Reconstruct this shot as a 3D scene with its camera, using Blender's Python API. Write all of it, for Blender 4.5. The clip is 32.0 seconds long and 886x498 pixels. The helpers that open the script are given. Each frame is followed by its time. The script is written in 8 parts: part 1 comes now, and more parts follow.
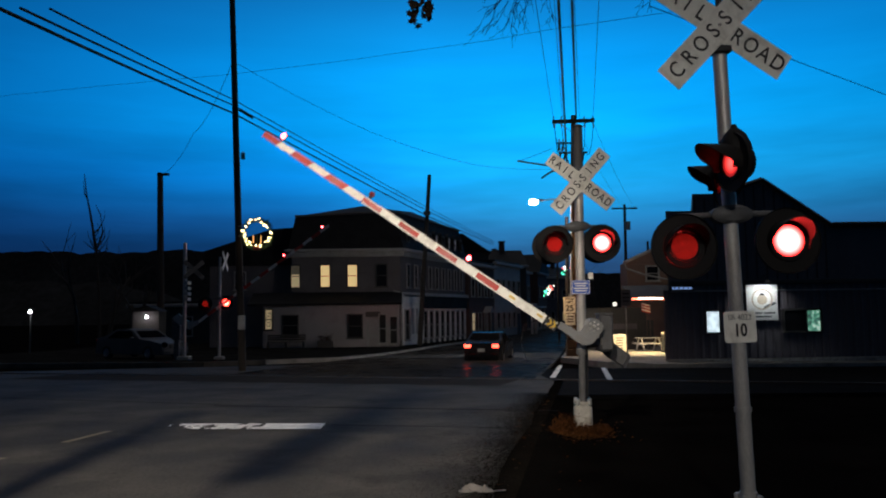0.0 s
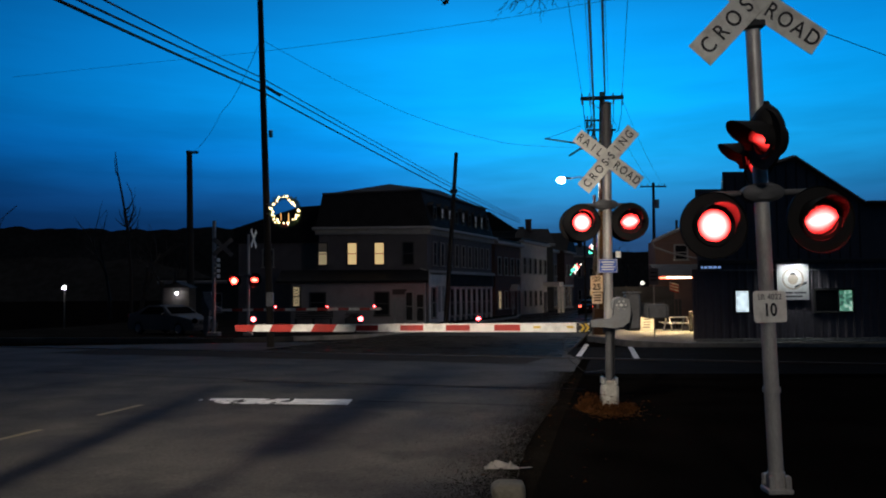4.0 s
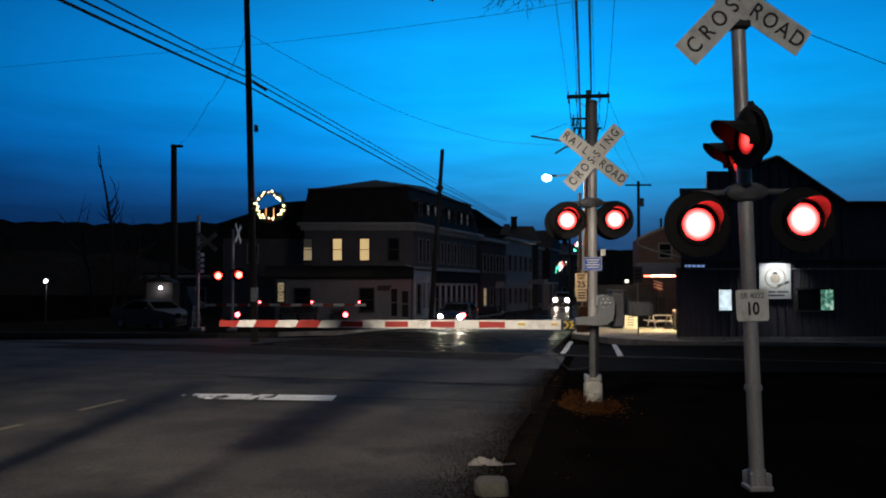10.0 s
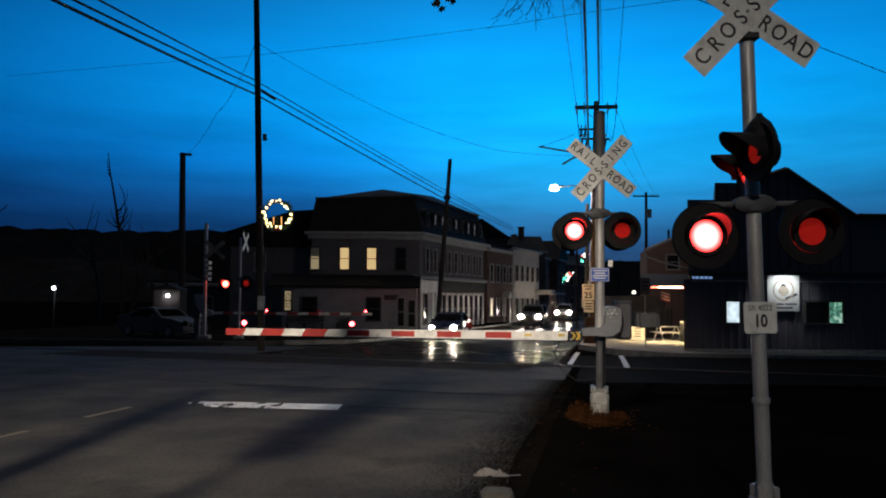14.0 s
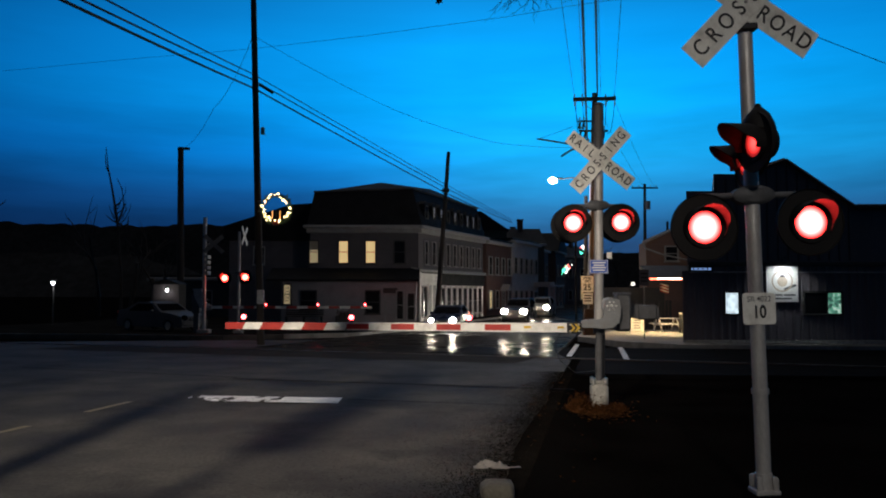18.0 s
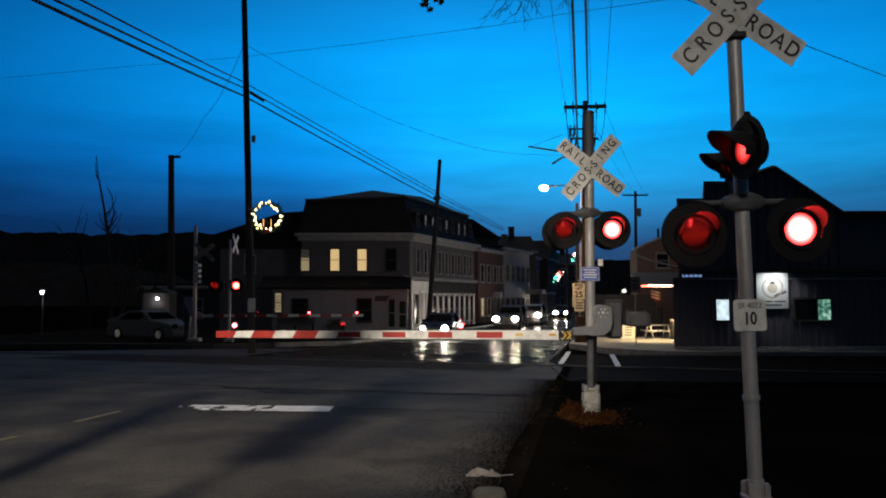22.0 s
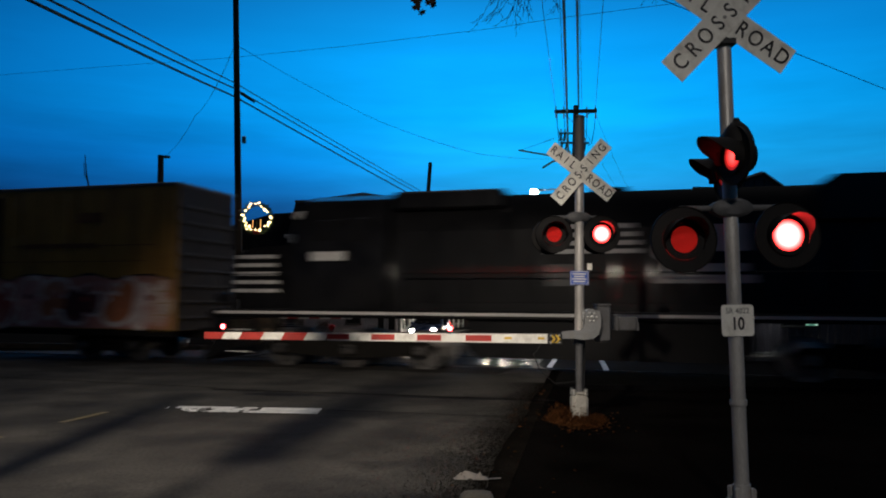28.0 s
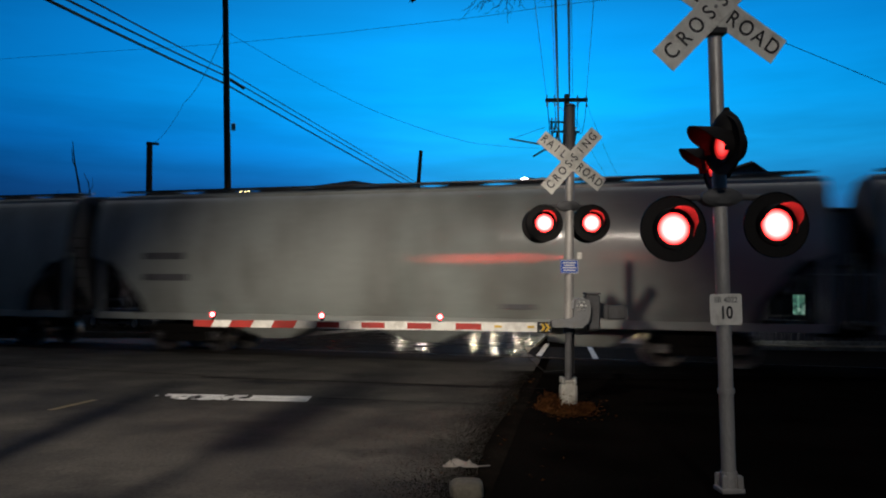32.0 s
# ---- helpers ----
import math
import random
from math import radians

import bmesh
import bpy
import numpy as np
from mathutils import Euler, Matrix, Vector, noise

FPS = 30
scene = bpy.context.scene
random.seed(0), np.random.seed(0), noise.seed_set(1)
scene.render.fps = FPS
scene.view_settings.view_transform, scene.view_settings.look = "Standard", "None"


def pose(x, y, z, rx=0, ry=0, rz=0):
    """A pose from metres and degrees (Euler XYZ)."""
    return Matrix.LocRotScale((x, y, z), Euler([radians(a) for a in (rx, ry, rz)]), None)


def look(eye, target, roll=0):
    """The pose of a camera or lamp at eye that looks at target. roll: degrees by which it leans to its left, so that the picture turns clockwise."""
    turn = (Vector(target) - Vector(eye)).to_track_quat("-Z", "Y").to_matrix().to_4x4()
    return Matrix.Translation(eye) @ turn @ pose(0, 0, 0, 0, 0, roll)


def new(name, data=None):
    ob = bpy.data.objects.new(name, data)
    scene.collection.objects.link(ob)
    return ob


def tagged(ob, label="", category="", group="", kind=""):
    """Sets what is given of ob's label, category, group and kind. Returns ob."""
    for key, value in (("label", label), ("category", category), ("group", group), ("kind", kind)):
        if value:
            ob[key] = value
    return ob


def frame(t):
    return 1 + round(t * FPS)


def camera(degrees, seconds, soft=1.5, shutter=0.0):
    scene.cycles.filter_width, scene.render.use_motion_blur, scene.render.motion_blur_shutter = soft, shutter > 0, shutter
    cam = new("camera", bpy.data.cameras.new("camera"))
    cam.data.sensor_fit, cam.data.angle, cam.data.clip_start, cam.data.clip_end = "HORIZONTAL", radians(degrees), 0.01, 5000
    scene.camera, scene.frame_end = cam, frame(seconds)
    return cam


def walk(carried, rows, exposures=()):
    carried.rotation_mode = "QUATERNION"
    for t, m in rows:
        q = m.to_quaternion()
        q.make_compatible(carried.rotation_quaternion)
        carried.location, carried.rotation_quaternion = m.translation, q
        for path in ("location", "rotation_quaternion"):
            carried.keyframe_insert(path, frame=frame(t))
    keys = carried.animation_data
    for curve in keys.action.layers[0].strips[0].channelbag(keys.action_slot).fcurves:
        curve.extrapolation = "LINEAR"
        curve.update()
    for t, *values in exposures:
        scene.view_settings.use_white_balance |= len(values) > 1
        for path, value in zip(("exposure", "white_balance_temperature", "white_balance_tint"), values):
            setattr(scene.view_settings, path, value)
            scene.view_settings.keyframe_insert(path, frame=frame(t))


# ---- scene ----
cam = camera(59.0, 32.0, soft=2.0, shutter=0.9)
walk(cam, [
    (0, pose(0, 0, 1.6, 94.64, 0.78, -1.18)),
    (0.5, pose(0, 0, 1.6, 94.94, 0.52, -1.53)),
    (1, pose(0, 0, 1.6, 94.62, 0.28, -1.32)),
    (1.5, pose(0, 0, 1.6, 93.97, 0.31, -0.95)),
    (2, pose(0, 0, 1.6, 93.60, 0.32, -0.08)),
    (2.5, pose(0, 0, 1.6, 93.32, 0.53, 0.31)),
    (4.5, pose(0, 0, 1.6, 93.05, 0.44, 0.79)),
    (5, pose(0, 0, 1.6, 93.14, 0.33, 0.24)),
    (5.5, pose(0, 0, 1.6, 93.11, 0.46, -0.00)),
    (6, pose(0, 0, 1.6, 93.10, 0.60, 0.00)),
    (6.5, pose(0, 0, 1.6, 93.14, 0.52, -0.13)),
    (7, pose(0, 0, 1.6, 93.21, 0.50, -0.21)),
    (7.5, pose(0, 0, 1.6, 93.17, 0.32, -0.18)),
    (8, pose(0, 0, 1.6, 92.95, 0.17, -0.39)),
    (8.5, pose(0, 0, 1.6, 92.84, 0.11, -0.42)),
    (9, pose(0, 0, 1.6, 92.76, 0.09, -0.40)),
    (9.5, pose(0, 0, 1.6, 92.84, -0.00, -0.36)),
    (10, pose(0, 0, 1.6, 92.80, 0.06, -0.34)),
    (10.5, pose(0, 0, 1.6, 92.98, 0.01, 0.09)),
    (11, pose(0, 0, 1.6, 92.87, -0.06, 0.20)),
    (11.5, pose(0, 0, 1.6, 92.89, -0.18, 0.41)),
    (12, pose(0, 0, 1.6, 93.07, -0.22, 0.40)),
    (12.5, pose(0, 0, 1.6, 93.56, -0.29, 0.29)),
    (13, pose(0, 0, 1.6, 93.82, -0.27, -0.10)),
    (13.5, pose(0, 0, 1.6, 93.69, -0.30, 0.07)),
    (14, pose(0, 0, 1.6, 93.51, -0.38, 0.15)),
    (14.5, pose(0, 0, 1.6, 93.46, -0.27, -0.18)),
    (16.5, pose(0, 0, 1.6, 93.66, -0.16, -0.28)),
    (17, pose(0, 0, 1.6, 93.41, -0.18, -0.09)),
    (17.5, pose(0, 0, 1.6, 93.22, -0.13, -0.12)),
    (18, pose(0, 0, 1.6, 92.99, -0.04, 0.09)),
    (18.5, pose(0, 0, 1.6, 93.02, -0.15, 0.16)),
    (19, pose(0, 0, 1.6, 92.93, -0.03, 0.17)),
    (19.5, pose(0, 0, 1.6, 92.90, -0.03, 0.22)),
    (20, pose(0, 0, 1.6, 92.92, -0.19, 0.24)),
    (20.5, pose(0, 0, 1.6, 93.28, -0.30, -0.06)),
    (21, pose(0, 0, 1.6, 93.57, -0.15, -0.16)),
    (21.5, pose(0, 0, 1.6, 93.59, 0.10, -0.49)),
    (22, pose(0, 0, 1.6, 93.55, 0.15, -0.52)),
    (22.5, pose(0, 0, 1.6, 93.40, 0.09, -0.94)),
    (23, pose(0, 0, 1.6, 93.45, 0.06, -1.17)),
    (23.5, pose(0, 0, 1.6, 93.54, -0.17, -1.29)),
    (24, pose(0, 0, 1.6, 93.54, -0.19, -1.10)),
    (24.5, pose(0, 0, 1.6, 93.83, -0.36, -1.25)),
    (25, pose(0, 0, 1.6, 93.86, -0.36, -1.45)),
    (25.5, pose(0, 0, 1.6, 93.76, -0.24, -1.37)),
    (27.5, pose(0, 0, 1.6, 93.82, -0.38, -1.31)),
    (28, pose(0, 0, 1.6, 93.76, -0.32, -1.30)),
    (28.5, pose(0, 0, 1.6, 93.51, -0.30, -1.19)),
    (29, pose(0, 0, 1.6, 93.44, -0.39, -1.30)),
    (29.5, pose(0, 0, 1.6, 93.36, -0.26, -1.39)),
    (30, pose(0, 0, 1.6, 93.37, -0.40, -1.47)),
    (30.5, pose(0, 0, 1.6, 93.30, -0.40, -1.41)),
    (31, pose(0, 0, 1.6, 93.26, -0.32, -1.63)),
    (31.5, pose(0, 0, 1.6, 93.13, -0.42, -1.96)),
    (32, pose(0, 0, 1.6, 92.92, -0.46, -2.02)),
])

# ---- the plan: track and street run square to each other, the ground falls away past the stop line ----
U = Vector((0.9511, -0.3090, 0.0))      # along the track, the way the train goes
V = Vector((0.3090, 0.9511, 0.0))       # across the track
TRACK_W = 20.75
RAIL_Z = -0.25
TURN_U = math.degrees(math.atan2(U.y, U.x))


def gz(x, y):
    """Height of the ground."""
    w = x * V.x + y * V.y
    return -0.0254 * min(max(w - 10.6, 0.0), 32.0)


def centre(y):
    """Middle line of the street."""
    return -6.63 + 0.203 * y


# ---- sky and lamps ----
def lin(r, g, b):
    """Linear colour from a display colour of 0 to 255."""
    return tuple((c / 255 / 12.92) if c < 11 else ((c / 255 + 0.055) / 1.055) ** 2.4 for c in (r, g, b)) + (1.0,)


world = bpy.data.worlds.new("dusk_sky")
scene.world = world
world.use_nodes = True
wn, wl = world.node_tree.nodes, world.node_tree.links
wn.clear()
w_out, w_bg = wn.new("ShaderNodeOutputWorld"), wn.new("ShaderNodeBackground")
w_tc, w_sep = wn.new("ShaderNodeTexCoord"), wn.new("ShaderNodeSeparateXYZ")
w_ramp = wn.new("ShaderNodeValToRGB")
for pos, col in ((0.0, (0.008, 0.028, 0.085, 1)), (0.06, (0.008, 0.045, 0.15, 1)), (0.115, (0.008, 0.135, 0.42, 1)), (0.17, (0.003, 0.33, 0.95, 1)),
                 (0.23, (0.002, 0.45, 1.15, 1)), (0.30, (0.002, 0.38, 1.0, 1)), (0.37, (0.004, 0.23, 0.64, 1)), (0.44, (0.004, 0.08, 0.22, 1)), (0.54, (0.003, 0.024, 0.07, 1)), (1.0, (0.002, 0.008, 0.024, 1))):
    e = w_ramp.color_ramp.elements.new(pos)
    e.color = col
w_ramp.color_ramp.elements.remove(w_ramp.color_ramp.elements[0])
w_ramp.color_ramp.elements.remove(w_ramp.color_ramp.elements[-1])
w_glow = wn.new("ShaderNodeValToRGB")        # the sky over the street end and to its right keeps a paler band low down
for pos, col in ((0.0, (0.020, 0.045, 0.11, 1)), (0.06, (0.022, 0.085, 0.22, 1)), (0.10, (0.024, 0.20, 0.47, 1)), (0.135, (0.018, 0.36, 0.80, 1)), (0.17, (0.010, 0.48, 1.05, 1)),
                 (0.23, (0.003, 0.50, 1.18, 1)), (0.30, (0.002, 0.38, 1.0, 1)), (0.37, (0.004, 0.22, 0.62, 1)), (0.44, (0.004, 0.08, 0.22, 1)), (0.54, (0.003, 0.024, 0.07, 1)), (1.0, (0.002, 0.008, 0.024, 1))):
    e = w_glow.color_ramp.elements.new(pos)
    e.color = col
w_glow.color_ramp.elements.remove(w_glow.color_ramp.elements[0])
w_glow.color_ramp.elements.remove(w_glow.color_ramp.elements[-1])
w_gside, w_gmix = wn.new("ShaderNodeMapRange"), wn.new("ShaderNodeMix")
w_gside.interpolation_type = "SMOOTHSTEP"
w_gside.inputs["From Min"].default_value, w_gside.inputs["From Max"].default_value = 0.40, 0.58
w_gmix.data_type = "RGBA"
w_map, w_noise = wn.new("ShaderNodeMapping"), wn.new("ShaderNodeTexNoise")
w_map.inputs["Scale"].default_value = (2.2, 2.2, 16.0)
w_noise.inputs["Scale"].default_value, w_noise.inputs["Detail"].default_value = 1.6, 5.0
w_noise.inputs["Roughness"].default_value = 0.55
w_cl = wn.new("ShaderNodeMapRange")          # cloud bands, thin overhead and denser low down
w_cl.inputs["From Min"].default_value, w_cl.inputs["From Max"].default_value = 0.40, 0.68
w_cl.inputs["To Min"].default_value, w_cl.inputs["To Max"].default_value = 1.0, 0.62
w_low = wn.new("ShaderNodeMapRange")
w_low.inputs["From Min"].default_value, w_low.inputs["From Max"].default_value = 0.05, 0.34
w_low.inputs["To Min"].default_value, w_low.inputs["To Max"].default_value = 1.0, 0.12
w_mixf = wn.new("ShaderNodeMix")
w_mixf.data_type = "FLOAT"
w_side = wn.new("ShaderNodeValToRGB")        # the last light stands over the end of the street
for pos, v in ((0.18, 0.22), (0.28, 0.50), (0.40, 0.83), (0.50, 1.12), (0.60, 1.06), (0.70, 0.84), (0.85, 0.50)):
    e = w_side.color_ramp.elements.new(pos)
    e.color = (v, v, v, 1)
w_side.color_ramp.elements.remove(w_side.color_ramp.elements[0])
w_side.color_ramp.elements.remove(w_side.color_ramp.elements[-1])
w_tint = wn.new("ShaderNodeValToRGB")        # and it turns from cyan to a deeper blue away from it
for pos, g in ((0.24, 0.80), (0.44, 0.96), (0.54, 1.0), (0.80, 0.9)):
    e = w_tint.color_ramp.elements.new(pos)
    e.color = (g, g, 1, 1)
w_tint.color_ramp.elements.remove(w_tint.color_ramp.elements[0])
w_tint.color_ramp.elements.remove(w_tint.color_ramp.elements[-1])
w_m4 = wn.new("ShaderNodeVectorMath")
w_m4.operation = "MULTIPLY"
w_shift = wn.new("ShaderNodeMath")
w_shift.operation, w_shift.inputs[1].default_value, w_shift.inputs[2].default_value = "MULTIPLY_ADD", 0.5, 0.5
w_east = wn.new("ShaderNodeMapRange")        # the sky behind, away from the last light, is nearly night
w_east.inputs["From Min"].default_value, w_east.inputs["From Max"].default_value = -0.1, 0.75
w_east.inputs["To Min"].default_value, w_east.inputs["To Max"].default_value = 0.12, 1.0
w_m3 = wn.new("ShaderNodeMath")
w_m3.operation = "MULTIPLY"
w_m1, w_m2 = wn.new("ShaderNodeMath"), wn.new("ShaderNodeVectorMath")
w_m1.operation, w_m2.operation = "MULTIPLY", "SCALE"
wl.new(w_tc.outputs["Generated"], w_sep.inputs[0])
wl.new(w_sep.outputs["Z"], w_ramp.inputs[0])
wl.new(w_tc.outputs["Generated"], w_map.inputs[0])
wl.new(w_map.outputs[0], w_noise.inputs["Vector"])
wl.new(w_noise.outputs["Fac"], w_cl.inputs["Value"])
wl.new(w_sep.outputs["Z"], w_low.inputs["Value"])
wl.new(w_low.outputs[0], w_mixf.inputs["Factor"])
w_mixf.inputs["A"].default_value = 1.0
wl.new(w_cl.outputs[0], w_mixf.inputs["B"])
wl.new(w_sep.outputs["X"], w_shift.inputs[0])
wl.new(w_shift.outputs[0], w_side.inputs[0])
wl.new(w_mixf.outputs[0], w_m1.inputs[0])
wl.new(w_side.outputs[0], w_m1.inputs[1])
wl.new(w_sep.outputs["Z"], w_glow.inputs[0])
wl.new(w_shift.outputs[0], w_gside.inputs["Value"])
wl.new(w_gside.outputs[0], w_gmix.inputs[0])
wl.new(w_ramp.outputs[0], w_gmix.inputs[6])
wl.new(w_glow.outputs[0], w_gmix.inputs[7])
wl.new(w_gmix.outputs[2], w_m2.inputs[0])
wl.new(w_sep.outputs["Y"], w_east.inputs["Value"])
wl.new(w_m1.outputs[0], w_m3.inputs[0])
wl.new(w_east.outputs[0], w_m3.inputs[1])
wl.new(w_m3.outputs[0], w_m2.inputs["Scale"])
wl.new(w_shift.outputs[0], w_tint.inputs[0])
wl.new(w_m2.outputs[0], w_m4.inputs[0])
wl.new(w_tint.outputs[0], w_m4.inputs[1])
wl.new(w_m4.outputs[0], w_bg.inputs["Color"])
w_bg.inputs["Strength"].default_value = 1.0
wl.new(w_bg.outputs[0], w_out.inputs[0])


def lamp(name, at, watts, color, radius=0.12, aim=None, cone=150, blend=0.6):
    """A lamp: a point, or a spot when it has an aim."""
    data = bpy.data.lights.new(name, "SPOT" if aim else "POINT")
    data.energy, data.color, data.shadow_soft_size = watts, color, radius
    ob = new(name, data)
    if aim:
        data.spot_size, data.spot_blend = radians(cone), blend
        ob.matrix_basis = look(at, aim)
    else:
        ob.location = at
    return ob


lamp("street_light_behind", (-3.7, -4.0, 8.4), 11000, (1.0, 0.88, 0.74), 0.20, (-1.7, 13.4, 0.0), 44, 1.0)
# unseen fill lamp, added behind the camera to light the near mast
lamp("mast_fill_behind", (1.0, -5.0, 7.4), 1150, (1.0, 0.93, 0.84), 0.2, (2.5, 7.0, 1.2), 34, 1.0)
lamp("street_light_over_road", (5.45, 39.2, 6.72), 520, (0.97, 0.95, 0.98), 0.18)
beam = lamp("gate_back_beam", (1.83, 11.80, 2.55), 2200, (1.0, 0.05, 0.03), 0.05, (1.6, 41.0, 1.9), 32, 1.0)      # the gate's rear lamps throw a flat fan up the street
beam.matrix_basis = beam.matrix_basis @ Matrix.Diagonal((1.0, 0.07, 1.0, 1.0))
lamp("sign_light", (13.2, 29.95, 2.62), 75, (0.86, 0.95, 1.0), 0.05, (13.2, 30.7, 1.7), 120, 0.6)
lamp("patio_light", (11.5, 40.7, 2.0), 1550, (1.0, 0.74, 0.38), 0.10, (11.2, 40.6, -0.7), 125, 0.8)
# warm fill without a fixture, added for the speed sign and its pole
lamp("sign_post_fill", (6.3, 36.6, 3.4), 190, (1.0, 0.62, 0.28), 0.08)
lamp("yard_light", (-24.9, 49.6, 1.79), 8, (0.80, 0.92, 1.0), 0.06)
lamp("porch_light", (-15.9, 44.55, 1.45), 2.5, (1.0, 0.86, 0.66), 0.06)


# ---- mesh tools ----
class Mesh:
    def __init__(self):
        self.v, self.f = [], []

    def add(self, vs, fs, m=None):
        k = len(self.v)
        self.v += [tuple(m @ Vector(p)) for p in vs] if m else [tuple(p) for p in vs]
        self.f += [tuple(i + k for i in f) for f in fs]
        return self

    def box(self, c, s, b=0.0, m=None):
        """A box round c with sides s; b: width of its chamfered edges."""
        hx, hy, hz = (a / 2 for a in s)
        b = min(b, hx * 0.95, hy * 0.95, hz * 0.95)
        if b <= 0:
            vs = [(c[0] + x * hx, c[1] + y * hy, c[2] + z * hz) for x in (-1, 1) for y in (-1, 1) for z in (-1, 1)]
            return self.add(vs, [(0, 1, 3, 2), (4, 6, 7, 5), (0, 4, 5, 1), (2, 3, 7, 6), (0, 2, 6, 4), (1, 5, 7, 3)], m)
        vs, fs, idx = [], [], {}
        for x in (-1, 1):
            for y in (-1, 1):
                for z in (-1, 1):
                    for a in range(3):
                        d = [hx - b, hy - b, hz - b]
                        d[a] += b
                        idx[x, y, z, a] = len(vs)
                        vs.append((c[0] + x * d[0], c[1] + y * d[1], c[2] + z * d[2]))
        for a in range(3):
            o, p = [q for q in range(3) if q != a]
            for sg in (-1, 1):
                ring = []
                for so, sp in ((-1, -1), (1, -1), (1, 1), (-1, 1)):
                    k = [0, 0, 0]
                    k[a], k[o], k[p] = sg, so, sp
                    ring.append(idx[(*k, a)])
                fs.append(ring if (sg > 0) == (a != 1) else ring[::-1])
            for so in (-1, 1):
                for sp in (-1, 1):
                    k0, k1 = [0, 0, 0], [0, 0, 0]
                    k0[a], k1[a] = -1, 1
                    k0[o] = k1[o] = so
                    k0[p] = k1[p] = sp
                    fs.append([idx[(*k0, o)], idx[(*k1, o)], idx[(*k1, p)], idx[(*k0, p)]])
        for x in (-1, 1):
            for y in (-1, 1):
                for z in (-1, 1):
                    fs.append([idx[x, y, z, a] for a in range(3)])
        return self.add(vs, fs, m)

    def tube(self, p, q, r, r2=None, n=12, caps=True):
        p, q = Vector(p), Vector(q)
        r2 = r if r2 is None else r2
        t = (q - p).to_track_quat("Z", "Y").to_matrix()
        vs = [p + t @ Vector((math.cos(2 * math.pi * i / n) * r, math.sin(2 * math.pi * i / n) * r, 0)) for i in range(n)]
        vs += [q + t @ Vector((math.cos(2 * math.pi * i / n) * r2, math.sin(2 * math.pi * i / n) * r2, 0)) for i in range(n)]
        fs = [(i, (i + 1) % n, n + (i + 1) % n, n + i) for i in range(n)]
        if caps:
            fs += [tuple(range(n))[::-1], tuple(range(n, 2 * n))]
        return self.add(vs, fs)

    def path(self, pts, r, n=8, taper=None):
        """A bent pipe through pts."""
        pts = [Vector(p) for p in pts]
        vs, fs = [], []
        for i, p in enumerate(pts):
            d = (pts[min(i + 1, len(pts) - 1)] - pts[max(i - 1, 0)]).normalized()
            t = d.to_track_quat("Z", "Y").to_matrix()
            rr = r if taper is None else r + (taper - r) * i / (len(pts) - 1)
            vs += [p + t @ Vector((math.cos(2 * math.pi * k / n) * rr, math.sin(2 * math.pi * k / n) * rr, 0)) for k in range(n)]
        for i in range(len(pts) - 1):
            fs += [(i * n + k, i * n + (k + 1) % n, (i + 1) * n + (k + 1) % n, (i + 1) * n + k) for k in range(n)]
        fs += [tuple(range(n))[::-1], tuple(range((len(pts) - 1) * n, len(pts) * n))]
        return self.add(vs, fs)

    def lathe(self, prof, n=24, m=None, arc=(0.0, 360.0)):
        """A profile of (radius, along) turned round the local y axis."""
        full = arc[1] - arc[0] >= 359.9
        k = n if full else n + 1
        vs = []
        for r, y in prof:
            for i in range(k):
                a = radians(arc[0] + (arc[1] - arc[0]) * i / n)
                vs.append((math.cos(a) * r, y, math.sin(a) * r))
        fs = []
        for j in range(len(prof) - 1):
            for i in range(n):
                a, b = j * k + i, j * k + (i + 1) % k
                fs.append((a, b, b + k, a + k))
        return self.add(vs, fs, m)

    def disc(self, r, y, n=24, m=None):
        return self.add([(math.cos(2 * math.pi * i / n) * r, y, math.sin(2 * math.pi * i / n) * r) for i in range(n)], [tuple(range(n))], m)

    def prism(self, poly, y0, y1, m=None):
        """A flat outline in x and z, thick from y0 to y1."""
        n = len(poly)
        vs = [(x, y0, z) for x, z in poly] + [(x, y1, z) for x, z in poly]
        fs = [tuple(range(n)), tuple(range(n, 2 * n))[::-1]] + [(i, n + i, n + (i + 1) % n, (i + 1) % n) for i in range(n)]
        return self.add(vs, fs, m)

    def ball(self, c, r, n=8, k=5, squash=(1, 1, 1)):
        vs, fs = [], []
        for j in range(k + 1):
            b = math.pi * j / k
            for i in range(n):
                a = 2 * math.pi * i / n
                vs.append((c[0] + r * squash[0] * math.sin(b) * math.cos(a), c[1] + r * squash[1] * math.sin(b) * math.sin(a), c[2] + r * squash[2] * math.cos(b)))
        for j in range(k):
            for i in range(n):
                fs.append((j * n + i, (j + 1) * n + i, (j + 1) * n + (i + 1) % n, j * n + (i + 1) % n))
        return self.add(vs, fs)

    def data(self, name, mat, smooth=True):
        me = bpy.data.meshes.new(name)
        me.from_pydata(self.v, [], self.f)
        bm = bmesh.new()
        bm.from_mesh(me)
        bmesh.ops.remove_doubles(bm, verts=bm.verts, dist=1e-5)
        bmesh.ops.recalc_face_normals(bm, faces=bm.faces)
        bm.to_mesh(me)
        bm.free()
        me.materials.append(mat)
        if smooth:
            me.polygons.foreach_set("use_smooth", [True] * len(me.polygons))
            me.set_sharp_from_angle(angle=radians(38))
        return me


def part(name, mesh, material, parent=None, label="", at=None, smooth=True):
    """One mesh object, under a thing or a part."""
    ob = new(name, mesh.data(name, material, smooth) if isinstance(mesh, Mesh) else mesh)
    if parent:
        ob.parent = parent
    if at is not None:
        ob.matrix_basis = at
    return tagged(ob, label)


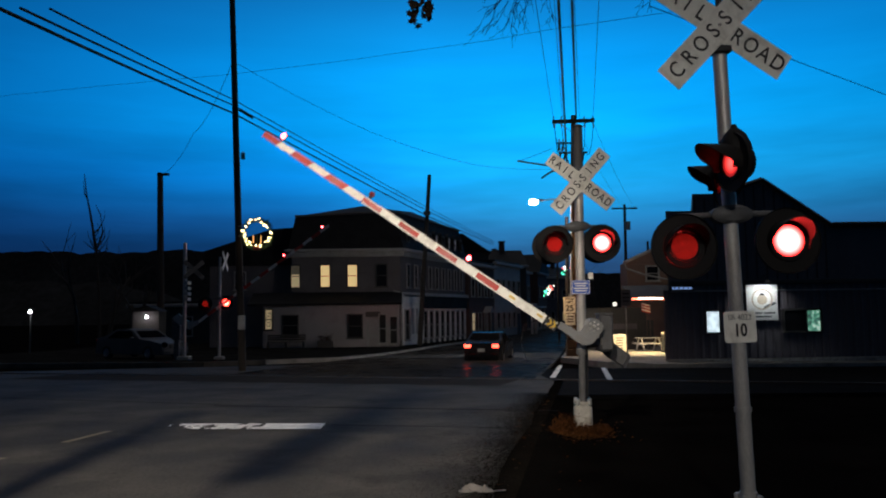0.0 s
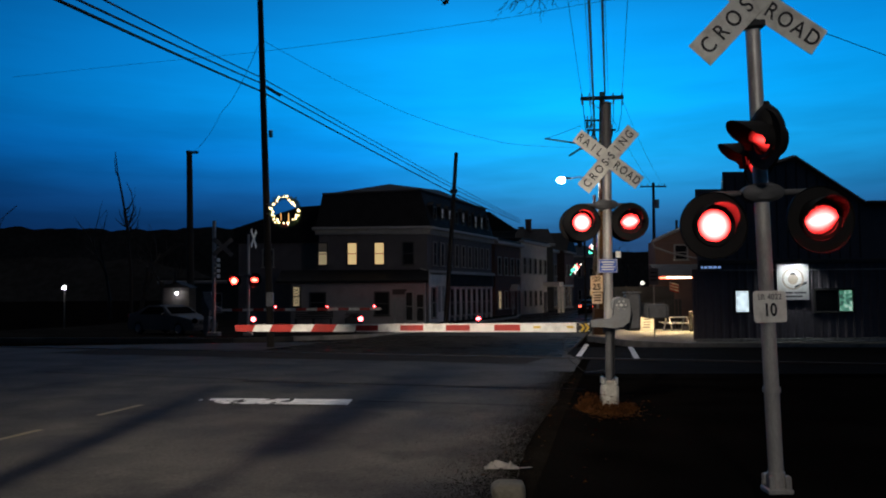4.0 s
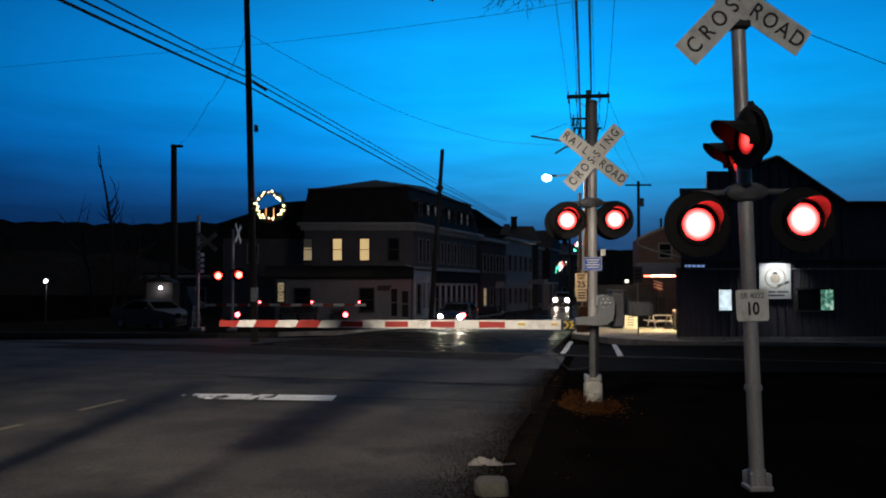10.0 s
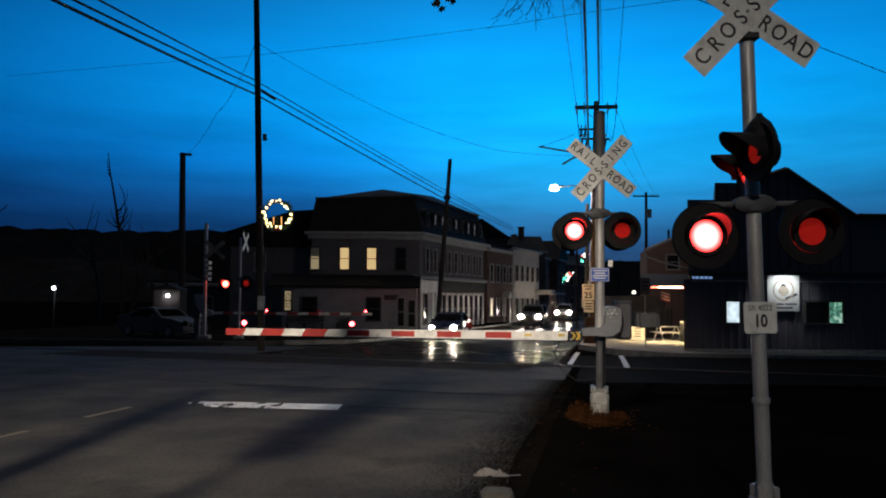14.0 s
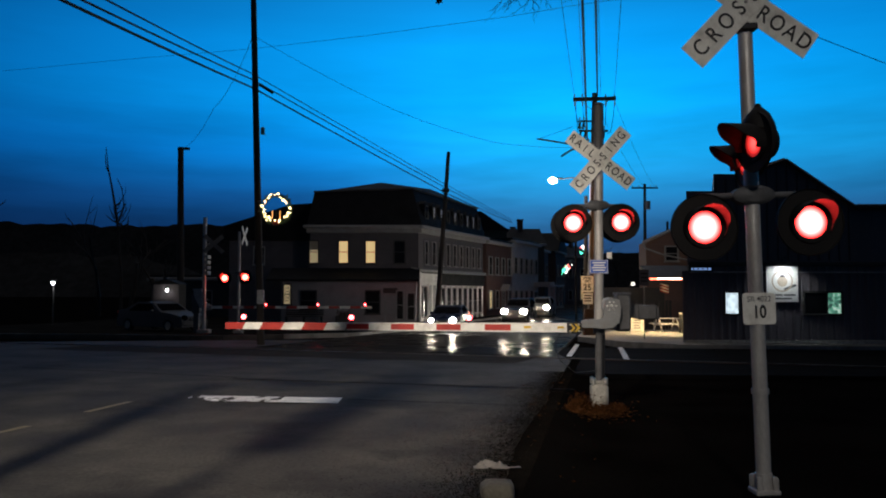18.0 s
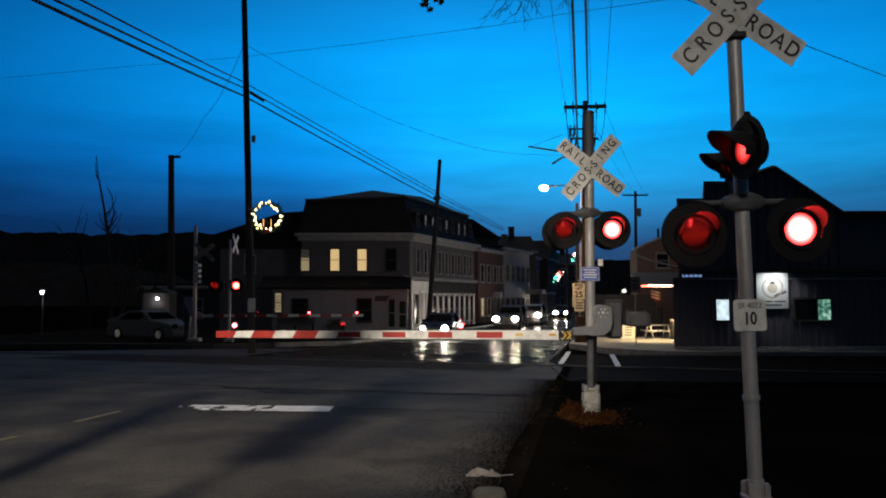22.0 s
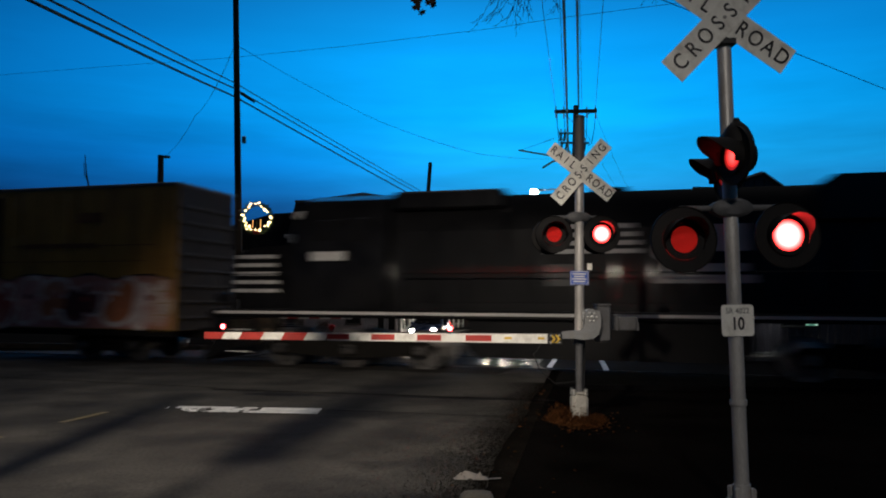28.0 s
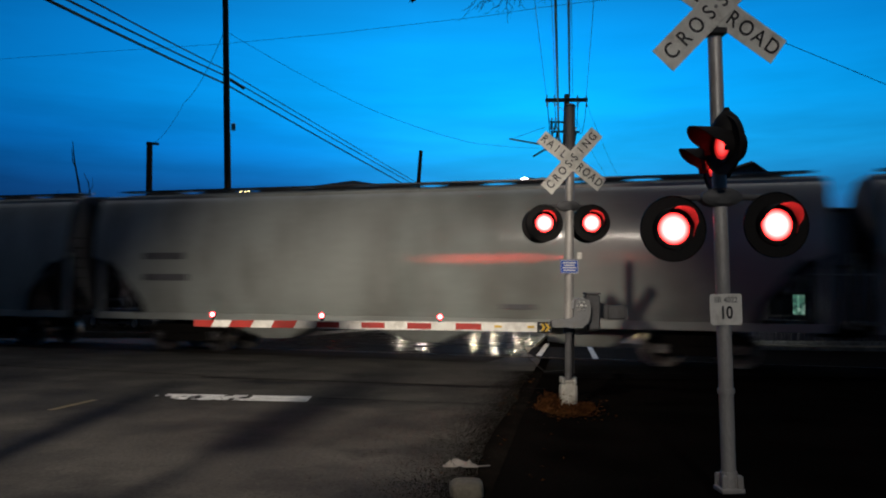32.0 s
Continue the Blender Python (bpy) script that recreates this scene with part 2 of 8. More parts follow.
def thing(name, at, label, category, group="", kind=""):
    ob = new(name)
    ob.empty_display_size = 0.2
    ob.matrix_basis = at
    return tagged(ob, label, category, group, kind)


def setting(name, mesh, material, label, category, smooth=True, kind="structure"):
    return tagged(part(name, mesh, material, smooth=smooth), label, category, "", kind)


def lettering(text, size, material, parent, at, thick=0.002, label="", name="lettering", slim=False):
    """Raised letters in the local x-z plane, facing -y, centred."""
    cu = bpy.data.curves.new(name, "FONT")
    cu.body, cu.size, cu.extrude, cu.offset = text, size, thick, size * (0.008 if slim else 0.026)
    cu.align_x, cu.align_y = "CENTER", "CENTER"
    tmp = bpy.data.objects.new(name, cu)
    scene.collection.objects.link(tmp)
    me = bpy.data.meshes.new_from_object(tmp.evaluated_get(bpy.context.evaluated_depsgraph_get()))
    bpy.data.objects.remove(tmp)
    bpy.data.curves.remove(cu)
    me.transform(pose(0, 0, 0, 90, 0, 0))
    me.materials.clear()
    me.materials.append(material)
    return part(name, me, material, parent, label, at)


# ---- materials ----
def surface(name, color, rough=0.6, metal=0.0, scale=6.0, vary=0.25, bump=0.15, fine=60.0, dirt=None, dirt_scale=1.5, dirt_amount=0.0,
            stretch=(1, 1, 1), rough_vary=0.12, coat=0.0, each=0.0, spec=0.5):
    """A worn surface: colour and gloss vary at two scales, with fine relief and stains."""
    m = bpy.data.materials.new(name)
    m.use_nodes = True
    n, l = m.node_tree.nodes, m.node_tree.links
    bsdf = n["Principled BSDF"]
    tc, mp = n.new("ShaderNodeTexCoord"), n.new("ShaderNodeMapping")
    mp.inputs["Scale"].default_value = stretch
    l.new(tc.outputs["Object"], mp.inputs[0])
    big, small = n.new("ShaderNodeTexNoise"), n.new("ShaderNodeTexNoise")
    big.inputs["Scale"].default_value, big.inputs["Detail"].default_value = scale, 6.0
    small.inputs["Scale"].default_value, small.inputs["Detail"].default_value = fine, 4.0
    for t in (big, small):
        l.new(mp.outputs[0], t.inputs["Vector"])
    ramp = n.new("ShaderNodeMapRange")
    ramp.inputs["From Min"].default_value, ramp.inputs["From Max"].default_value = 0.3, 0.7
    ramp.inputs["To Min"].default_value, ramp.inputs["To Max"].default_value = 1 - vary, 1 + vary
    l.new(big.outputs["Fac"], ramp.inputs["Value"])
    grain = n.new("ShaderNodeMapRange")
    grain.inputs["From Min"].default_value, grain.inputs["From Max"].default_value = 0.3, 0.7
    grain.inputs["To Min"].default_value, grain.inputs["To Max"].default_value = 1 - vary * 0.6, 1 + vary * 0.6
    l.new(small.outputs["Fac"], grain.inputs["Value"])
    mul = n.new("ShaderNodeMath")
    mul.operation = "MULTIPLY"
    l.new(ramp.outputs[0], mul.inputs[0])
    l.new(grain.outputs[0], mul.inputs[1])
    factor = mul.outputs[0]
    if each:
        info, em, e2 = n.new("ShaderNodeObjectInfo"), n.new("ShaderNodeMapRange"), n.new("ShaderNodeMath")
        em.inputs["To Min"].default_value, em.inputs["To Max"].default_value = 1 - each, 1 + each
        e2.operation = "MULTIPLY"
        l.new(info.outputs["Random"], em.inputs["Value"])
        l.new(em.outputs[0], e2.inputs[0])
        l.new(factor, e2.inputs[1])
        factor = e2.outputs[0]
    sc = n.new("ShaderNodeVectorMath")
    sc.operation = "SCALE"
    sc.inputs[0].default_value = color[:3]
    l.new(factor, sc.inputs["Scale"])
    out = sc.outputs[0]
    if dirt_amount:
        st, sm, mx = n.new("ShaderNodeTexNoise"), n.new("ShaderNodeMapRange"), n.new("ShaderNodeMix")
        st.inputs["Scale"].default_value, st.inputs["Detail"].default_value, st.inputs["Roughness"].default_value = dirt_scale, 8.0, 0.65
        l.new(mp.outputs[0], st.inputs["Vector"])
        sm.inputs["From Min"].default_value, sm.inputs["From Max"].default_value = 0.48, 0.68
        sm.inputs["To Min"].default_value, sm.inputs["To Max"].default_value = 0.0, dirt_amount
        l.new(st.outputs["Fac"], sm.inputs["Value"])
        mx.data_type = "RGBA"
        l.new(sm.outputs[0], mx.inputs[0])
        l.new(out, mx.inputs[6])
        mx.inputs[7].default_value = (*(dirt or (0.03, 0.025, 0.02)), 1)
        out = mx.outputs[2]
    l.new(out, bsdf.inputs["Base Color"])
    rr = n.new("ShaderNodeMapRange")
    rr.inputs["From Min"].default_value, rr.inputs["From Max"].default_value = 0.3, 0.7
    rr.inputs["To Min"].default_value, rr.inputs["To Max"].default_value = max(rough - rough_vary, 0.03), min(rough + rough_vary, 1)
    l.new(big.outputs["Fac"], rr.inputs["Value"])
    l.new(rr.outputs[0], bsdf.inputs["Roughness"])
    bsdf.inputs["Metallic"].default_value = metal
    bsdf.inputs["Specular IOR Level"].default_value = spec
    bsdf.inputs["Coat Weight"].default_value = coat
    if bump:
        bp = n.new("ShaderNodeBump")
        bp.inputs["Strength"].default_value, bp.inputs["Distance"].default_value = bump, 0.01
        l.new(small.outputs["Fac"], bp.inputs["Height"])
        l.new(bp.outputs[0], bsdf.inputs["Normal"])
    return m


def glowing(name, color, strength):
    m = bpy.data.materials.new(name)
    m.use_nodes = True
    b = m.node_tree.nodes["Principled BSDF"]
    b.inputs["Base Color"].default_value = (*color, 1)
    b.inputs["Emission Color"].default_value = (*color, 1)
    b.inputs["Emission Strength"].default_value = strength
    b.inputs["Roughness"].default_value = 0.3
    return m


def lens_glow(name, color, core, rim, r0, r1):
    """A round lens in the local x-z plane with a hot bulb behind its middle."""
    m = glowing(name, color, core)
    n, l = m.node_tree.nodes, m.node_tree.links
    tc, flat, ln, mr = n.new("ShaderNodeTexCoord"), n.new("ShaderNodeVectorMath"), n.new("ShaderNodeVectorMath"), n.new("ShaderNodeMapRange")
    flat.operation, ln.operation = "MULTIPLY", "LENGTH"
    flat.inputs[1].default_value = (1, 0, 1)
    mr.interpolation_type = "SMOOTHSTEP"
    for key, v in (("From Min", r0), ("From Max", r1), ("To Min", core), ("To Max", rim)):
        mr.inputs[key].default_value = v
    l.new(tc.outputs["Object"], flat.inputs[0])
    l.new(flat.outputs[0], ln.inputs[0])
    l.new(ln.outputs["Value"], mr.inputs["Value"])
    l.new(mr.outputs[0], n["Principled BSDF"].inputs["Emission Strength"])
    return m


def glass(name, color=(0.012, 0.012, 0.013), rough=0.16):
    m = bpy.data.materials.new(name)
    m.use_nodes = True
    b = m.node_tree.nodes["Principled BSDF"]
    b.inputs["Base Color"].default_value = (*color, 1)
    b.inputs["Roughness"].default_value = rough
    b.inputs["Specular IOR Level"].default_value = 0.25
    return m


ASPHALT = surface("asphalt", (0.058, 0.054, 0.047), 0.78, 0, 0.9, 0.42, 1.0, 26, (0.020, 0.019, 0.018), 0.6, 0.85, rough_vary=0.08, spec=0.08)
ASPHALT_DAMP = surface("damp_asphalt", (0.034, 0.031, 0.028), 0.29, 0, 0.6, 0.30, 1.2, 7, (0.015, 0.015, 0.016), 0.35, 0.7, rough_vary=0.10, spec=0.0004)
DARK_PAVING = surface("dark_blacktop", (0.016, 0.015, 0.014), 0.95, 0, 0.9, 0.35, 0.4, 50, (0.008, 0.008, 0.008), 0.5, 0.7, spec=0.0)
ASPHALT_NEW = surface("asphalt_patch", (0.034, 0.030, 0.026), 0.9, 0, 1.2, 0.25, 0.5, 90, rough_vary=0.06, spec=0.02)
# near black: the lot's lack of lamplight is put into this colour
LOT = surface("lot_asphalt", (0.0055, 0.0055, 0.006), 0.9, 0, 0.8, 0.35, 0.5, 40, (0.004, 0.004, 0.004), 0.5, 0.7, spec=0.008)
TAR = surface("tar", (0.012, 0.011, 0.010), 0.9, 0, 3, 0.3, 0.3, 40, spec=0.02)
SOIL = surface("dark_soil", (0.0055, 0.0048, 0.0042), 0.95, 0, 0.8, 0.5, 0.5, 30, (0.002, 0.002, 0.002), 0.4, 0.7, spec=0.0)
PAVING = surface("concrete_paving", (0.24, 0.22, 0.19), 0.85, 0, 1.5, 0.2, 0.3, 50, (0.15, 0.13, 0.11), 0.8, 0.5)
# darker copy of KERB: the left kerb's lack of light is in the colour
KERB_UNLIT = surface("unlit_kerb", (0.07, 0.064, 0.055), 0.9, 0, 2.0, 0.35, 0.4, 50, (0.03, 0.027, 0.024), 1.2, 0.7)
KERB = surface("kerb_concrete", (0.26, 0.25, 0.23), 0.85, 0, 2.0, 0.25, 0.4, 50, (0.09, 0.08, 0.07), 1.2, 0.6)
CONCRETE = surface("cast_concrete", (0.36, 0.345, 0.31), 0.85, 0, 4.0, 0.25, 0.5, 40, (0.10, 0.09, 0.07), 5.0, 0.7)
WHITE_LINE = surface("road_paint_white", (0.76, 0.75, 0.71), 0.6, 0, 3.0, 0.2, 0.3, 60, (0.12, 0.11, 0.10), 4.0, 0.6)
YELLOW_LINE = surface("road_paint_yellow", (0.16, 0.125, 0.05), 0.65, 0, 3.0, 0.3, 0.3, 60, (0.06, 0.05, 0.04), 3.0, 0.85)
ALU = surface("mast_aluminium", (0.50, 0.48, 0.455), 0.45, 0.3, 3.0, 0.2, 0.08, 80, (0.16, 0.13, 0.11), 4.0, 0.5, (1, 1, 0.3))
GATE_PAINT = surface("gate_grey_enamel", (0.19, 0.195, 0.20), 0.5, 0.05, 3.0, 0.18, 0.1, 60, (0.16, 0.14, 0.12), 6.0, 0.5)
ZINC = surface("bright_zinc", (0.75, 0.74, 0.70), 0.3, 0.85, 6.0, 0.15, 0.05, 60)
GREY_PAINT = surface("grey_enamel", (0.30, 0.31, 0.32), 0.5, 0.1, 3.0, 0.18, 0.1, 60, (0.12, 0.10, 0.08), 5.0, 0.4)
HOOD = surface("hood_matt_black", (0.009, 0.008, 0.008), 0.66, 0, 5.0, 0.3, 0.05, 60, spec=0.2)
BLACK = surface("black_enamel", (0.012, 0.012, 0.013), 0.5, 0, 5.0, 0.3, 0.08, 60)
SHEETING = surface("white_sheeting", (0.82, 0.80, 0.74), 0.55, 0, 2.5, 0.10, 0.05, 120, (0.26, 0.22, 0.17), 6.0, 0.45)
SIGN_BLACK = surface("sign_black", (0.016, 0.015, 0.015), 0.5, 0, 5, 0.2, 0.0)
SIGN_GREY = surface("sign_faded_grey", (0.16, 0.155, 0.15), 0.5, 0, 5, 0.25, 0.0)
SIGN_RED = surface("arm_red", (0.42, 0.025, 0.016), 0.5, 0, 4, 0.15, 0.05, 60, (0.12, 0.02, 0.015), 5.0, 0.4)
SIGN_BLUE = surface("sign_blue", (0.03, 0.09, 0.42), 0.5, 0, 5, 0.15, 0.0)
SIGN_YELLOW = surface("tape_yellow", (0.65, 0.42, 0.04), 0.5, 0, 5, 0.15, 0.0)
STEEL = surface("worn_steel", (0.28, 0.27, 0.26), 0.35, 0.9, 6.0, 0.2, 0.1, 60, (0.10, 0.06, 0.04), 3.0, 0.6)
DARK_STEEL = surface("dark_steel_case", (0.10, 0.10, 0.105), 0.55, 0.1, 3.0, 0.2, 0.1, 60, (0.05, 0.045, 0.04), 5.0, 0.4, spec=0.2)
RAIL_TOP = surface("polished_rail", (0.05, 0.046, 0.044), 0.6, 0.5, 3.0, 0.1, 0.02, 80)
RUST = surface("rusty_iron", (0.05, 0.026, 0.016), 0.85, 0.2, 5.0, 0.4, 0.4, 40)
WOOD_POLE = surface("weathered_pole", (0.030, 0.024, 0.020), 0.9, 0, 3.0, 0.35, 0.6, 40, (0.03, 0.025, 0.02), 2.0, 0.5, (1, 1, 0.12))
WOOD_BROWN = surface("brown_pole", (0.13, 0.075, 0.04), 0.9, 0, 3.0, 0.35, 0.6, 40, (0.05, 0.03, 0.02), 2.0, 0.5, (1, 1, 0.12), spec=0.1)
WIRE = surface("cable_black", (0.012, 0.012, 0.013), 0.6, 0, 5, 0.2, 0.0, spec=0.05)
LENS_OFF = surface("unlit_red_lens", (0.62, 0.012, 0.010), 0.4, 0, 12.0, 0.25, 0.3, 90, spec=0.08)
lo_n, lo_l = LENS_OFF.node_tree.nodes, LENS_OFF.node_tree.links     # the ribs pressed into the lens
lo_tc = lo_n.new("ShaderNodeTexCoord")
lo_f = None
for lo_turn in (45, -45):
    lo_mp, lo_w = lo_n.new("ShaderNodeMapping"), lo_n.new("ShaderNodeTexWave")
    lo_mp.inputs["Rotation"].default_value = (0, radians(lo_turn), 0)
    lo_w.inputs["Scale"].default_value = 20.0
    lo_l.new(lo_tc.outputs["Object"], lo_mp.inputs[0])
    lo_l.new(lo_mp.outputs[0], lo_w.inputs["Vector"])
    if lo_f is None:
        lo_f = lo_w.outputs["Fac"]
    else:
        lo_mul, lo_sc = lo_n.new("ShaderNodeMath"), lo_n.new("ShaderNodeVectorMath")
        lo_mul.operation, lo_sc.operation = "MAXIMUM", "SCALE"
        lo_l.new(lo_f, lo_mul.inputs[0])
        lo_l.new(lo_w.outputs["Fac"], lo_mul.inputs[1])
        lo_l.new(lo_n["Principled BSDF"].inputs["Base Color"].links[0].from_socket, lo_sc.inputs[0])
        lo_l.new(lo_mul.outputs[0], lo_sc.inputs["Scale"])
        lo_l.new(lo_sc.outputs[0], lo_n["Principled BSDF"].inputs["Base Color"])
lo_gl = lo_n.new("ShaderNodeVectorMath")            # faint emission added so the unlit lens still reads red
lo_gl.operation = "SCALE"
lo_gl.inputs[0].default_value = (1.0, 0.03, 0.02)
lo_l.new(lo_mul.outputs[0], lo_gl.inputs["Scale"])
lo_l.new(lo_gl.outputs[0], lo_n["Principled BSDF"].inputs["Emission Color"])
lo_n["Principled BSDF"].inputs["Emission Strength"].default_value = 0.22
LENS_DARK = surface("unlit_arm_lens", (0.09, 0.005, 0.004), 0.4, 0, 12.0, 0.25, 0.2, 90, spec=0.1)
LENS_ON = lens_glow("lit_red_lens", (1.0, 0.036, 0.034), 52.0, 3.0, 0.05, 0.129)
LENS_FAR = lens_glow("lit_red_lens_far", (1.0, 0.026, 0.018), 75.0, 25.0, 0.03, 0.16)
ARM_FAR = lens_glow("lit_arm_lamp_far", (1.0, 0.03, 0.035), 60.0, 14.0, 0.012, 0.06)
LENS_SIDE = lens_glow("lit_red_lens_side", (1.0, 0.034, 0.030), 6.0, 0.4, 0.01, 0.10)
ARM_ON = lens_glow("lit_arm_lamp", (1.0, 0.035, 0.04), 80.0, 14.0, 0.012, 0.04)
HEADLAMP = glowing("headlamp_glow", (1.0, 0.90, 0.72), 260.0)
LOCO_LAMP = glowing("locomotive_lamp", (1.0, 0.90, 0.70), 650.0)
STEP_LAMP = glowing("step_lamp", (0.95, 1.0, 0.95), 9.0)
TAIL = glowing("tail_lamp", (1.0, 0.07, 0.04), 7.0)
BULB = glowing("warm_bulb", (1.0, 0.74, 0.36), 6.5)
CANDLE = glowing("candle_light", (1.0, 0.50, 0.14), 1.6)
STREET_BULB = glowing("street_bulb", (0.95, 0.97, 1.0), 34.0)
GLASS = glass("dark_glass")

# ---- ground, road, track ----
def sheet(outline_rows, lift, thick=0.0):
    """A strip of ground: rows of (y, x0, x1), laid on the ground's height plus lift."""
    m = Mesh()
    k = 9
    for y, x0, x1 in outline_rows:
        for i in range(k):
            x = x0 + (x1 - x0) * i / (k - 1)
            m.v.append((x, y, gz(x, y) + lift))
    for j in range(len(outline_rows) - 1):
        for i in range(k - 1):
            a = j * k + i
            m.f.append((a, a + 1, a + 1 + k, a + k))
    if thick:
        n = len(m.v)
        m.v += [(x, y, z - thick) for x, y, z in m.v]
        rows = len(outline_rows)
        rim = [i for i in range(k)] + [j * k + k - 1 for j in range(1, rows)] + [(rows - 1) * k + i for i in range(k - 2, -1, -1)] + [j * k for j in range(rows - 2, 0, -1)]
        for a, b in zip(rim, rim[1:] + rim[:1]):
            m.f.append((a, n + a, n + b, b))
    return m


ys = [-60, -25, -10, 0, 5, 9, 10.5, 12, 15, 18, 21, 25, 30, 36, 42, 50, 60, 70, 80, 95, 130, 300, 1500]
ground = Mesh()
xs = [-1500, -300, -120, -60, -35, -22, -16, -12, -8, -4, 0, 4, 8, 12, 18, 28, 45, 80, 300, 1500]
for y in ys:
    for x in xs:
        bumps = 0.05 * noise.noise(Vector((x * 0.35, y * 0.35, 0))) if abs(x) < 60 and y < 100 else 0
        ground.v.append((x, y, gz(x, y) - 0.09 + min(bumps, 0.03)))
for j in range(len(ys) - 1):
    for i in range(len(xs) - 1):
        a = j * len(xs) + i
        ground.f.append((a, a + 1, a + 1 + len(xs), a + len(xs)))
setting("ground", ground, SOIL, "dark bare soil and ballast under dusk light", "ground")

road_rows = []
for y in (-20, -5, 0, 4, 8, 10.5, 13, 16, 20, 24, 28, 31, 33, 36, 40, 46, 55, 65, 80, 100, 140):
    right = centre(y) + (5.9 if y < 23 else 5.2)
    left = -26.0 if y < 27 else max(-26.0, centre(y) - 5.2 - max(0.0, 33 - y) * 2.2)
    road_rows.append((y, left, right))
setting("road", sheet(road_rows, 0.0, 0.2), ASPHALT, "worn grey asphalt street, patched and damp", "road")

# the street beyond the track lies damp
damp = Mesh()
ws_ = [TRACK_W + 0.6 + i * 1.5 for i in range(14)] + [44, 48, 54, 60, 70, 85, 105, 130]
for w in ws_:
    for i in range(9):
        off = 5.15 - i / 8 * 10.25
        u = (-6.63 + off + 0.203 * V.y * w - V.x * w) / (U.x - 0.203 * U.y)
        p = V * w + U * u
        damp.v.append((p.x, p.y, gz(p.x, p.y) + 0.003))
for j in range(len(ws_) - 1):
    for i in range(8):
        a = j * 9 + i
        damp.f.append((a, a + 1, a + 10, a + 9))
setting("road", damp, ASPHALT_DAMP, "damp dark asphalt street beyond the track", "road")

# patched strip and tar seams
patches = Mesh()


def strip(m, pts, width, lift):
    """A flat ribbon on the ground along pts, with slightly uneven edges."""
    n = len(m.v)
    for i, (x, y) in enumerate(pts):
        a, b = Vector(pts[max(i - 1, 0)]), Vector(pts[min(i + 1, len(pts) - 1)])
        d = (b - a).normalized()
        s = Vector((d.y, -d.x))
        wd = width if not isinstance(width, (list, tuple)) else width[0] + (width[1] - width[0]) * i / (len(pts) - 1)
        wl_ = wd * (0.5 + 0.10 * noise.noise(Vector((x * 1.3, y * 1.3, 3))))
        wr_ = wd * (0.5 + 0.10 * noise.noise(Vector((x * 1.3, y * 1.3, 9))))
        for p in (Vector((x, y)) - s * wl_, Vector((x, y)) + s * wr_):
            m.v.append((p.x, p.y, gz(p.x, p.y) + lift))
    for i in range(len(pts) - 1):
        a = n + 2 * i
        m.f.append((a, a + 1, a + 3, a + 2))
    return m


def line(p, q, n=24):
    return [(p[0] + (q[0] - p[0]) * i / n, p[1] + (q[1] - p[1]) * i / n) for i in range(n + 1)]


setting("asphalt_patch", strip(Mesh(), line((-12.0, 25.7), (2.3, 21.05), 24), 3.6, 0.008), ASPHALT_NEW, "dark asphalt between and beside the rails", "road patch")
for p, q, wd in (((-3.9, 14.6), (2.2, 13.2), 0.10), ((-1.4, 11.5), (1.2, 10.9), 0.05), ((-9.0, 16.8), (-3.9, 14.9), 0.06)):
    setting("tar_seam", strip(Mesh(), line(p, q, 40), wd, 0.009), TAR, "black tar seam in the asphalt", "road seam")

# the soil creeps over the near road edge
verge = Mesh()
for i in range(121):
    y = -2 + i * 0.2
    reach = 0.14 + 0.10 * noise.noise(Vector((y * 0.4, 0, 0))) + 0.06 * noise.noise(Vector((y * 1.7, 3, 0)))
    x0, x1, x2 = centre(y) + 5.9 - max(reach, 0.03), centre(y) + 5.93, centre(y) + 6.5
    verge.v += [(x0, y, gz(x0, y) + 0.005), (x1, y, gz(x1, y) + 0.004), (x2, y, gz(x2, y) - 0.10)]
    if i:
        k = len(verge.v)
        verge.f += [(k - 6, k - 5, k - 2, k - 3), (k - 5, k - 4, k - 1, k - 2)]
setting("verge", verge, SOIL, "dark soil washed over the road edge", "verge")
# loose crumbs of it, thinning out over the asphalt to mimic the lamplight's falloff
crumbs = Mesh()
rng = random.Random(17)
for i in range(85000):
    y = rng.uniform(3.0, 17.0)
    d = rng.expovariate(1.0) * (0.36 + 0.18 * noise.noise(Vector((y * 0.5, 7, 0)))) - 0.10
    if d > 2.3:
        continue
    x, s = centre(y) + 5.88 - d, rng.uniform(0.003, 0.008) * (1.3 - 0.5 * min(d, 1))
    a0, z = rng.uniform(0, 6.28), gz(x, y) + 0.004
    k = len(crumbs.v)
    for j in range(5):
        a, r = a0 + j * 1.2566, s * rng.uniform(0.6, 1.2)
        crumbs.v.append((x + math.cos(a) * r, y + math.sin(a) * r * 1.4, z))
    crumbs.v.append((x, y, z + s * 0.25))
    crumbs.f += [(k + j, k + (j + 1) % 5, k + 5) for j in range(5)]
EDGE_FADE_SOIL = surface("edge_fade_soil", (0.008, 0.0068, 0.0057), 0.95, 0, 1.5, 0.5, 0.4, 40, (0.004, 0.0035, 0.003), 2.0, 0.8, spec=0.0)
tagged(part("soil_crumb", crumbs, EDGE_FADE_SOIL, smooth=False), "dark soil crumbs along the road edge, also standing for fading lamplight", "soil", "", "stuff")

